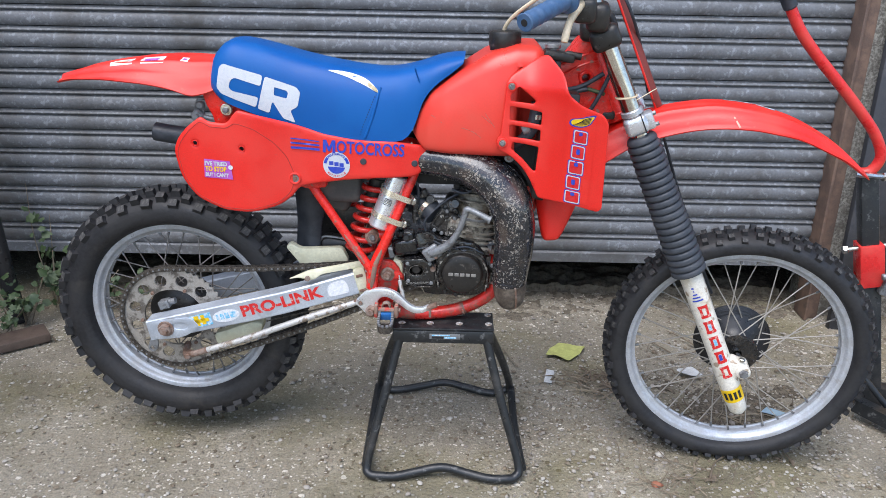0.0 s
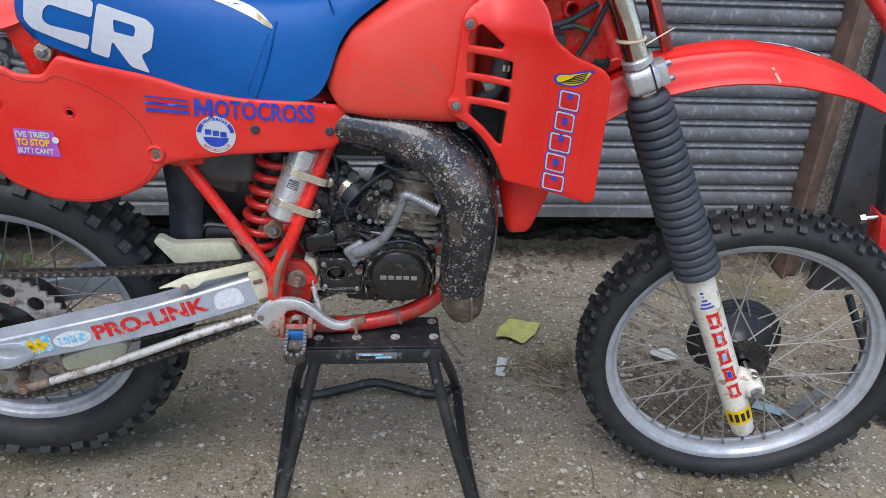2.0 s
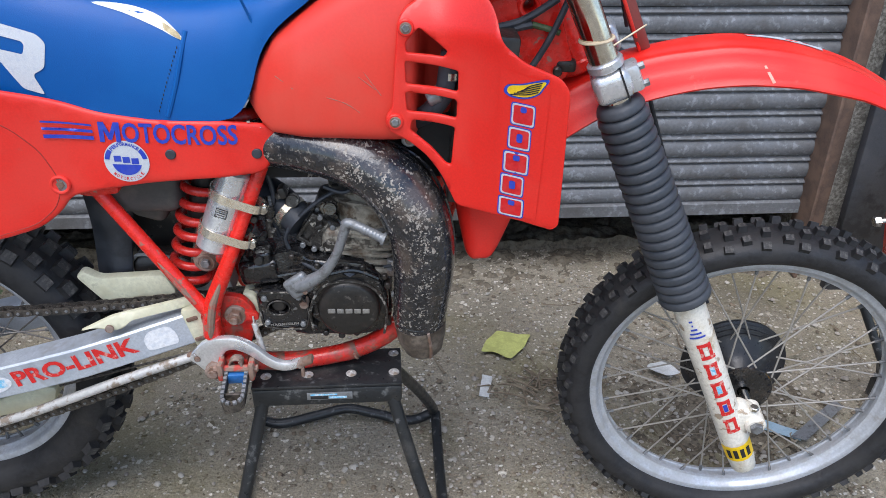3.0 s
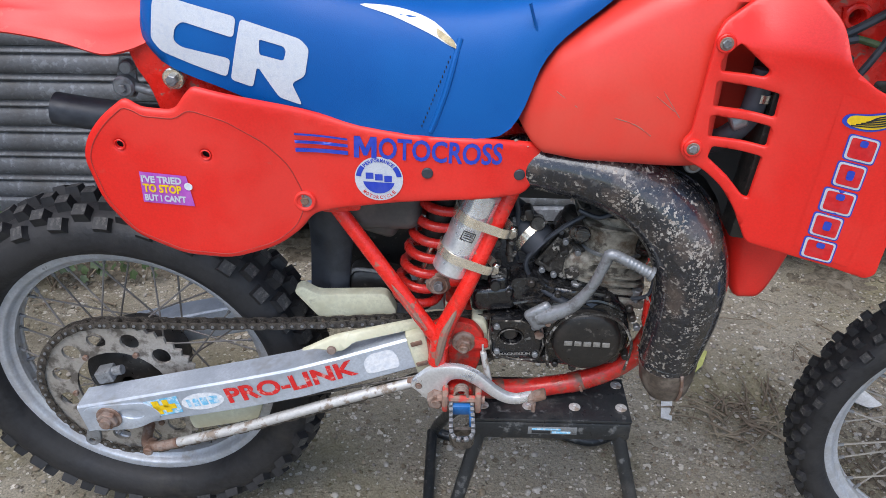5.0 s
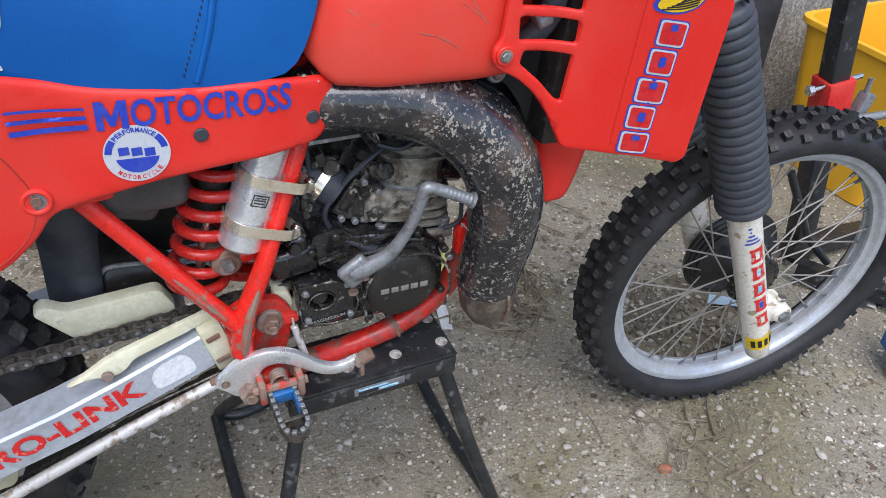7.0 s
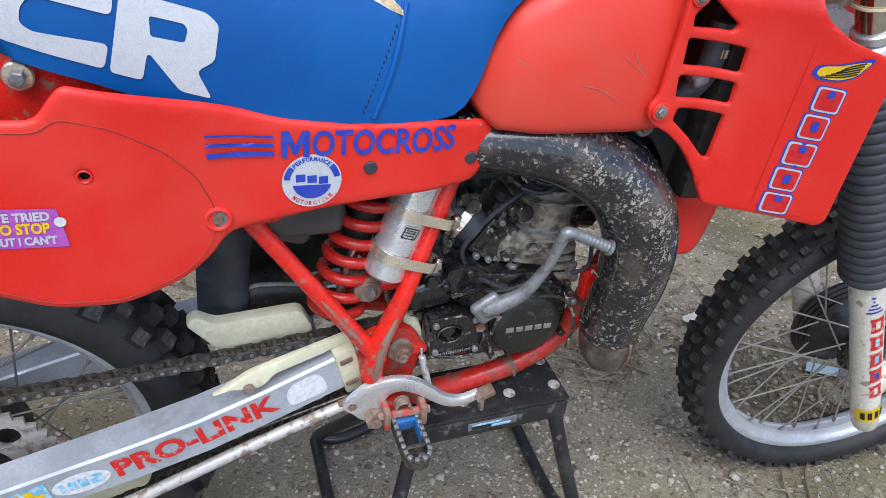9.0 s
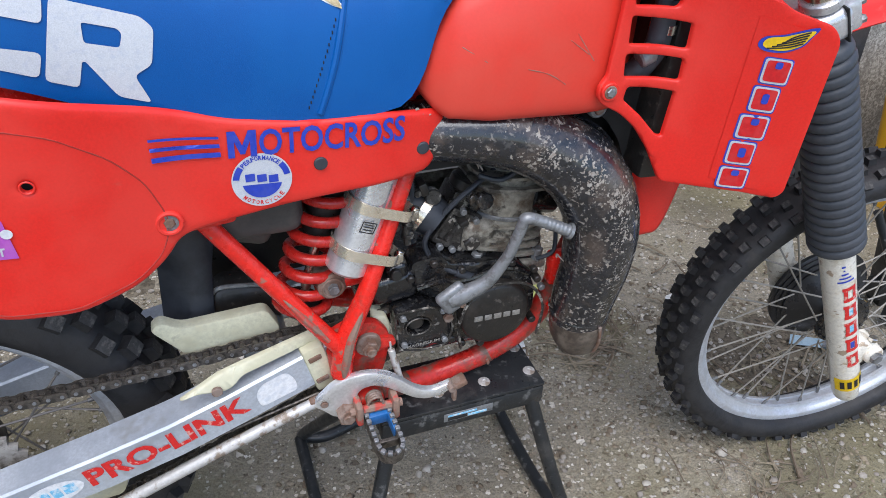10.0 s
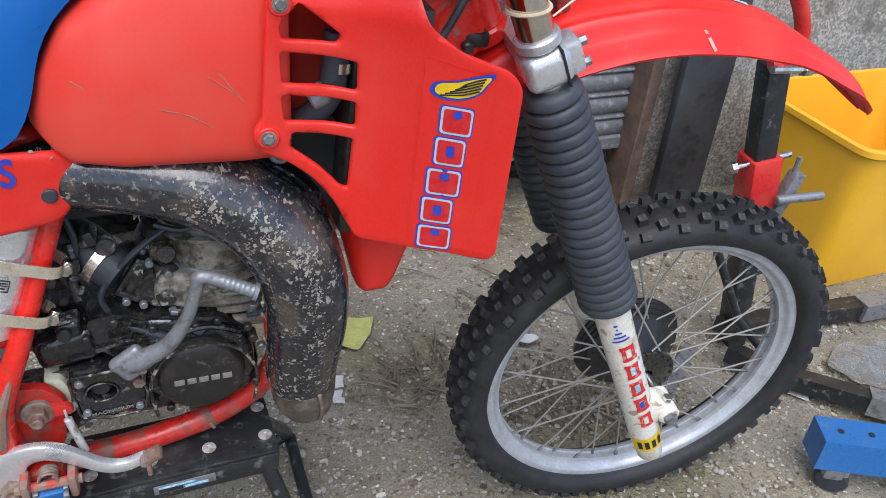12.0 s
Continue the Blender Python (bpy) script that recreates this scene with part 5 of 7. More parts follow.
for pts, r in (([(0.02, -0.04, 0.78), (0.028, -0.042, 0.74), (0.022, -0.04, 0.70), (0.03, -0.035, 0.66)], 0.004), ([(0.11, -0.06, 0.76), (0.14, -0.065, 0.752), (0.17, -0.06, 0.765)], 0.0035), ([(0.20, -0.07, 0.62), (0.222, -0.075, 0.632), (0.23, -0.06, 0.66)], 0.003)):
    part("hose", tube(pts, r, 8), RUBBER, bike)
clutter = random.Random(11)
for k in range(26):
    x, z = clutter.uniform(-0.03, 0.125), clutter.uniform(0.595, 0.745)
    y = clutter.uniform(-0.055, -0.01)
    s_ = block((clutter.uniform(0.010, 0.028), clutter.uniform(0.012, 0.03), clutter.uniform(0.008, 0.022)), Matrix.Translation((x, y, z)) @ pose(0, 0, 0, 0, clutter.uniform(-40, 40), 0), 0.003) if k % 2 else rod((x, y, z), (x, y - clutter.uniform(0.012, 0.03), z + 0.004), clutter.uniform(0.005, 0.012), 10, 0.0015)
    part("engine_fitting", s_, (ENGINE, COVER, CARBMAT, ENGINE, COVER)[k % 5], crank)
for x, z in ((0.052, 0.640), (0.092, 0.622), (0.165, 0.618), (0.200, 0.600), (0.020, 0.622), (0.215, 0.566), (0.150, 0.489), (0.098, 0.490)):
    part("case_screw", rod((x, -0.062, z), (x, -0.072, z), 0.0052, 10, 0.0015), KICK if x > 0.21 else COVER, crank)
part("case_gasket", tube([(0.083, -0.100, 0.512), (0.080, -0.100, 0.560), (0.100, -0.100, 0.600), (0.140, -0.100, 0.612), (0.180, -0.100, 0.600), (0.203, -0.100, 0.560), (0.198, -0.100, 0.510)], 0.0022, 6), CARBMAT, crank, "worn bare casting edge")
part("breather_pipe", tube([(0.020, -0.04, 0.735), (0.022, -0.048, 0.712), (0.018, -0.050, 0.690), (0.020, -0.052, 0.668)], [0.0055, 0.0065, 0.0055, 0.0050], 8), CARBMAT, bike, "grimy metal breather pipe")
for z in (0.722, 0.702, 0.682):
    part("pipe_collar", rod((0.0205, -0.049, z), (0.0205, -0.050, z - 0.006), 0.0085, 10, 0.001), CARBMAT, bike)
part("clutch_case", sheet(fillet([(0.020, 0.642), (0.058, 0.652), (0.080, 0.632), (0.170, 0.624), (0.204, 0.588), (0.190, 0.574), (0.05, 0.580), (0.028, 0.598)], 0.010), lambda x, z: -0.066 - 0.006 * noise.noise((x * 40, 3, z * 40)), 0.04, (), 0.010, 0.005), ENGINE, crank, "wet black upper case")
part("case_rib", tube([(0.028, -0.070, 0.606), (0.060, -0.072, 0.612), (0.10, -0.072, 0.608), (0.15, -0.072, 0.616), (0.19, -0.070, 0.598)], 0.0042, 8), ENGINE, crank)
part("rear_case", block((0.070, 0.05, 0.046), Matrix.Translation((-0.002, -0.042, 0.606)) @ pose(0, 0, 0, 0, -8, 0), 0.012, 3) + block((0.030, 0.03, 0.026), Matrix.Translation((0.004, -0.050, 0.632)) @ pose(0, 0, 0, 0, -12, 0), 0.007, 3), ENGINE, crank)
part("crankcase_top", block((0.10, 0.11, 0.035), Matrix.Translation((0.02, 0.01, 0.618)) @ pose(0, 0, 0, 0, 10, 0), 0.008) + block((0.13, 0.12, 0.03), pose(0.15, 0.01, 0.605), 0.008), ENGINE, crank)
part("engine_mount", block((0.03, 0.02, 0.05), pose(0.235, -0.07, 0.60), 0.004), FRAME, bike)
part("mount_bolt", rod((0.240, -0.050, 0.522), (0.240, -0.070, 0.522), 0.010, 6, 0.0015), FRAME, bike)
part("cradle_weld", tube([(0.143, -0.061, 0.440), (0.146, -0.060, 0.4305), (0.148, -0.056, 0.425)], 0.0025, 6), WORN, bike)

# expansion chamber
pipe_line = [(-0.06, -0.036, 0.824), (0.0, -0.050, 0.832), (0.06, -0.068, 0.834), (0.115, -0.082, 0.831), (0.168, -0.093, 0.817), (0.216, -0.105, 0.787), (0.247, -0.117, 0.745), (0.261, -0.121, 0.695), (0.263, -0.119, 0.64), (0.259, -0.112, 0.585), (0.257, -0.108, 0.545), (0.260, -0.107, 0.510), (0.265, -0.107, 0.485), (0.268, -0.107, 0.472)]
pipe_r = [0.033, 0.035, 0.0375, 0.041, 0.045, 0.049, 0.050, 0.049, 0.047, 0.0445, 0.042, 0.0385, 0.030, 0.012]
pipe_s = tube(pipe_line, pipe_r, 36, 7)
exhaust = part("exhaust_pipe", pipe_s, PIPE, bike, "black exhaust expansion chamber with peeling rusty paint", 60)
part("seam", tube([(q[0] + 0.2 * r_ * 0, q[1] + r_ * 0.25, q[2] + r_ * 0.97) for q, r_ in list(zip(pipe_line, pipe_r))[2:5]] + [(0.252, -0.088, 0.822), (0.291, -0.096, 0.768), (0.309, -0.103, 0.700), (0.309, -0.103, 0.64), (0.301, -0.097, 0.585)], 0.0028, 6), PIPE, exhaust)
part("weld_ring", tube([Vector((0.256, -0.108, 0.552)) + Vector((0.0395 * math.cos(t), 0.0395 * math.sin(t), 0.004 * math.sin(t))) for t in np.linspace(0, 2 * math.pi, 30)], 0.0035, 6, 0), PIPE, exhaust)
part("pipe_tail", tube([(0.2575, -0.108, 0.540), (0.260, -0.107, 0.510), (0.265, -0.107, 0.485), (0.268, -0.107, 0.4715)], [0.0424, 0.0393, 0.0308, 0.0128], 30, 7), PIPETAIL, exhaust, "brown heat-stained pipe end")
part("end_seam", tube([(0.270, -0.1490, 0.542), (0.274, -0.146, 0.512), (0.274, -0.136, 0.486), (0.271, -0.119, 0.474)], 0.0026, 6), RUST, exhaust, "rusty welded seam at the pipe end")
part("silencer", tube([(-0.620, -0.020, 0.875), (-0.555, -0.020, 0.866), (-0.47, -0.016, 0.858), (-0.34, -0.008, 0.85), (-0.2, 0.0, 0.85)], [0.0225, 0.0225, 0.0225, 0.0225, 0.022], 24, 6), RUBBER, bike, "black silencer tail")
part("silencer_mount", sheet(fillet([(-0.509, 0.905), (-0.511, 0.930), (-0.501, 0.962), (-0.480, 0.962), (-0.484, 0.930), (-0.488, 0.905)], 0.006), lambda x, z: -0.050, 0.004, (), 0.02, 0.001) + rod((-0.4907, -0.044, 0.9494), (-0.4907, -0.062, 0.9494), 0.009, 14, 0.002) + rod((-0.4985, -0.040, 0.9234), (-0.4985, -0.064, 0.9234), 0.0145, 18, 0.003) + rod((-0.4985, -0.062, 0.9234), (-0.4985, -0.069, 0.9234), 0.006, 6, 0.001) + rod((-0.4985, -0.05, 0.9234), (-0.440, -0.066, 0.914), 0.006, 10, 0.001), KICK, bike, "grey silencer bracket")

# ---- bodywork ----
def ribbon(n, lower, upper):
    """The same number of even steps along two lines."""
    def even(line):
        p = curve([Vector((q[0], 0, q[1])) for q in line], 10)
        d = np.r_[0, np.cumsum([(b_ - a_).length for a_, b_ in zip(p, p[1:])])]
        s = np.linspace(0, d[-1], n)
        return [Vector((float(np.interp(t, d, [q.x for q in p])), 0, float(np.interp(t, d, [q.z for q in p])))) for t in s]
    return list(zip(even(lower), even(upper)))


def seat_shape():
    lower = [(-0.452, 0.992), (-0.42, 0.966), (-0.36, 0.944), (-0.273, 0.908), (-0.228, 0.892), (-0.16, 0.886), (-0.08, 0.883), (-0.029, 0.883), (0.002, 0.893), (0.022, 0.923), (0.041, 0.977), (0.067, 1.012), (0.111, 1.046), (0.130, 1.062)]
    upper = [(-0.456, 1.03), (-0.446, 1.07), (-0.412, 1.100), (-0.37, 1.098), (-0.30, 1.083), (-0.238, 1.066), (-0.16, 1.050), (-0.10, 1.042), (-0.044, 1.041), (0.0, 1.046), (0.040, 1.056), (0.078, 1.069), (0.11, 1.076), (0.134, 1.078)]
    pairs, rings = ribbon(44, lower, upper), []
    for i, (lo, up) in enumerate(pairs):
        t = i / 43
        w_ = interp(t, [0, 0.04, 0.12, 0.4, 0.6, 0.75, 0.9, 1.0], [0.078, 0.092, 0.102, 0.108, 0.106, 0.100, 0.094, 0.078])
        ring = []
        for j in range(25):
            a_ = math.pi * j / 24
            y = -w_ * math.copysign(abs(math.cos(a_)) ** (2 / 4.2), math.cos(a_))
            h = abs(math.sin(a_)) ** (2 / 2.6)
            p = lo.lerp(up, h)
            fold = 0.0035 * math.exp(-((p.x + 0.045) / 0.085) ** 2) * math.sin((p.x - 0.35 * p.z) * 85) * min(1.0, max(0.0, (1.03 - p.z) / 0.06))
            ring.append(Vector((p.x, y + math.copysign(fold, y) + 0.0015 * noise.noise((p.x * 14, y * 10, p.z * 14)), p.z + 0.003 * noise.noise((p.x * 9, y * 9, 0)))))
        rings.append(ring)
    return loft(rings)


seat_s = seat_shape()
seat = part("seat", seat_s, BLUE, bike, "blue vinyl seat with white letters and a tear", 70)
seat_tree = seat_s.tree()
C_OUT = [(-0.418, 1.052), (-0.326, 1.028), (-0.331, 1.004), (-0.392, 1.022), (-0.402, 1.014), (-0.406, 0.999), (-0.398, 0.992), (-0.337, 0.979), (-0.344, 0.956), (-0.425, 0.984), (-0.436, 0.998), (-0.428, 1.044)]
R_OUT = [(-0.321, 1.026), (-0.250, 1.004), (-0.240, 0.993), (-0.247, 0.960), (-0.264, 0.951), (-0.253, 0.923), (-0.281, 0.932), (-0.303, 0.968), (-0.306, 0.968), (-0.313, 0.944), (-0.340, 0.953)]
R_IN = [(-0.300, 1.003), (-0.271, 0.995), (-0.268, 0.990), (-0.272, 0.978), (-0.301, 0.985)]
part("lettering", draped(fillet(C_OUT, 0.006, 3), seat_tree, 0.0014, 0.012) + draped(fillet(R_OUT, 0.005, 3), seat_tree, 0.0014, 0.012, [fillet(R_IN, 0.003, 3)]), WHITE, seat, "large white printed letters CR")


def on_tree(tree, x, z, lift=0.0):
    hit = tree.ray_cast(Vector((x, -1.5, z)), Vector((0, 1, 0)))
    return Vector((x, (hit[0].y if hit[0] is not None else -0.1) - lift, z))


def on_top(tree, x, y, lift=0.0):
    hit = tree.ray_cast(Vector((x, y, 2.0)), Vector((0, 0, -1)))
    return Vector((x, y, (hit[0].z if hit[0] is not None else 1.05) + lift))


# paint flaked off the exhaust along its bend
pipe_tree = pipe_s.tree()
rng = random.Random(31)
flakes = Shape()
spine = curve([Vector((q[0], 0, q[2])) for q in pipe_line], 8)
knots = [(min(0.95, max(0.08, rng.gauss(0.42, 0.11))), rng.gauss(0.004, 0.013)) for _ in range(34)]
for k in range(900):
    t, off = rng.choice(knots) if k % 5 else (rng.uniform(0.10, 0.95), rng.uniform(-0.045, 0.04))
    t = min(0.97, max(0.06, t + rng.gauss(0, 0.012)))
    n_ = int(t * (len(spine) - 2))
    p, d = spine[n_].lerp(spine[n_ + 1], t * (len(spine) - 2) - n_), (spine[n_ + 1] - spine[n_]).normalized()
    across = Vector((-d.z, 0, d.x)) * (off + rng.gauss(0, 0.0065))
    r_ = 0.0003 + 0.0008 * rng.random() ** 2 + 0.0018 * rng.random() ** 9
    base = p + across
    ang = rng.uniform(0, 6.28)
    v = []
    for j in range(9):
        a_ = 2 * math.pi * j / 9
        rr = r_ * rng.uniform(0.3, 1.6)
        x_, z_ = rr * 1.5 * math.cos(a_), rr * math.sin(a_)
        v.append(on_tree(pipe_tree, base.x + x_ * math.cos(ang) - z_ * math.sin(ang), base.z + x_ * math.sin(ang) + z_ * math.cos(ang), 0.0004))
    if max(q.y for q in v) < -0.06:
        flakes = flakes + Shape(v, [tuple(range(9))])
tagged(part("flaked_paint", flakes, BAREPAINT, exhaust, "pale bare metal where the paint has flaked"), kind="stuff")

part("seam", tube([on_tree(seat_tree, x, z, -0.0006) for x, z in ((-0.058, 1.005), (-0.066, 0.975), (-0.074, 0.945), (-0.083, 0.918), (-0.093, 0.892))], 0.0038, 8), BLUE, seat)
part("seam", tube([on_tree(seat_tree, x, z, -0.0004) for x, z in ((-0.445, 1.06), (-0.447, 1.03), (-0.446, 1.005))], 0.0018, 6), BLUE, seat)
part("seam", tube([on_tree(seat_tree, x, z, -0.0006) for x, z in ((0.022, 1.052), (0.032, 1.02), (0.045, 0.995))], 0.0020, 6), BLUE, seat)
for k in range(16):
    t = k / 15
    p = on_tree(seat_tree, -0.070 - 0.034 * t, 0.985 - 0.085 * t, 0.0006)
    part("stitch", block((0.0012, 0.0012, 0.0035), Matrix.Translation(p), 0.0004, 1), DARK, seat)
tear_out = curve([(-0.180, 1.040, 0), (-0.135, 1.036, 0), (-0.090, 1.022, 0), (-0.062, 0.998, 0), (-0.070, 0.997, 0), (-0.095, 1.010, 0), (-0.140, 1.028, 0)], 4, True)
tear = part("tear", draped([Vector((p.x, p.y)) for p in tear_out], seat_tree, 0.0012, 0.01), PALE, seat, "split vinyl showing pale backing")
part("foam", draped(fillet([(-0.088, 1.017), (-0.066, 1.004), (-0.062, 0.994), (-0.072, 0.999), (-0.086, 1.008)], 0.003), seat_tree, 0.0022, 0.008), FOAM, tear, "yellowed foam in the tear")
seat_bolt = part("seat_bolt", rod((-0.419, -0.084, 0.946), (-0.419, -0.098, 0.946), 0.0075, 6, 0.0012), KICK, bike)
part("washer", rod((-0.419, -0.070, 0.946), (-0.419, -0.0895, 0.946), 0.0140, 20, 0.0015), BAND, seat_bolt, "worn gold washer")


def smooth(v, a_, b_):
    t = min(1.0, max(0.0, (v - a_) / (b_ - a_)))
    return t * t * (3 - 2 * t)


def tank_shape():
    rings = []
    for x in np.linspace(0.018, 0.330, 40):
        zb = interp(x, [0.018, 0.030, 0.047, 0.10, 0.226, 0.33], [0.900, 0.879, 0.862, 0.857, 0.855, 0.863])
        zt = interp(x, [0.018, 0.024, 0.032, 0.06, 0.12, 0.18, 0.20, 0.25, 0.297, 0.312, 0.33], [0.925, 0.945, 0.960, 1.003, 1.044, 1.083, 1.092, 1.106, 1.106, 1.092, 1.060])
        w_ = interp(x, [0.018, 0.03, 0.05, 0.09, 0.20, 0.30, 0.33], [0.085, 0.100, 0.112, 0.124, 0.136, 0.130, 0.110])
        mid, half = (zb + zt) / 2, (zt - zb) / 2
        ring = []
        for j in range(64):
            a_ = 2 * math.pi * j / 64
            y = w_ * math.copysign(abs(math.cos(a_)) ** (2 / 8.0), math.cos(a_))
            z = mid + half * math.copysign(abs(math.sin(a_)) ** (2 / 11.0), math.sin(a_))
            top = max(0.0, (z - mid) / half)
            tuck = smooth(x, 0.246, 0.268) * (1 - smooth(z, 0.995, 1.045))
            ring.append(Vector((x, y * (1 - 0.22 * top**2) * (1 - 0.6 * tuck), z)))
        rings.append(ring)
    return loft(rings)


tank_s = tank_shape()
tank = part("fuel_tank", tank_s, TANK, bike, "faded red plastic fuel tank with scratches", 60)
tank_tree = tank_s.tree()
capc = Vector((0.224, -0.035, 1.100))
cap_prof = [[capc + Vector(((0.037 - (0.0012 if j % 2 else 0)) * rr * math.cos(2 * math.pi * j / 40), (0.037 - (0.0012 if j % 2 else 0)) * rr * math.sin(2 * math.pi * j / 40), h)) for j in range(40)] for rr, h in ((0.9, -0.012), (1.0, 0.004), (1.0, 0.026), (0.93, 0.031), (0.6, 0.033))]
cap = part("fuel_cap", loft(cap_prof), COVER, bike, "black ribbed plastic fuel cap")
part("breather_hose", tube([(0.221, -0.03, 1.128), (0.224, -0.035, 1.142), (0.240, -0.05, 1.165), (0.275, -0.07, 1.195), (0.32, -0.08, 1.225)], 0.0045, 8), BONE, cap, "yellowed breather hose")
for pts in ([(0.175, 0.955), (0.198, 0.938)], [(0.182, 0.962), (0.205, 0.93)], [(0.13, 0.925), (0.155, 0.918), (0.175, 0.905)], [(0.06, 0.95), (0.085, 0.935)]):
    part("scratch", tube([on_tree(tank_tree, x, z, 0.0001) for x, z in pts], 0.0006, 4, 3), WORN, tank)


def shroud_y(x, z):
    t = min(1.0, max(0.0, (x - 0.27) / 0.14))
    return -0.146 - 0.067 * t * t * (3 - 2 * t) * (0.78 + 1.2 * (z - 0.77)) - 0.020 * max(0.0, (x - 0.40) / 0.05) + 0.045 * max(0.0, (z - 1.02) / 0.08) ** 1.2


SH_OUT = [(0.237, 1.045), (0.228, 1.030), (0.219, 0.914), (0.211, 0.904), (0.210, 0.892), (0.217, 0.881), (0.243, 0.867), (0.267, 0.846), (0.288, 0.817), (0.302, 0.788), (0.309, 0.773), (0.335, 0.772), (0.379, 0.770), (0.438, 0.760), (0.447, 0.769), (0.444, 0.964), (0.433, 0.980), (0.388, 0.995), (0.360, 1.016), (0.350, 1.056), (0.318, 1.092), (0.300, 1.086)]
V1 = [(0.256, 1.024), (0.294, 0.994), (0.290, 0.986), (0.240, 0.991), (0.238, 1.004)]
V2 = [(0.238, 0.980), (0.308, 0.970), (0.308, 0.941), (0.239, 0.949)]
V3 = [(0.238, 0.938), (0.307, 0.930), (0.307, 0.904), (0.240, 0.911)]
V4 = [(0.247, 0.899), (0.305, 0.891), (0.301, 0.834), (0.294, 0.836), (0.272, 0.860), (0.244, 0.884)]
shroud_s = sheet(fillet(SH_OUT, 0.010), shroud_y, 0.006, [fillet(v, 0.004, 4) for v in (V1, V2, V3, V4)], 0.008, 0.0022)
shroud = part("radiator_shroud", shroud_s, RED, bike, "glossy red plastic radiator shroud with vents", 50)
shroud_tree = sheet(fillet(SH_OUT, 0.010), shroud_y, 0.0, (), 0.012, 0.0).tree()
for x, z in ((0.239, 1.024), (0.2235, 0.897)):
    p = Vector((x, shroud_y(x, z), z))
    part("bolt", rod(p + Vector((0, 0.002, 0)), p + Vector((0, -0.004, 0)), 0.011, 18, 0.001), RED, shroud)
    part("bolt_head", rod(p + Vector((0, -0.003, 0)), p + Vector((0, -0.007, 0)), 0.0056, 6, 0.001), KICK, shroud)
    part("washer", rod(p + Vector((0, -0.002, 0)), p + Vector((0, -0.0048, 0)), 0.0078, 18, 0.0006), RUST, shroud)
decal = part("decal", draped(fillet([(0.359, 0.988), (0.420, 0.973), (0.416, 0.772), (0.357, 0.787)], 0.004), shroud_tree, 0.0012, 0.015), RED, shroud, "red decal strip with a wing and block marks")
wing = curve([(0.364, 0.956, 0), (0.368, 0.966, 0), (0.386, 0.970, 0), (0.416, 0.979, 0), (0.412, 0.967, 0), (0.406, 0.957, 0), (0.392, 0.950, 0), (0.373, 0.950, 0)], 4, True)
part("wing_outline", draped([Vector((p.x * 1.0, p.y)) for p in wing], shroud_tree, 0.0017, 0.01), BLUEINK, decal)
part("wing", draped([Vector((0.391 + (p.x - 0.391) * 0.86, 0.962 + (p.y - 0.962) * 0.78)) for p in wing], shroud_tree, 0.0024, 0.01), YELLOW, decal, "yellow wing shape")
for k in range(5):
    part("feather_line", tube([on_tree(shroud_tree, 0.372 + 0.004 * k, 0.954 + 0.0022 * k, 0.0026), on_tree(shroud_tree, 0.391 + 0.001 * k, 0.956 + 0.003 * k, 0.0026), on_tree(shroud_tree, 0.405 + 0.001 * k, 0.961 + 0.0032 * k, 0.0026)], 0.0009, 4, 3), DARK, decal)

MARKS = ((0.375, 0.9145, 0.028, 0.029), (0.373, 0.880, 0.027, 0.030), (0.369, 0.8445, 0.031, 0.030), (0.367, 0.810, 0.029, 0.030), (0.366, 0.777, 0.032, 0.028))
for k, (x, z, w_, h) in enumerate(MARKS):
    sl_ = 0.003
    o = fillet([(x, z), (x + w_, z - sl_), (x + w_, z + h - sl_), (x, z + h)], 0.004, 3)
    big = [Vector((x + w_ / 2 + (p.x - x - w_ / 2) * 1.10, z + h / 2 + (p.y - z - h / 2) * 1.10)) for p in o]
    small = [Vector((x + w_ / 2 + (p.x - x - w_ / 2) * 0.86, z + h / 2 + (p.y - z - h / 2) * 0.84)) for p in o]
    mk = part("mark", draped(big, shroud_tree, 0.0017, 0.012), BLUEINK, decal, "blue and white outlined red block")
    part("mark_border", draped(o, shroud_tree, 0.0023, 0.012), WHITE, mk)
    part("mark_fill", draped(small, shroud_tree, 0.0029, 0.012), DECALRED, mk)
    cut = fillet([(x + w_ * 0.36, z + h * (0.30 if k % 2 else 0.58)), (x + w_ * 0.64, z + h * (0.28 if k % 2 else 0.56)), (x + w_ * 0.64, z + h * (0.70 if k % 2 else 0.84)), (x + w_ * 0.36, z + h * (0.72 if k % 2 else 0.86))], 0.003, 3)
    part("mark_cut", draped(cut, shroud_tree, 0.0035, 0.012), BLUEINK, mk)

scoop_s = sheet(fillet([(0.300, 0.80), (0.316, 0.72), (0.330, 0.656), (0.338, 0.643), (0.370, 0.647), (0.380, 0.662), (0.410, 0.728), (0.43, 0.80)], 0.012), lambda x, z: -0.098 + 0.02 * ((x - 0.36) / 0.05) ** 2, 0.02, (), 0.014, 0.010)
part("lower_scoop", scoop_s, RED, bike, "red plastic lower air scoop", 60)
radiator = part("radiator", block((0.080, 0.09, 0.25), Matrix.Translation((0.345, -0.085, 0.885)) @ pose(0, 0, 0, 0, 4, 0), 0.006), COVER, bike, "black radiator behind the shroud")
part("hose", tube([(0.300, -0.115, 0.985), (0.296, -0.118, 0.955), (0.290, -0.118, 0.925), (0.268, -0.110, 0.895), (0.235, -0.08, 0.87)], 0.014, 12), RUBBER, radiator, "black coolant hose")
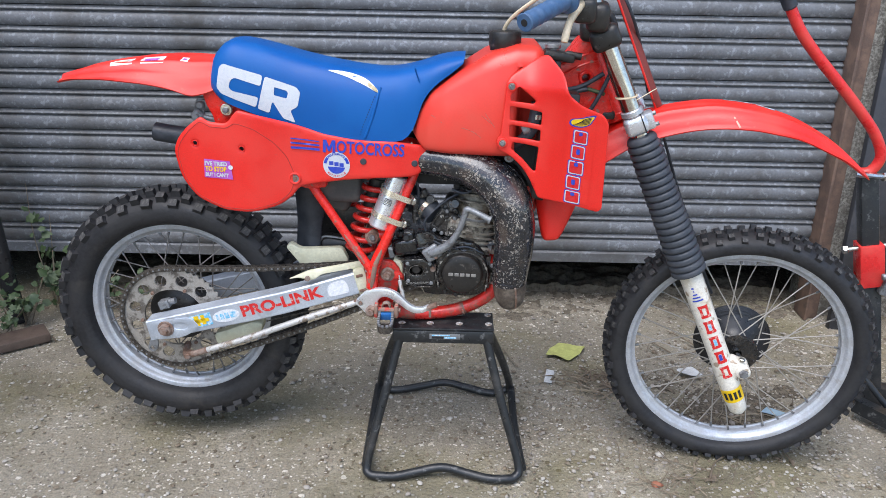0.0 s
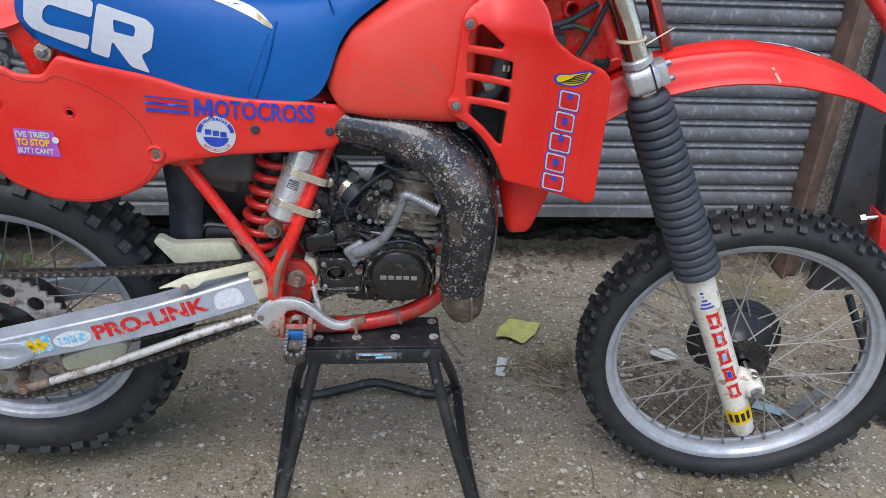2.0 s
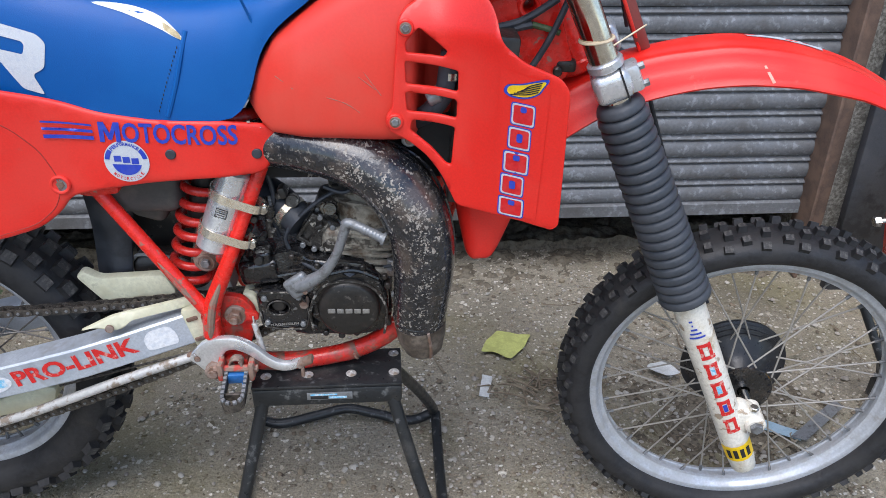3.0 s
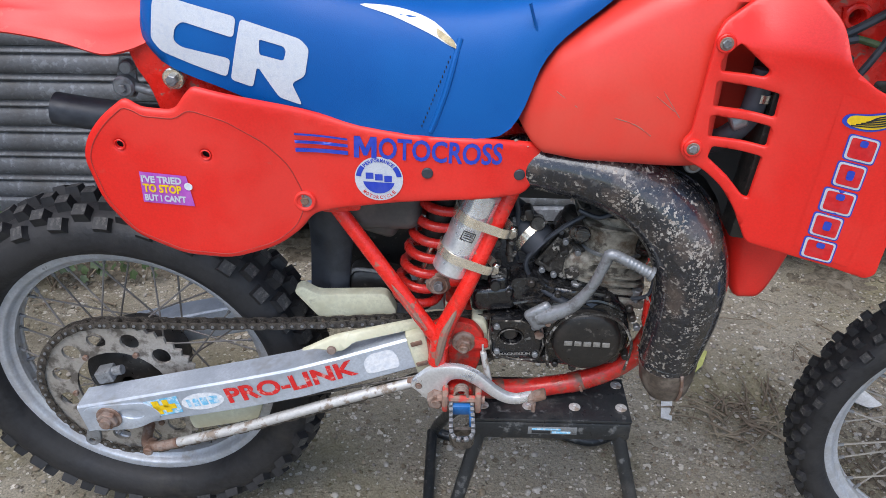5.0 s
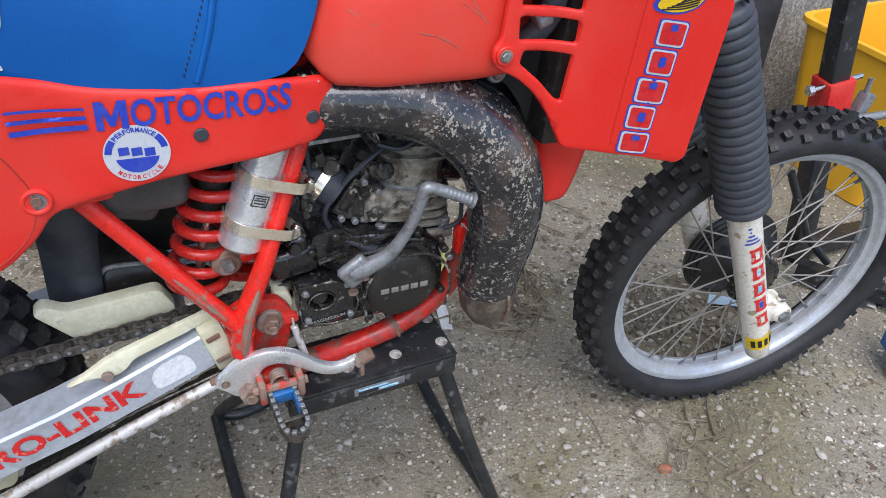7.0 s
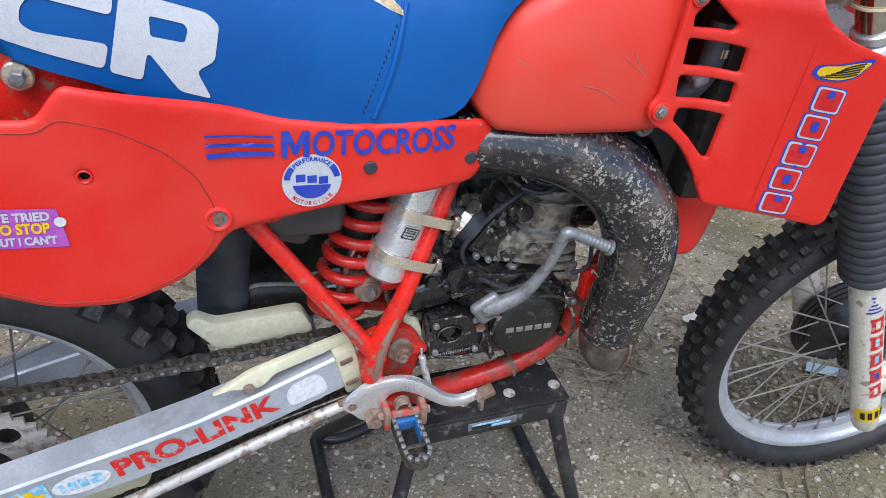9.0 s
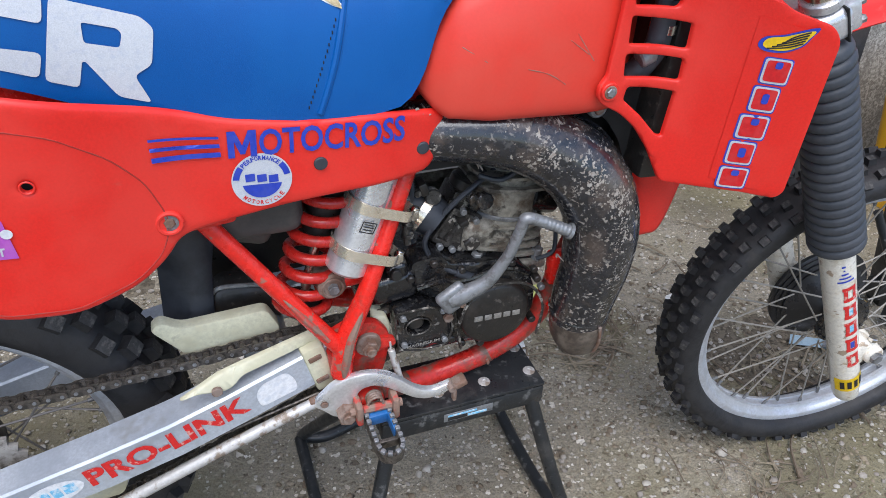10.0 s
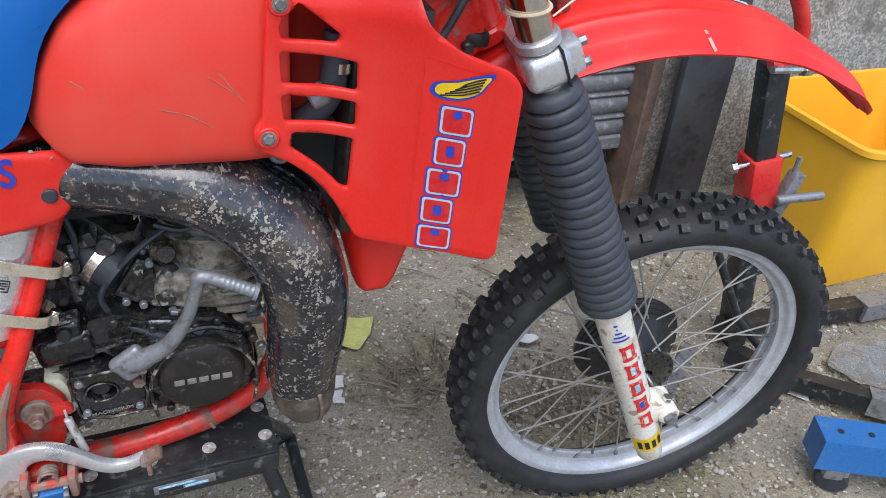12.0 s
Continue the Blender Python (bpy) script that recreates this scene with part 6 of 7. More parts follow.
# Near-black sheets that close off the view through and below the shroud.
part("side_sheet", sheet(fillet([(0.215, 0.868), (0.24, 0.872), (0.30, 0.89), (0.335, 0.80), (0.33, 0.745), (0.306, 0.75), (0.285, 0.80), (0.262, 0.832), (0.225, 0.852)], 0.008), lambda x, z: -0.090, 0.004, (), 0.02, 0.001), DARK, radiator, "near-black sheet behind the shroud")
part("inner_sheet", sheet([Vector(q) for q in ((0.262, 0.86), (0.32, 0.86), (0.32, 1.05), (0.262, 1.05))], lambda x, z: -0.050, 0.004, (), 0.03, 0.0), DARK, radiator)
# Added filler block; its near-black colour stands for the dark gap above the pipe.
part("tank_filler", block((0.31, 0.09, 0.115), pose(0.150, 0.0, 0.822), 0.01), DARK, bike, "near-black block added to darken the gap under the tank")
part("mount_washer", rod((0.243, -0.088, 0.852), (0.243, -0.100, 0.852), 0.0125, 18, 0.002), KICK, radiator, "grey rubber mount washer")
part("mount_bolt", rod((0.243, -0.099, 0.852), (0.243, -0.104, 0.852), 0.0065, 10, 0.001), RUST, radiator)
part("hose_clamp", rod((0.2985, -0.1165, 0.958), (0.2975, -0.117, 0.948), 0.0152, 18), STEEL, radiator)
part("hose_elbow", rod((0.285, -0.125, 0.93), (0.268, -0.125, 0.922), 0.012, 14, 0.002), KICK, radiator)


def panel_y(x, z):
    t = min(1.0, max(0.0, (-0.22 - x) / 0.15))
    return -0.113 - 0.026 * t * t * (3 - 2 * t) + 0.023 * min(1.0, max(0.0, (x + 0.04) / 0.095)) ** 1.3 


PANEL_HOLES = ((-0.482, 0.877), (-0.3745, 0.866))
PANEL = [(-0.534, 0.858), (-0.523, 0.886), (-0.500, 0.913), (-0.465, 0.939), (-0.448, 0.926), (-0.406, 0.923), (-0.391, 0.943), (-0.379, 0.955), (-0.317, 0.938), (-0.250, 0.919), (-0.19, 0.899), (-0.12, 0.887), (-0.02, 0.884), (0.040, 0.874), (0.052, 0.862), (0.036, 0.800), (-0.05, 0.797), (-0.135, 0.791), (-0.215, 0.779), (-0.250, 0.772), (-0.266, 0.750), (-0.297, 0.727), (-0.363, 0.711), (-0.427, 0.716), (-0.489, 0.746), (-0.522, 0.795)]
ph = [[Vector((x + 0.0055 * math.cos(t), z + 0.0055 * math.sin(t))) for t in np.linspace(0, 2 * math.pi, 12, endpoint=False)] for x, z in PANEL_HOLES]
panel_s = sheet(fillet(PANEL, 0.020), panel_y, 0.006, ph, 0.009, 0.005)
panel = part("side_panel", panel_s, RED, bike, "glossy red plastic side number panel with stickers", 50)
panel_tree = sheet(fillet(PANEL, 0.020), panel_y, 0.0, (), 0.012, 0.0).tree()
part("panel_backing", sheet(fillet([(-0.51, 0.86), (-0.46, 0.90), (-0.36, 0.895), (-0.28, 0.85), (-0.28, 0.78), (-0.38, 0.74), (-0.47, 0.76)], 0.03), lambda x, z: panel_y(x, z) + 0.012, 0.004, (), 0.03, 0.002), DARK, panel)
part("crease", tube([on_tree(panel_tree, x, z, 0.0) for x, z in fillet([(-0.262, 0.780), (-0.272, 0.757), (-0.300, 0.735), (-0.363, 0.719), (-0.426, 0.724), (-0.484, 0.752), (-0.514, 0.798), (-0.525, 0.856), (-0.515, 0.880), (-0.495, 0.905), (-0.468, 0.927), (-0.456, 0.923), (-0.446, 0.916), (-0.405, 0.913), (-0.388, 0.926), (-0.345, 0.912), (-0.302, 0.880), (-0.275, 0.846), (-0.262, 0.810), (-0.259, 0.795)], 0.012, 3)], 0.0009, 5, 0), DULLRED, panel, "darker red moulded crease")
for x, z in ((-0.259, 0.793), (-0.097, 0.837), (0.022, 0.832)):
    p = on_tree(panel_tree, x, z)
    part("panel_boss" if x < -0.2 else "panel_plug", tube([p + Vector((0.0122 * math.cos(t), -0.001, 0.0122 * math.sin(t))) for t in np.linspace(0, 2 * math.pi, 25)], 0.0028, 8, 0) if x < -0.2 else rod(p + Vector((0, 0.002, 0)), p + Vector((0, -0.003, 0)), 0.0075, 18, 0.001), RED if x < -0.2 else RUBBER, panel)
panel_bolt = part("panel_bolt", rod(on_tree(panel_tree, -0.259, 0.793, -0.002), on_tree(panel_tree, -0.259, 0.793, 0.0025), 0.0062, 6, 0.001), RUST, panel)
part("washer", rod(on_tree(panel_tree, -0.259, 0.793, -0.002), on_tree(panel_tree, -0.259, 0.793, 0.0008), 0.0105, 20, 0.0004), KICK, panel_bolt, "dull steel washer")
for x, z in PANEL_HOLES:
    p = on_tree(panel_tree, x, z)
    part("hole_rim", tube([p + Vector((0.0064 * math.cos(t), -0.0002, 0.0064 * math.sin(t))) for t in np.linspace(0, 2 * math.pi, 18)], 0.0010, 6, 0), RED, panel)
MOTO = Matrix.Translation((-0.191, 0, 0.857)) @ pose(0, 0, 0, 0, 2.4, 0)
M_OUT = [(0, 0), (0, 1), (0.27, 1), (0.5, 0.45), (0.73, 1), (1, 1), (1, 0), (0.77, 0), (0.77, 0.60), (0.58, 0.12), (0.42, 0.12), (0.23, 0.60), (0.23, 0)]
first = draped([Vector(((MOTO @ Vector((0.029 * u, 0, 0.030 * v))).x, (MOTO @ Vector((0.029 * u, 0, 0.030 * v))).z)) for u, v in M_OUT], panel_tree, 0.0018, 0.01)
part("lettering", first + onto(fitted_words("OTOCROSS", 0.158, 0.030, MOTO @ Matrix.Translation((0.0315, 0, 0)), 0.022), panel_tree, 0.0018), BLUEINK, panel, "blue printed word MOTOCROSS")
for k, (x0, x1, z0) in enumerate(((-0.264, -0.198, 0.8885), (-0.264, -0.198, 0.8775), (-0.264, -0.198, 0.8655))):
    part("stripe", draped([Vector(q) for q in ((x0, z0), (x1, z0 - 0.008 + 0.0015 * k), (x1, z0 + 0.0028 + 0.0014 * k - 0.008 + 0.0015 * k), (x0, z0 + 0.0028 + 0.0014 * k))], panel_tree, 0.0030, 0.008), BLUEINK, panel)
RND = (-0.160, 0.827)


def ring_patch(r0, r1, a0, a1, tree, lift, n=24, c=RND):
    v, f = [], []
    for i in range(n + 1):
        a_ = radians(a0 + (a1 - a0) * i / n)
        for r_ in (r0, r1):
            v.append(on_tree(tree, c[0] + r_ * math.cos(a_), c[1] + r_ * math.sin(a_), lift))
    return Shape(v, [(2 * i, 2 * i + 1, 2 * i + 3, 2 * i + 2) for i in range(n)])


rs = part("round_sticker", ring_patch(0.0001, 0.0315, 0, 360, panel_tree, 0.0014, 40), WHITE, panel, "round white and blue sticker")
part("print", ring_patch(0.0235, 0.030, 140, 172, panel_tree, 0.002), BLUEINK, rs)
part("print", ring_patch(0.0235, 0.030, 8, 40, panel_tree, 0.002), BLUEINK, rs)
part("print", draped([Vector((RND[0] + 0.021 * math.cos(t), RND[1] + 0.021 * math.sin(t))) for t in np.radians(np.linspace(190, 345, 14))], panel_tree, 0.002, 0.02), BLUEINK, rs)
part("print", Shape(*(lambda s: (s.v, s.f))(bars([(-0.017, 0.000, 0.010, 0.009), (-0.005, -0.002, 0.010, 0.009), (0.007, -0.004, 0.010, 0.009)], Matrix.Translation((RND[0], 0, RND[1])), panel_tree, 0.002))), BLUEINK, rs)
ring_words = Shape()
for k, c in enumerate("PERFORMANCE"):
    a_ = radians(133 - 86 * k / 10)
    ring_words = ring_words + onto(fitted_words(c, 0.0036, 0.0052, Matrix.Translation((RND[0] + 0.0240 * math.cos(a_), 0, RND[1] + 0.0240 * math.sin(a_))) @ pose(0, 0, 0, 0, 90 - math.degrees(a_), 0) @ Matrix.Translation((-0.0018, 0, 0)), 0.03), panel_tree, 0.002)
part("lettering", ring_words, BLUEINK, rs, "blue printed word PERFORMANCE")
ring_words = Shape()
for k, c in enumerate("MOTORCYCLE"):
    a_ = radians(224 + 92 * k / 9)
    ring_words = ring_words + onto(fitted_words(c, 0.0036, 0.0050, Matrix.Translation((RND[0] + 0.0292 * math.cos(a_), 0, RND[1] + 0.0292 * math.sin(a_))) @ pose(0, 0, 0, 0, 270 - math.degrees(a_), 0) @ Matrix.Translation((-0.0018, 0, 0)), 0.03), panel_tree, 0.002)
part("lettering", ring_words, REDINK, rs, "red printed word MOTORCYCLE")
SQ = pose(-0.466, 0, 0.797)
sq = part("square_sticker", patch([(0.0, 0.0), (0.067, -0.0045), (0.062, 0.039), (0.002, 0.044)], SQ, panel_tree, 0.0014), PURPLE, panel, "purple sticker with white and yellow words")
for text, z, h, w_, mt in (("I'VE TRIED", 0.029, 0.0105, 0.052, WHITE), ("TO STOP", 0.0150, 0.0125, 0.050, YELLOW), ("BUT I CAN'T", 0.0025, 0.0100, 0.054, WHITE)):
    part("lettering", onto(fitted_words(text, w_, h, SQ @ pose(0.003, 0, z, 0, 2.5, 0), 0.045), panel_tree, 0.0022), mt, sq, "printed words " + text.lower())
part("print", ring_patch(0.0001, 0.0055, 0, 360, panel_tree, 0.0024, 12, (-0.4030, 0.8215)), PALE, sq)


def fender(stations, drop_power=2.4, thick=0.003, n=33):
    """Stations of x, z at the crown, half width, drop at the edge, y of the centre."""
    st = [np.array(s) for s in stations]
    xs = np.linspace(0, len(st) - 1, 44)
    rows = np.array([[np.interp(t, range(len(st)), [s[k] for s in st]) for k in range(5)] for t in xs])
    for _ in range(2):
        rows[1:-1] = (rows[:-2] + 2 * rows[1:-1] + rows[2:]) / 4
    rings = []
    for x, z, w_, d, yc in rows:
        top, bot = [], []
        for j in range(n):
            u = -1 + 2 * j / (n - 1)
            k_ = min(1.0, w_ / 0.06)
            q = d * abs(u) ** drop_power - k_ * 0.008 * math.exp(-((abs(u) - 0.55) / 0.09) ** 2) - k_ * 0.004 * math.exp(-((abs(u) - 0.80) / 0.05) ** 2) - k_ * 0.007 * math.exp(-((abs(u) - 1.0) / 0.06) ** 2)
            q += 0.0025 * noise.noise((x * 16, u * 3.0, 7)) * abs(u)
            top.append(Vector((x, yc + w_ * u, z - q)))
            bot.append(Vector((x, yc + w_ * u * 0.97, z - q - thick)))
        rings.append(top + bot[::-1])
    return loft(rings)


rf = fender([(-0.818, 1.008, 0.075, 0.014, 0.0), (-0.775, 1.024, 0.085, 0.022, 0.0), (-0.70, 1.044, 0.095, 0.040, 0.0), (-0.62, 1.056, 0.098, 0.058, 0.0), (-0.55, 1.062, 0.100, 0.074, 0.0), (-0.50, 1.062, 0.098, 0.092, 0.0), (-0.46, 1.060, 0.086, 0.082, 0.0), (-0.42, 1.055, 0.070, 0.060, 0.0), (-0.33, 1.02, 0.060, 0.04, 0.0)])
rear_f = part("rear_fender", rf, RED, bike, "scuffed red plastic rear fender", 50)
rf_tree = rf.tree()


def top_patch(x0, x1, y0, y1, tree, lift=0.001, n=4):
    v = [on_top(tree, x0 + (x1 - x0) * i / n, y0 + (y1 - y0) * j / n, lift) for j in range(n + 1) for i in range(n + 1)]
    k = n + 1
    return Shape(v, [(j * k + i, j * k + i + 1, j * k + k + i + 1, j * k + k + i) for j in range(n) for i in range(n)])


part("sticker", top_patch(-0.622, -0.568, -0.060, -0.030, rf_tree), PALE, rear_f, "torn white sticker")
part("sticker", top_patch(-0.694, -0.642, -0.060, -0.03, rf_tree), PALE, rear_f, "pale torn sticker")
part("sticker", top_patch(-0.528, -0.511, -0.055, -0.035, rf_tree), PALE, rear_f, "small white sticker")
part("print", top_patch(-0.612, -0.580, -0.056, -0.040, rf_tree, 0.0016), PURPLE, rear_f)
part("print", top_patch(-0.684, -0.652, -0.055, -0.042, rf_tree, 0.0016), BONE, rear_f)
part("print", top_patch(-0.524, -0.515, -0.051, -0.040, rf_tree, 0.0016), PURPLE, rear_f)
part("fender_stay", sheet(fillet([(-0.482, 1.000), (-0.395, 0.985), (-0.240, 0.935), (-0.240, 0.900), (-0.380, 0.915), (-0.398, 0.886), (-0.446, 0.886), (-0.457, 0.930), (-0.470, 0.955)], 0.006), lambda x, z: -0.075 - 0.012 * max(0.0, min(1.0, (x + 0.40) / 0.05)), 0.012, (), 0.015, 0.002), FRAME, bike)

ff = fender([(0.385, 0.830, 0.070, 0.075, FORK_MID), (0.43, 0.880, 0.072, 0.080, FORK_MID), (0.48, 0.920, 0.070, 0.080, FORK_MID), (0.55, 0.955, 0.062, 0.070, FORK_MID), (0.62, 0.976, 0.058, 0.066, FORK_MID), (0.71, 0.991, 0.060, 0.060, FORK_MID), (0.80, 0.983, 0.065, 0.050, FORK_MID), (0.885, 0.959, 0.069, 0.038, FORK_MID), (0.955, 0.925, 0.070, 0.028, FORK_MID), (1.005, 0.892, 0.067, 0.018, FORK_MID), (1.050, 0.856, 0.052, 0.012, FORK_MID), (1.086, 0.823, 0.012, 0.002, FORK_MID)]).moved(STEER)
front_f = part("front_fender", ff, RED, bike, "red plastic front fender with a crease mark", 50)
ff_tree = ff.tree()
part("sticker", top_patch(0.735, 0.86, -0.045, -0.02, ff_tree), WHITE, front_f, "torn white sticker strip")
part("crease", draped(fillet([(0.7465, 0.958), (0.7495, 0.959), (0.7625, 0.938), (0.7580, 0.9365)], 0.0008), ff_tree, 0.0008, 0.01), CREASE, front_f, "pale stress crease")

# ---- fork and bars ----
def fork_leg(side):
    st = part("stanchion", rod(fork_at(1.27, side), fork_at(0.60, side), 0.0205, 24).moved(STEER), CHROME, bike, "worn chrome fork tube")
    pts, rad, k = [], [], 21
    for i in range(k * 6 + 1):
        z = 0.922 - (0.922 - 0.592) * i / (k * 6)
        pts.append(fork_at(z, side))
        base = interp(i, [0, 8, k * 6], [0.029, 0.0345, 0.0395])
        rad.append(base + (-0.0026, 0.0016, 0.0026, 0.0030, 0.0032, 0.0026)[i % 6])
    part("fork_gaiter", tube(pts, rad, 28, 0).moved(STEER), GAITER, bike, "dark ribbed rubber fork gaiter", 70)
    leg = tube([fork_at(z, side) for z in (0.605, 0.59, 0.40, 0.30, 0.275, 0.235, 0.222)], [0.0265, 0.0268, 0.0255, 0.0258, 0.0258, 0.0240, 0.020], 26, 0)
    lug = Vector((FRONT_AXLE[0], FORK_MID + side * FORK_HALF, FRONT_AXLE[2]))
    leg = leg + rod(lug + Vector((0, side * 0.028, 0)), lug - Vector((0, side * 0.028, 0)), 0.018, 22, 0.004) + block((0.042, 0.040, 0.056), Matrix.Translation((lug + fork_at(0.338, side)) / 2) @ pose(0, 0, 0, 0, 24, 0), 0.010, 3)
    lw = part("fork_slider", leg.moved(STEER), FORKWHITE, bike, "chipped white painted fork leg")
    part("axle_clamp", rod(lug + Vector((0, side * 0.026, 0)), lug + Vector((0, side * 0.036, 0)), 0.0115, 6, 0.002).moved(STEER), KICK, lw)
    part("pinch_bolt", rod(lug + Vector((-0.006, side * 0.012, 0.026)), lug + Vector((-0.006, side * 0.012, 0.034)), 0.008, 6, 0.001).moved(STEER), STEEL, lw)
    part("fork_foot", tube([fork_at(0.238, side), fork_at(0.218, side), fork_at(0.208, side)], [0.0238, 0.0222, 0.013], 22, 0).moved(STEER), FORKWHITE, lw)
    return lw


def leg_print(z0, z1, a0, a1, lift=0.0008):
    """A patch on the near leg between two heights and two angles round it, 0 facing out."""
    v, n, k = [], 4, 6
    for j in range(n + 1):
        z = z0 + (z1 - z0) * j / n
        for i in range(k + 1):
            a_ = radians(a0 + (a1 - a0) * i / k)
            v.append(fork_at(z, -1) + (interp(z, [0.235, 0.275, 0.40, 0.59], [0.0242, 0.0259, 0.0256, 0.0269]) + lift) * (Vector((math.cos(RAKE), 0, math.sin(RAKE))) * math.sin(a_) + Vector((0, -math.cos(a_), 0))))
    return Shape(v, [(j * (k + 1) + i, j * (k + 1) + i + 1, (j + 1) * (k + 1) + i + 1, (j + 1) * (k + 1) + i) for j in range(n) for i in range(k)])


near_leg = fork_leg(-1)
fork_leg(1)
for k in range(5):
    z = 0.515 - 0.041 * k
    mk = part("mark", leg_print(z - 0.032, z - 0.025, -18, 34).moved(STEER) + leg_print(z - 0.007, z, -20, 30).moved(STEER) + leg_print(z - 0.026, z - 0.006, -16, -3).moved(STEER) + leg_print(z - 0.026, z - 0.006, 16, 29).moved(STEER), REDINK, near_leg, "worn red block mark")
    part("mark_centre", leg_print(z - 0.024, z - 0.009, -2, 14, 0.0006).moved(STEER), SKYINK if k in (1, 2) else BLUEINK if k == 3 else FORKWHITE, mk)
part("wing_mark", sum((leg_print(0.528 + 0.008 * k, 0.5315 + 0.008 * k, -34 + 7 * k, 22 - 10 * k).moved(STEER) for k in range(5)), Shape()), BLUEINK, near_leg, "faded blue wing print")
part("band_sticker", leg_print(0.250, 0.285, -70, 75).moved(STEER), YELLOW, near_leg, "yellow and black band sticker")
for k in range(4):
    part("print", leg_print(0.258, 0.278, -48 + 26 * k, -32 + 26 * k, 0.0014).moved(STEER), DARK, near_leg)

clampm = STEER @ Matrix.Translation(fork_at(0.947, -1)) @ Matrix.Rotation(RAKE, 4, Vector((0, -1, 0)))
clamp_s = block((0.054, 0.056, 0.044), clampm, 0.012, 3) + block((0.022, 0.038, 0.040), clampm @ Matrix.Translation((0.030, 0.0, 0.0)), 0.006) + block((0.045, 0.10, 0.034), clampm @ Matrix.Translation((0.0, 0.07, 0.0)), 0.012)
fclampm = STEER @ Matrix.Translation(fork_at(0.947, 1)) @ Matrix.Rotation(RAKE, 4, Vector((0, -1, 0)))
clamp_s = clamp_s + block((0.062, 0.056, 0.050), fclampm, 0.012, 3)
lc = part("lower_clamp", clamp_s, ALLOY, bike, "silver alloy lower fork clamp")
part("clamp_split", block((0.0025, 0.058, 0.046), clampm @ Matrix.Translation((0.016, -0.001, 0)), 0.0005), DARK, lc)
for dz in (-0.013, 0.013):
    part("clamp_bolt", rod(clampm @ Vector((0.038, -0.010, dz)), clampm @ Vector((0.048, -0.010, dz)), 0.0055, 6, 0.001), KICK, lc)
part("clamp_collar", rod(STEER @ fork_at(0.980, -1), STEER @ fork_at(0.968, -1), 0.0255, 22, 0.002), ALLOY, lc)
part("steering_stop", block((0.030, 0.02, 0.018), STEER @ Matrix.Translation((0.476, -0.055, 0.950)), 0.005) + rod(STEER @ Vector((0.464, -0.075, 0.945)), STEER @ Vector((0.464, -0.06, 0.945)), 0.007, 12, 0.002), COVER, lc)
part("fork_tie", tube([(STEER @ fork_at(1.008, -1)) + Vector((0.0225 * math.cos(t), 0.0225 * math.sin(t), 0.004 * math.cos(t))) for t in np.linspace(0, 2 * math.pi, 24)], 0.0022, 6, 0) + tube([STEER @ Vector((0.53, -0.13, 1.005)), STEER @ Vector((0.552, -0.122, 1.018)), STEER @ Vector((0.572, -0.115, 1.030))], 0.0012, 6), BONE, bike, "white cable tie round the fork tube")
up = STEER @ Matrix.Translation(fork_at(1.135, -1)) @ Matrix.Rotation(RAKE, 4, Vector((0, -1, 0)))
uf = STEER @ Matrix.Translation(fork_at(1.135, 1)) @ Matrix.Rotation(RAKE, 4, Vector((0, -1, 0)))
part("upper_clamp", block((0.066, 0.060, 0.050), up, 0.014, 3) + block((0.066, 0.060, 0.050), uf, 0.014, 3) + block((0.06, 0.20, 0.045), STEER @ Matrix.Translation((0.425, FORK_MID, 1.145)), 0.015, 3), COVER, bike, "black upper fork clamp")
bar_near = [(0.43, -0.02, 1.225), (0.428, -0.10, 1.238), (0.395, -0.20, 1.240), (0.36, -0.27, 1.226), (0.290, -0.385, 1.198)]
part("handlebar", tube([STEER @ Vector(p) for p in ([(0.285, 0.36, 1.19), (0.385, 0.17, 1.23)] + bar_near)], 0.011, 12), COVER, bike, "black handlebar")
g0, g1 = STEER @ Vector((0.365, -0.262, 1.228)), STEER @ Vector((0.290, -0.385, 1.198))
ribs, rr_ = [], []
for i in range(29):
    ribs.append(g0.lerp(g1, i / 28))
    rr_.append(0.0165 + (0.0014 if i % 4 < 2 else 0.0))
rr_[0] = rr_[1] = 0.027
grip = part("handlebar_grip", tube(ribs, rr_, 20, 0), GRIP, bike, "faded blue rubber handlebar grip", 60)
gd = (g1 - g0).normalized()
part("grip_end", tube([g1, g1 + gd * 0.002], [0.0185, 0.0165], 20, 0), GRIP, grip)
part("grip_hole", tube([g1 + gd * 0.0015, g1 + gd * 0.003], 0.007, 14, 0), DARK, grip)
part("brake_lever_front", tube([STEER @ Vector(p) for p in ((0.395, -0.20, 1.215), (0.385, -0.235, 1.208), (0.372, -0.26, 1.185), (0.366, -0.275, 1.160), (0.364, -0.28, 1.148))], [0.008, 0.010, 0.0075, 0.008, 0.007], 10), BONE, bike, "bone-coloured front brake lever")
part("lever_mount", block((0.05, 0.05, 0.05), STEER @ pose(0.40, -0.19, 1.20), 0.012, 3) + block((0.05, 0.09, 0.06), STEER @ pose(0.43, -0.12, 1.18), 0.015, 3), COVER, bike, "black lever mount")
part("filler_cap", rod((0.332, -0.06, 1.098), (0.332, -0.06, 1.108), 0.018, 18, 0.002) + rod((0.332, -0.06, 1.07), (0.332, -0.06, 1.10), 0.013, 14), KICK, bike, "grey radiator filler cap")
part("radiator_neck", block((0.07, 0.05, 0.02), pose(0.345, -0.07, 1.083, 0, 8, 0), 0.006) + rod((0.36, -0.08, 1.088), (0.395, -0.085, 1.083), 0.008, 10) + block((0.03, 0.04, 0.05), pose(0.335, -0.07, 1.05), 0.006), COVER, bike)


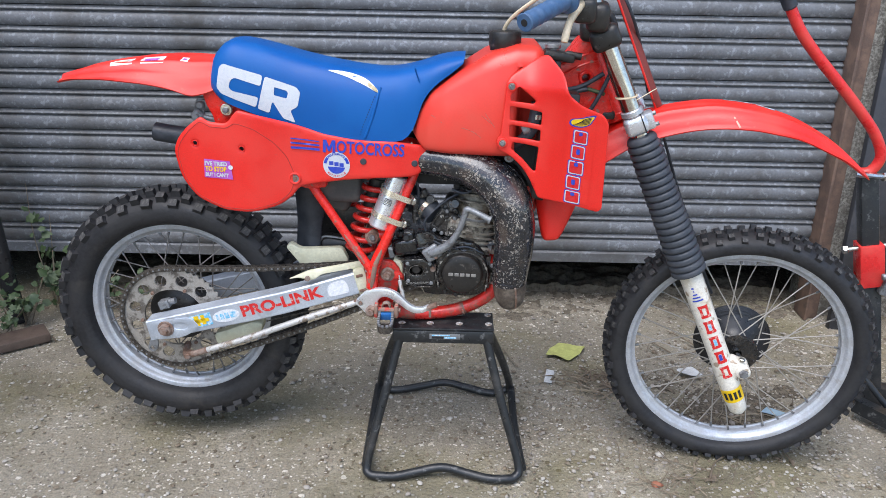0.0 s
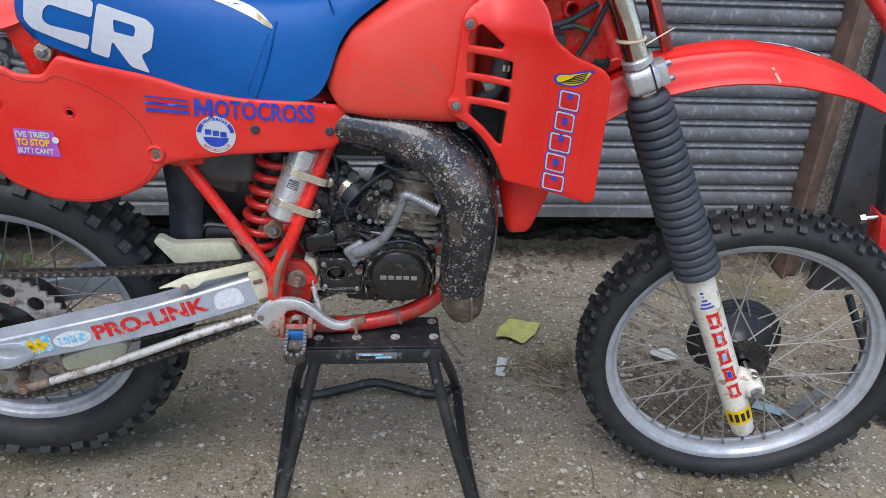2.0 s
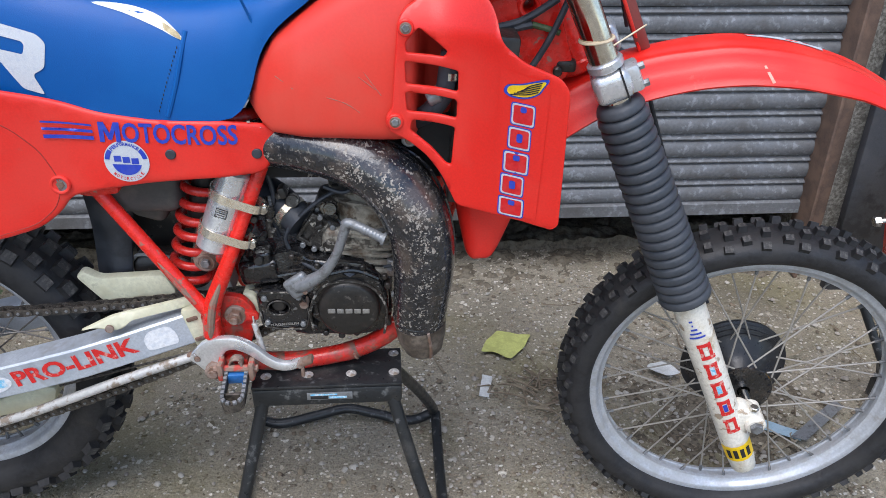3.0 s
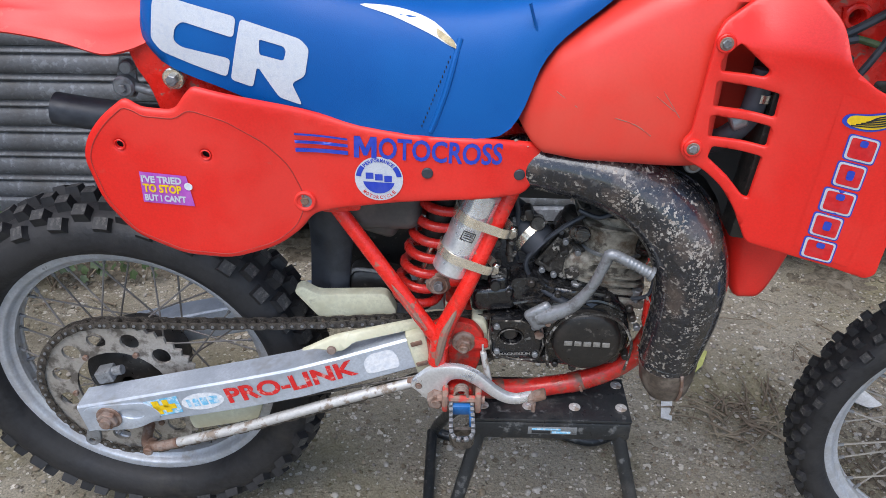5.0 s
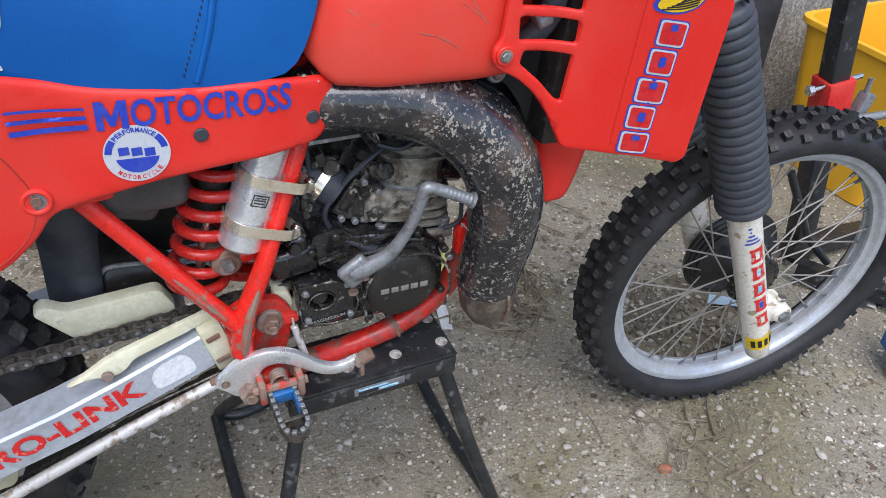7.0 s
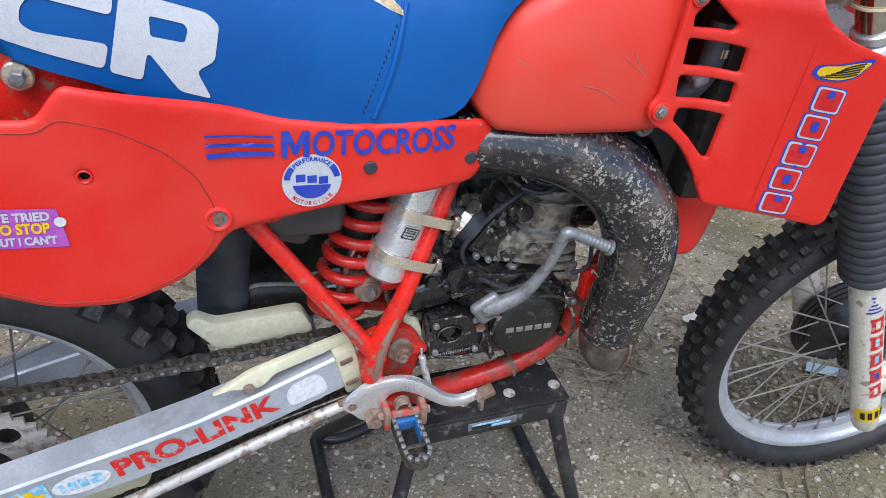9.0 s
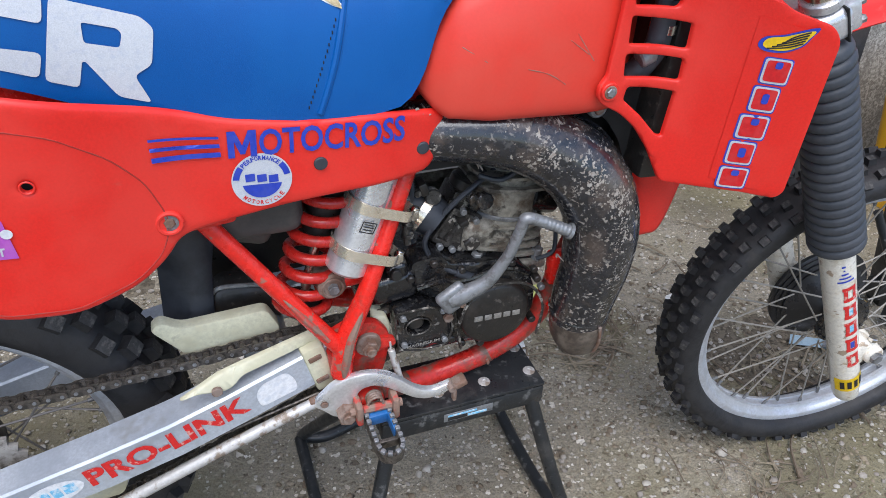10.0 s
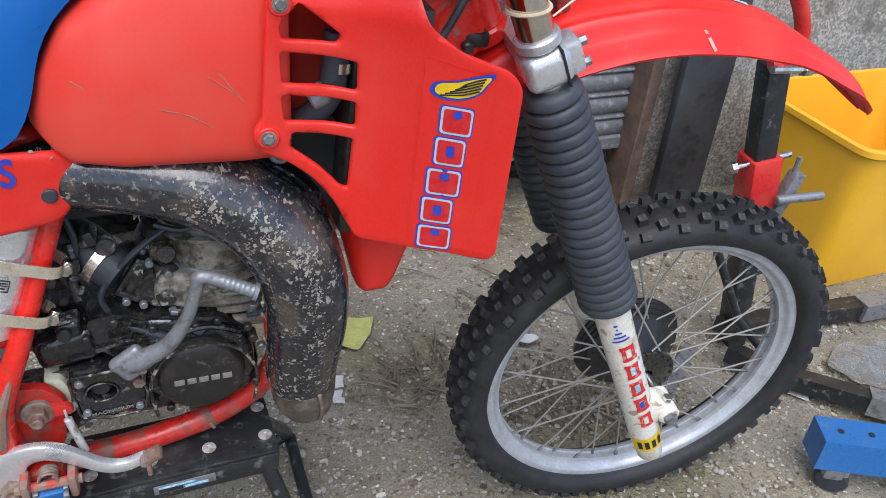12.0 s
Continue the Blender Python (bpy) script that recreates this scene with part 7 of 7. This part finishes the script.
def number_plate():
    rings = []
    for i in range(14):
        t = i / 13
        z = 1.26 - 0.296 * t
        ring = []
        w_ = interp(t, [0, 0.15, 0.75, 0.93, 1], [0.048, 0.052, 0.042, 0.026, 0.008])
        for j in range(13):
            u = -1 + 2 * j / 12
            ring.append(fork_at(z, 0) + Vector((0.074 - 0.018 * abs(u) ** 2.2, w_ * u, 0)))
        ring += [p + Vector((-0.003, 0, 0)) for p in reversed(ring)]
        rings.append([STEER @ p for p in ring])
    return loft(rings)


np_ = part("front_number_plate", number_plate(), PLATEBACK, bike, "dark red plastic front number plate")
edge_pts = []
for i in range(9):
    t = i / 8
    w_ = interp(t, [0, 0.15, 0.75, 0.93, 1], [0.048, 0.052, 0.042, 0.026, 0.008])
    edge_pts.append(STEER @ (fork_at(1.26 - 0.296 * t, 0) + Vector((0.056, -w_, 0))))
part("plate_edge", tube(edge_pts, 0.0026, 8), RED, np_, "bright red plate edge")
part("cable", tube([STEER @ Vector(p) for p in ((0.47, -0.05, 1.24), (0.50, -0.07, 1.19), (0.53, -0.03, 1.12), (0.55, 0.01, 1.05), (0.57, 0.03, 0.985))], 0.0036, 8), RUBBER, bike, "black front brake cable")
part("brake_cable", tube([STEER @ Vector(p) for p in ((0.60, 0.05, 0.93), (0.67, 0.055, 0.75), (0.74, 0.06, 0.58), (0.80, 0.07, 0.45))], 0.0035, 8), RUBBER, bike, "black brake cable along the far fork leg")
for pts, r, mt in (([(0.30, -0.10, 0.99), (0.345, -0.085, 1.005), (0.40, -0.070, 1.015), (0.45, -0.068, 1.045)], 0.0055, RUBBER), ([(0.335, -0.085, 0.985), (0.38, -0.072, 1.002), (0.415, -0.070, 1.010)], 0.006, RUBBER), ([(0.415, -0.070, 1.010), (0.438, -0.070, 1.004), (0.455, -0.068, 0.998)], 0.0045, LEAF), ([(0.47, -0.070, 1.06), (0.445, -0.074, 1.00), (0.42, -0.075, 0.955), (0.40, -0.08, 0.935)], 0.0048, RUBBER)):
    part("wiring", tube(pts, r, 8), mt, bike, "green wire sleeve" if mt is LEAF else "black wiring")
part("ignition_coil", block((0.045, 0.04, 0.035), pose(0.352, -0.085, 0.985, 0, -15, 0), 0.010, 3), COVER, bike)


# ---- the stand under the engine ----
stand = thing("paddock_stand", "scuffed black steel bike stand under the engine", "bike stand")
R_T = 0.0115
part("top_plate", block((0.258, 0.102, 0.006), pose(0.094, -0.0195, 0.4005), 0.002), STANDBLACK, stand, "black rubber-faced top plate")
part("top_frame", block((0.258, 0.022, 0.036), pose(0.094, -0.060, 0.379), 0.005) + block((0.258, 0.022, 0.036), pose(0.094, 0.020, 0.379), 0.005) + block((0.022, 0.058, 0.036), pose(-0.024, -0.020, 0.379), 0.005) + block((0.022, 0.058, 0.036), pose(0.212, -0.020, 0.379), 0.005), STANDBLACK, stand)
hoop = [(-0.018, -0.060, 0.368), (-0.060, -0.094, 0.20), (-0.098, -0.128, 0.045), (-0.094, -0.146, 0.014), (-0.055, -0.152, R_T), (-0.02, -0.150, R_T), (0.03, -0.140, 0.018), (0.098, -0.132, 0.028), (0.16, -0.140, 0.018), (0.215, -0.152, R_T), (0.26, -0.154, R_T), (0.290, -0.146, 0.014), (0.297, -0.128, 0.045), (0.25, -0.094, 0.20), (0.206, -0.060, 0.368)]
part("front_leg", tube(hoop, R_T, 12, 6), STANDBLACK, stand, "bent black front leg hoop")
back = [(-0.020, 0.020, 0.368), (-0.068, 0.150, 0.20), (-0.098, 0.268, 0.045), (-0.092, 0.286, 0.014), (-0.05, 0.278, R_T), (0.03, 0.292, 0.020), (0.098, 0.302, 0.028), (0.16, 0.292, 0.020), (0.24, 0.272, R_T), (0.288, 0.286, 0.014), (0.300, 0.268, 0.045), (0.262, 0.150, 0.20), (0.208, 0.020, 0.368)]
part("back_leg", tube(back, R_T, 12, 6), STANDBLACK, stand, "bent black back leg hoop")
for x in (-0.106, 0.306):
    part("side_rail", tube([(x, 0.272, 0.03), (x - 0.002, 0.08, 0.014), (x + 0.002, -0.13, 0.03)], R_T, 12, 6), STANDBLACK, stand)
rivet = mesh_of("rivet", spin([(0.0001, -0.0008), (0.0022, -0.0010), (0.0030, -0.0024), (0.0055, -0.0022), (0.0088, -0.0012), (0.0095, 0.0), (0.0001, 0.0)], (0, 0, 0), 18, False).moved(pose(0, 0, 0, -90, 0, 0)), ROD)
for x in (-0.013, 0.060, 0.135, 0.210):
    for y in (-0.040, 0.014):
        o = new("rivet", rivet)
        o.parent = stand
        o.location = (x, y, 0.4040)
sb = part("maker_plate", block((0.078, 0.0016, 0.015), pose(0.098, -0.0717, 0.382), 0.0005), KICK, stand, "silver and blue badge strip")
part("print", block((0.046, 0.001, 0.003), pose(0.088, -0.0728, 0.3855), 0.0002) + block((0.030, 0.001, 0.004), pose(0.112, -0.0728, 0.3790), 0.0002), SKYINK, sb)
part("print", block((0.030, 0.001, 0.006), pose(0.080, -0.0728, 0.3795), 0.0002), DARK, sb)

# ---- things at the far end: hoist, bin and beams ----
hoist = thing("folding_hoist", "black steel post with red bracket and red tube handle", "hoist")
POST = Matrix.Translation((1.412, 0.27, 0.0)) @ pose(0, 0, 0, 0, -11.5, -8)
part("post", block((0.048, 0.048, 0.34), POST @ Matrix.Translation((0.01, 0, 0.58)), 0.004), STANDBLACK, hoist, "black square steel post")
part("lower_post", block((0.052, 0.052, 0.46), POST @ Matrix.Translation((0.014, 0.006, 0.21)), 0.004), STANDBLACK, hoist)
br = part("bracket", block((0.066, 0.066, 0.13), POST @ Matrix.Translation((0.012, 0, 0.475)), 0.003), HOISTRED, hoist, "red painted steel bracket")
part("bolt", rod(POST @ Vector((-0.055, -0.01, 0.53)), POST @ Vector((0.075, -0.01, 0.53)), 0.007, 10) + rod(POST @ Vector((-0.062, -0.01, 0.53)), POST @ Vector((-0.048, -0.01, 0.53)), 0.012, 6, 0.001), STEEL, br)
part("clamp", block((0.03, 0.03, 0.12), POST @ Matrix.Translation((0.062, -0.03, 0.44)) @ pose(0, 0, 0, 0, 25, 0), 0.006) + rod(POST @ Vector((0.03, -0.05, 0.45)), POST @ Vector((0.135, -0.06, 0.44)), 0.010, 10, 0.002) + rod(POST @ Vector((0.06, -0.03, 0.39)), POST @ Vector((0.085, -0.03, 0.53)), 0.006, 8), KICK, br, "zinc-plated screw clamp")
hd = part("handle", tube([(1.236, 0.262, 0.744), (1.262, 0.255, 0.752), (1.278, 0.25, 0.79), (1.262, 0.25, 0.835), (1.225, 0.25, 0.885), (1.15, 0.25, 0.965), (1.05, 0.25, 1.065), (0.995, 0.25, 1.130), (0.945, 0.25, 1.215), (0.90, 0.25, 1.29)], 0.0145, 14), HOISTRED, hoist, "bent red tube handle")
part("grip", rod((0.968, 0.25, 1.176), (0.89, 0.25, 1.305), 0.0185, 16, 0.004), RUBBER, hd, "black rubber grip")
part("handle_bolt", rod((1.21, 0.23, 0.748), (1.30, 0.23, 0.742), 0.008, 8) + rod((1.285, 0.23, 0.742), (1.305, 0.23, 0.742), 0.013, 6, 0.001), STEEL, hd)
part("base_beam", tube([(1.37, 0.27, 0.05), (1.90, 0.235, 0.035)], 0.032, 4, 0) + tube([(1.34, 0.20, 0.045), (1.40, 0.10, 0.045), (1.75, -0.22, 0.045)], 0.028, 4, 0), STANDBLACK, hoist, "black steel base beams on the ground")
part("beam_sleeve", tube([(1.80, 0.235, 0.04), (2.05, 0.22, 0.04)], 0.036, 4, 0), KICK, hoist, "grey beam sleeve")
part("beam_sleeve", tube([(1.545, -0.033, 0.045), (1.76, -0.23, 0.045)], 0.034, 4, 0), KICK, hoist, "grey beam sleeve")
part("brace", tube([(1.275, 0.27, 0.30), (1.36, 0.22, 0.12), (1.42, 0.18, 0.05)], 0.010, 10, 0), STANDBLACK, hoist)

crane = thing("steel_leg", "blue painted steel leg on a castor wheel", "crane leg")
part("beam", tube([(1.27, -0.125, 0.105), (1.80, -0.40, 0.105)], [0.052, 0.052], 4, 0), BEAMBLUE, crane)
part("castor", rod((1.30, -0.175, 0.032), (1.325, -0.155, 0.032), 0.032, 20, 0.004), RUBBER, crane, "small castor wheel")
part("castor_fork", block((0.05, 0.05, 0.04), pose(1.312, -0.160, 0.058, 0, 0, -30), 0.008), KICK, crane)
for dx in (0.04, 0.10):
    p = Vector((1.27 + dx * 0.89, -0.125 - dx * 0.46, 0.1425))
    part("hole", rod(p, p + Vector((0, 0, 0.0015)), 0.006, 10), DARK, crane)


def bin_shape():
    """A tapered open box with a rolled lip."""
    rings = []
    for inset, z in ((0.045, 0.0), (0.0, 0.43), (-0.012, 0.44), (-0.012, 0.455), (0.006, 0.455), (0.008, 0.43), (0.052, 0.012)):
        rings.append([Vector((p.x, p.y, z)) for p in fillet([(1.735 + inset, 0.33 + inset), (2.28 - inset, 0.33 + inset), (2.28 - inset, 0.76 - inset), (1.735 + inset, 0.76 - inset)], 0.06, 5)])
    return loft(rings)


bin_ = thing("storage_bin", "yellow plastic open bin by the wall", "bin")
part("body", bin_shape(), BINYELLOW, bin_)
part("rim", tube([Vector((p.x, p.y, 0.448)) for p in fillet([(1.730, 0.325), (2.285, 0.325), (2.285, 0.765), (1.730, 0.765)], 0.06, 5)] + [Vector((1.730, 0.6, 0.448))], 0.008, 8, 0), BINYELLOW, bin_)
part("inner_floor", block((0.42, 0.32, 0.004), pose(2.005, 0.545, 0.012), 0.001), BINYELLOW, bin_)

board = thing("leaning_board", "dark grey weathered board leaning on the wall", "board")
part("board", block((0.17, 0.03, 1.5), Matrix.Translation((1.635, 0.85, 0.73)) @ pose(0, 0, 0, -3, 1.5, 0), 0.004), BOARD, board)
pipe_l = thing("drain_pipe", "black plastic pipe standing by the shutter", "pipe")
part("pipe", tube([(-1.47, 0.72, 0.0), (-1.50, 0.72, 0.42), (-1.52, 0.72, 0.80), (-1.51, 0.74, 0.83)], [0.03, 0.03, 0.028, 0.02], 14), BLACK, pipe_l)
plank = thing("plank", "short wet brown wooden plank on the ground", "plank")
part("plank", block((0.34, 0.10, 0.03), Matrix.Translation((-1.44, 0.50, 0.018)) @ pose(0, 0, 0, 0, 0, 38), 0.003), PLANK, plank)

# ---- weeds, litter and loose stones ----
def leaf_shape(size, rng):
    """A lobed leaf, cupped, about the origin."""
    ol = []
    for i in range(14):
        a_ = 2 * math.pi * i / 14
        r_ = size * (0.62 + 0.38 * abs(math.sin(2.5 * a_))) * rng.uniform(0.85, 1.1)
        ol.append(Vector((r_ * math.cos(a_), r_ * math.sin(a_), -0.18 * r_ + 0.1 * size * rng.uniform(-1, 1))))
    return Shape([Vector((0, 0, 0))] + ol, [(0, i + 1, (i + 1) % 14 + 1) for i in range(14)])


def weed(x, y, height, leaves, seed, size=0.022):
    rng = random.Random(seed)
    w_ = thing("weed", "green leafy weed growing along the shutter", "weed", "weeds by the shutter")
    stem, foliage = Shape(), Shape()
    for s in range(max(3, leaves // 7)):
        top = Vector((x + rng.uniform(-0.09, 0.09), y + rng.uniform(-0.09, 0.07), height * rng.uniform(0.45, 1.0)))
        base = Vector((x + rng.uniform(-0.02, 0.02), y + rng.uniform(-0.02, 0.02), -0.005))
        mid = base.lerp(top, 0.5) + Vector((rng.uniform(-0.03, 0.03), rng.uniform(-0.03, 0.03), 0.03))
        stem = stem + tube([base, mid, top], [0.0028, 0.002, 0.001], 5, 4)
        for k in range(7):
            t = rng.uniform(0.25, 1.0)
            p = base.lerp(mid, t * 2) if t < 0.5 else mid.lerp(top, t * 2 - 1)
            p = p + Vector((rng.uniform(-0.03, 0.03), rng.uniform(-0.03, 0.03), rng.uniform(-0.01, 0.02)))
            m = Matrix.Translation(p) @ pose(0, 0, 0, rng.uniform(10, 75), rng.uniform(-35, 35), rng.uniform(-60, 60))
            foliage = foliage + leaf_shape(size * rng.uniform(0.6, 1.25), rng).moved(m)
    part("stem", stem, TWIG, w_)
    part("foliage", foliage, LEAF, w_)


for i, (x, y, h, n_) in enumerate(((-1.39, 0.86, 0.62, 21), (-1.32, 0.80, 0.26, 35), (-1.43, 0.70, 0.24, 35), (-1.22, 0.84, 0.22, 28), (-1.13, 0.88, 0.16, 21), (-1.45, 0.62, 0.16, 28), (-0.98, 0.90, 0.10, 14))):
    weed(x, y, h, n_, 40 + i, 0.019 if i < 4 else 0.014)


def litter(name, label, category, outline, mat, z=0.004, curl=0.004):
    o = thing(name, label, category)
    s = sheet([Vector(q) for q in outline], lambda u, v: curl * noise.noise((u * 22, v * 22, 1.0)), 0.0012, (), 0.02, 0.0)
    part("body", Shape([Vector((p.x, p.z, z - p.y + curl)) for p in s.v], s.f), mat, o)


litter("fallen_leaf", "large pale yellow-green fallen leaf on the concrete", "leaf", fillet([(0.442, 0.525), (0.462, 0.575), (0.500, 0.628), (0.545, 0.600), (0.592, 0.605), (0.560, 0.540), (0.520, 0.497), (0.475, 0.520)], 0.012), DRYLEAF, 0.003, 0.008)
litter("paper_scrap", "small grey-white paper strip on the ground", "paper", [(0.437, 0.437), (0.462, 0.430), (0.443, 0.350), (0.419, 0.357)], PAPER, 0.004, 0.002)
litter("paper_scrap", "crumpled white paper lying by the wheel", "paper", fillet([(0.862, 0.432), (0.880, 0.452), (0.915, 0.449), (0.945, 0.401), (0.905, 0.388)], 0.01), PAPER, 0.006, 0.014)
litter("paper_scrap", "small torn white paper by the hoist", "paper", fillet([(1.40, 0.085), (1.43, 0.11), (1.47, 0.06), (1.45, 0.03)], 0.006), PAPER, 0.004, 0.008)
litter("plastic_strip", "pale blue plastic strip on the ground", "plastic strip", [(1.06, 0.20), (1.085, 0.225), (1.165, 0.175), (1.14, 0.15)], BLUECARD, 0.008, 0.004)
litter("metal_strip", "grey metal strip lying on the ground", "metal strip", [(1.12, 0.16), (1.15, 0.145), (1.30, 0.255), (1.285, 0.28)], KICK, 0.012, 0.004)
litter("plastic_bag", "clear crumpled plastic bag on the ground", "plastic bag", fillet([(1.56, 0.10), (1.66, 0.16), (1.85, 0.12), (1.90, -0.02), (1.72, -0.06), (1.62, 0.02)], 0.03), BAG, 0.004, 0.016)

def soil_strip():
    xs, ys = np.linspace(-1.48, 1.46, 330), np.linspace(0.70, 1.30, 62)
    v = []
    for y in ys:
        for x in xs:
            lump = 0.5 + 0.5 * noise.noise((x * 7, y * 9, 5)) + 0.35 * noise.noise((x * 23, y * 25, 8))
            crumb = noise.noise((x * 70, y * 70, 2)) + 0.6 * noise.noise((x * 140, y * 140, 4))
            v.append((x, y, -0.022 + 0.036 * lump * min(1.0, max(0.0, (y - 0.66) / 0.26)) + 0.006 * crumb + (0.03 if y > 1.1 else 0.0)))
    k = len(xs)
    return Shape(v, [(j * k + i, j * k + i + 1, j * k + k + i + 1, j * k + k + i) for j in range(len(ys) - 1) for i in range(k - 1)])


def earth_patch(cx, cy, rx, ry, seed):
    """Trodden earth that breaks through in crumbs round its edge."""
    xs, ys = np.linspace(cx - rx, cx + rx, 110), np.linspace(cy - ry, cy + ry, 80)
    v = []
    for y in ys:
        for x in xs:
            away = math.hypot((x - cx) / rx, (y - cy) / ry)
            lump = noise.noise((x * 8, y * 8, seed)) * 0.9 + noise.noise((x * 30, y * 30, seed + 3)) * 0.6 + noise.noise((x * 90, y * 90, seed + 6)) * 0.6
            v.append((x, y, -0.002 - 0.014 * away**2 + 0.008 * lump))
    k = len(xs)
    return Shape(v, [(j * k + i, j * k + i + 1, j * k + k + i + 1, j * k + k + i) for j in range(len(ys) - 1) for i in range(k - 1)])


tagged(part("earth", earth_patch(0.98, 0.25, 0.42, 0.36, 11), EARTH), "dark trodden earth on the concrete under the front wheel", "soil", kind="stuff")
tagged(part("soil", soil_strip(), SOIL), "dark damp soil and dirt along the shutter foot", "soil", kind="stuff")
twigs = Shape()
HEAPS = ((0.60, 0.34, 0.08), (0.57, 0.36, 0.06), (0.63, 0.38, 0.06), (0.75, -0.13, 0.09), (0.70, -0.16, 0.08), (-1.2, 0.75, 0.2), (0.95, 0.10, 0.12), (0.9, 0.5, 0.25))
rng = random.Random(5)
for i in range(170):
    cx, cy, sp = rng.choice(HEAPS)
    x, y, a_, l_ = cx + rng.gauss(0, sp * 0.9), cy + rng.gauss(0, sp * 0.7), rng.uniform(0, math.pi), rng.uniform(0.03, 0.16)
    d = Vector((math.cos(a_), math.sin(a_), 0)) * l_
    p, k_ = Vector((x, y, 0.007)), rng.choice((0.8, 1.0, 1.0, 2.0))
    twigs = twigs + tube([p, p + d * 0.5 + Vector((rng.uniform(-0.018, 0.018), rng.uniform(-0.018, 0.018), 0.004)), p + d], [k_ * 0.0016, k_ * 0.0013, k_ * 0.0006], 5, 4)
tagged(part("twigs", twigs, TWIG), "dry twigs and grass stems scattered on the ground", "twigs", kind="stuff")


def pebble(r_, rng):
    v, f = [], []
    for i, (c, s) in enumerate(((0.35, -0.3), (1.0, 0.0), (0.8, 0.35), (0.3, 0.55))):
        for j in range(7):
            a_ = 2 * math.pi * j / 7
            v.append(Vector((r_ * c * math.cos(a_), r_ * c * math.sin(a_) * 0.8, r_ * s)) * rng.uniform(0.85, 1.15))
    for i in range(3):
        f += [(i * 7 + j, i * 7 + (j + 1) % 7, i * 7 + 7 + (j + 1) % 7, i * 7 + 7 + j) for j in range(7)]
    return Shape(v, f + [tuple(range(21, 28)), tuple(range(6, -1, -1))])


stones = {"light": Shape(), "dark": Shape()}
parts_v = {"light": ([], []), "dark": ([], [])}
for i in range(6500):
    x, y = rng.uniform(-1.5, 1.9), rng.uniform(-0.7, 1.0)
    if rng.random() < 0.35:
        x, y = rng.gauss(0.75, 0.35), rng.gauss(0.15, 0.3)
    if y > 1.1:
        continue
    p = pebble(abs(rng.gauss(0, 0.0030)) + 0.0018, rng).moved(Matrix.Translation((x, y, 0.0)) @ pose(0, 0, 0, 0, 0, rng.uniform(0, 360)))
    v, f = parts_v["light" if rng.random() < 0.55 else "dark"]
    k = len(v)
    v += p.v
    f += [tuple(q + k for q in face) for face in p.f]
tagged(part("gravel", Shape(*parts_v["light"]), STONE), "small pale loose stones on the concrete", "gravel", kind="stuff")
tagged(part("gravel", Shape(*parts_v["dark"]), TWIG), "small brown crumbs of soil and stone", "gravel", kind="stuff")
for x, y, r_, mt, lab in ((0.66, -0.155, 0.016, BRICKRED, "reddish brown stone on the concrete"), (0.755, -0.115, 0.012, STONE, "grey pebble on the concrete"), (0.58, 0.30, 0.010, STONE, "grey pebble on the concrete"), (1.49, 0.05, 0.018, STONE, "grey stone beside the beam"), (0.70, -0.02, 0.014, STONE, "dark grey stone beside the wheel")):
    o = thing("stone", lab, "stone", "loose stones")
    part("body", pebble(r_, random.Random(int(x * 999))).moved(pose(x, y, r_ * 0.25)), mt, o)
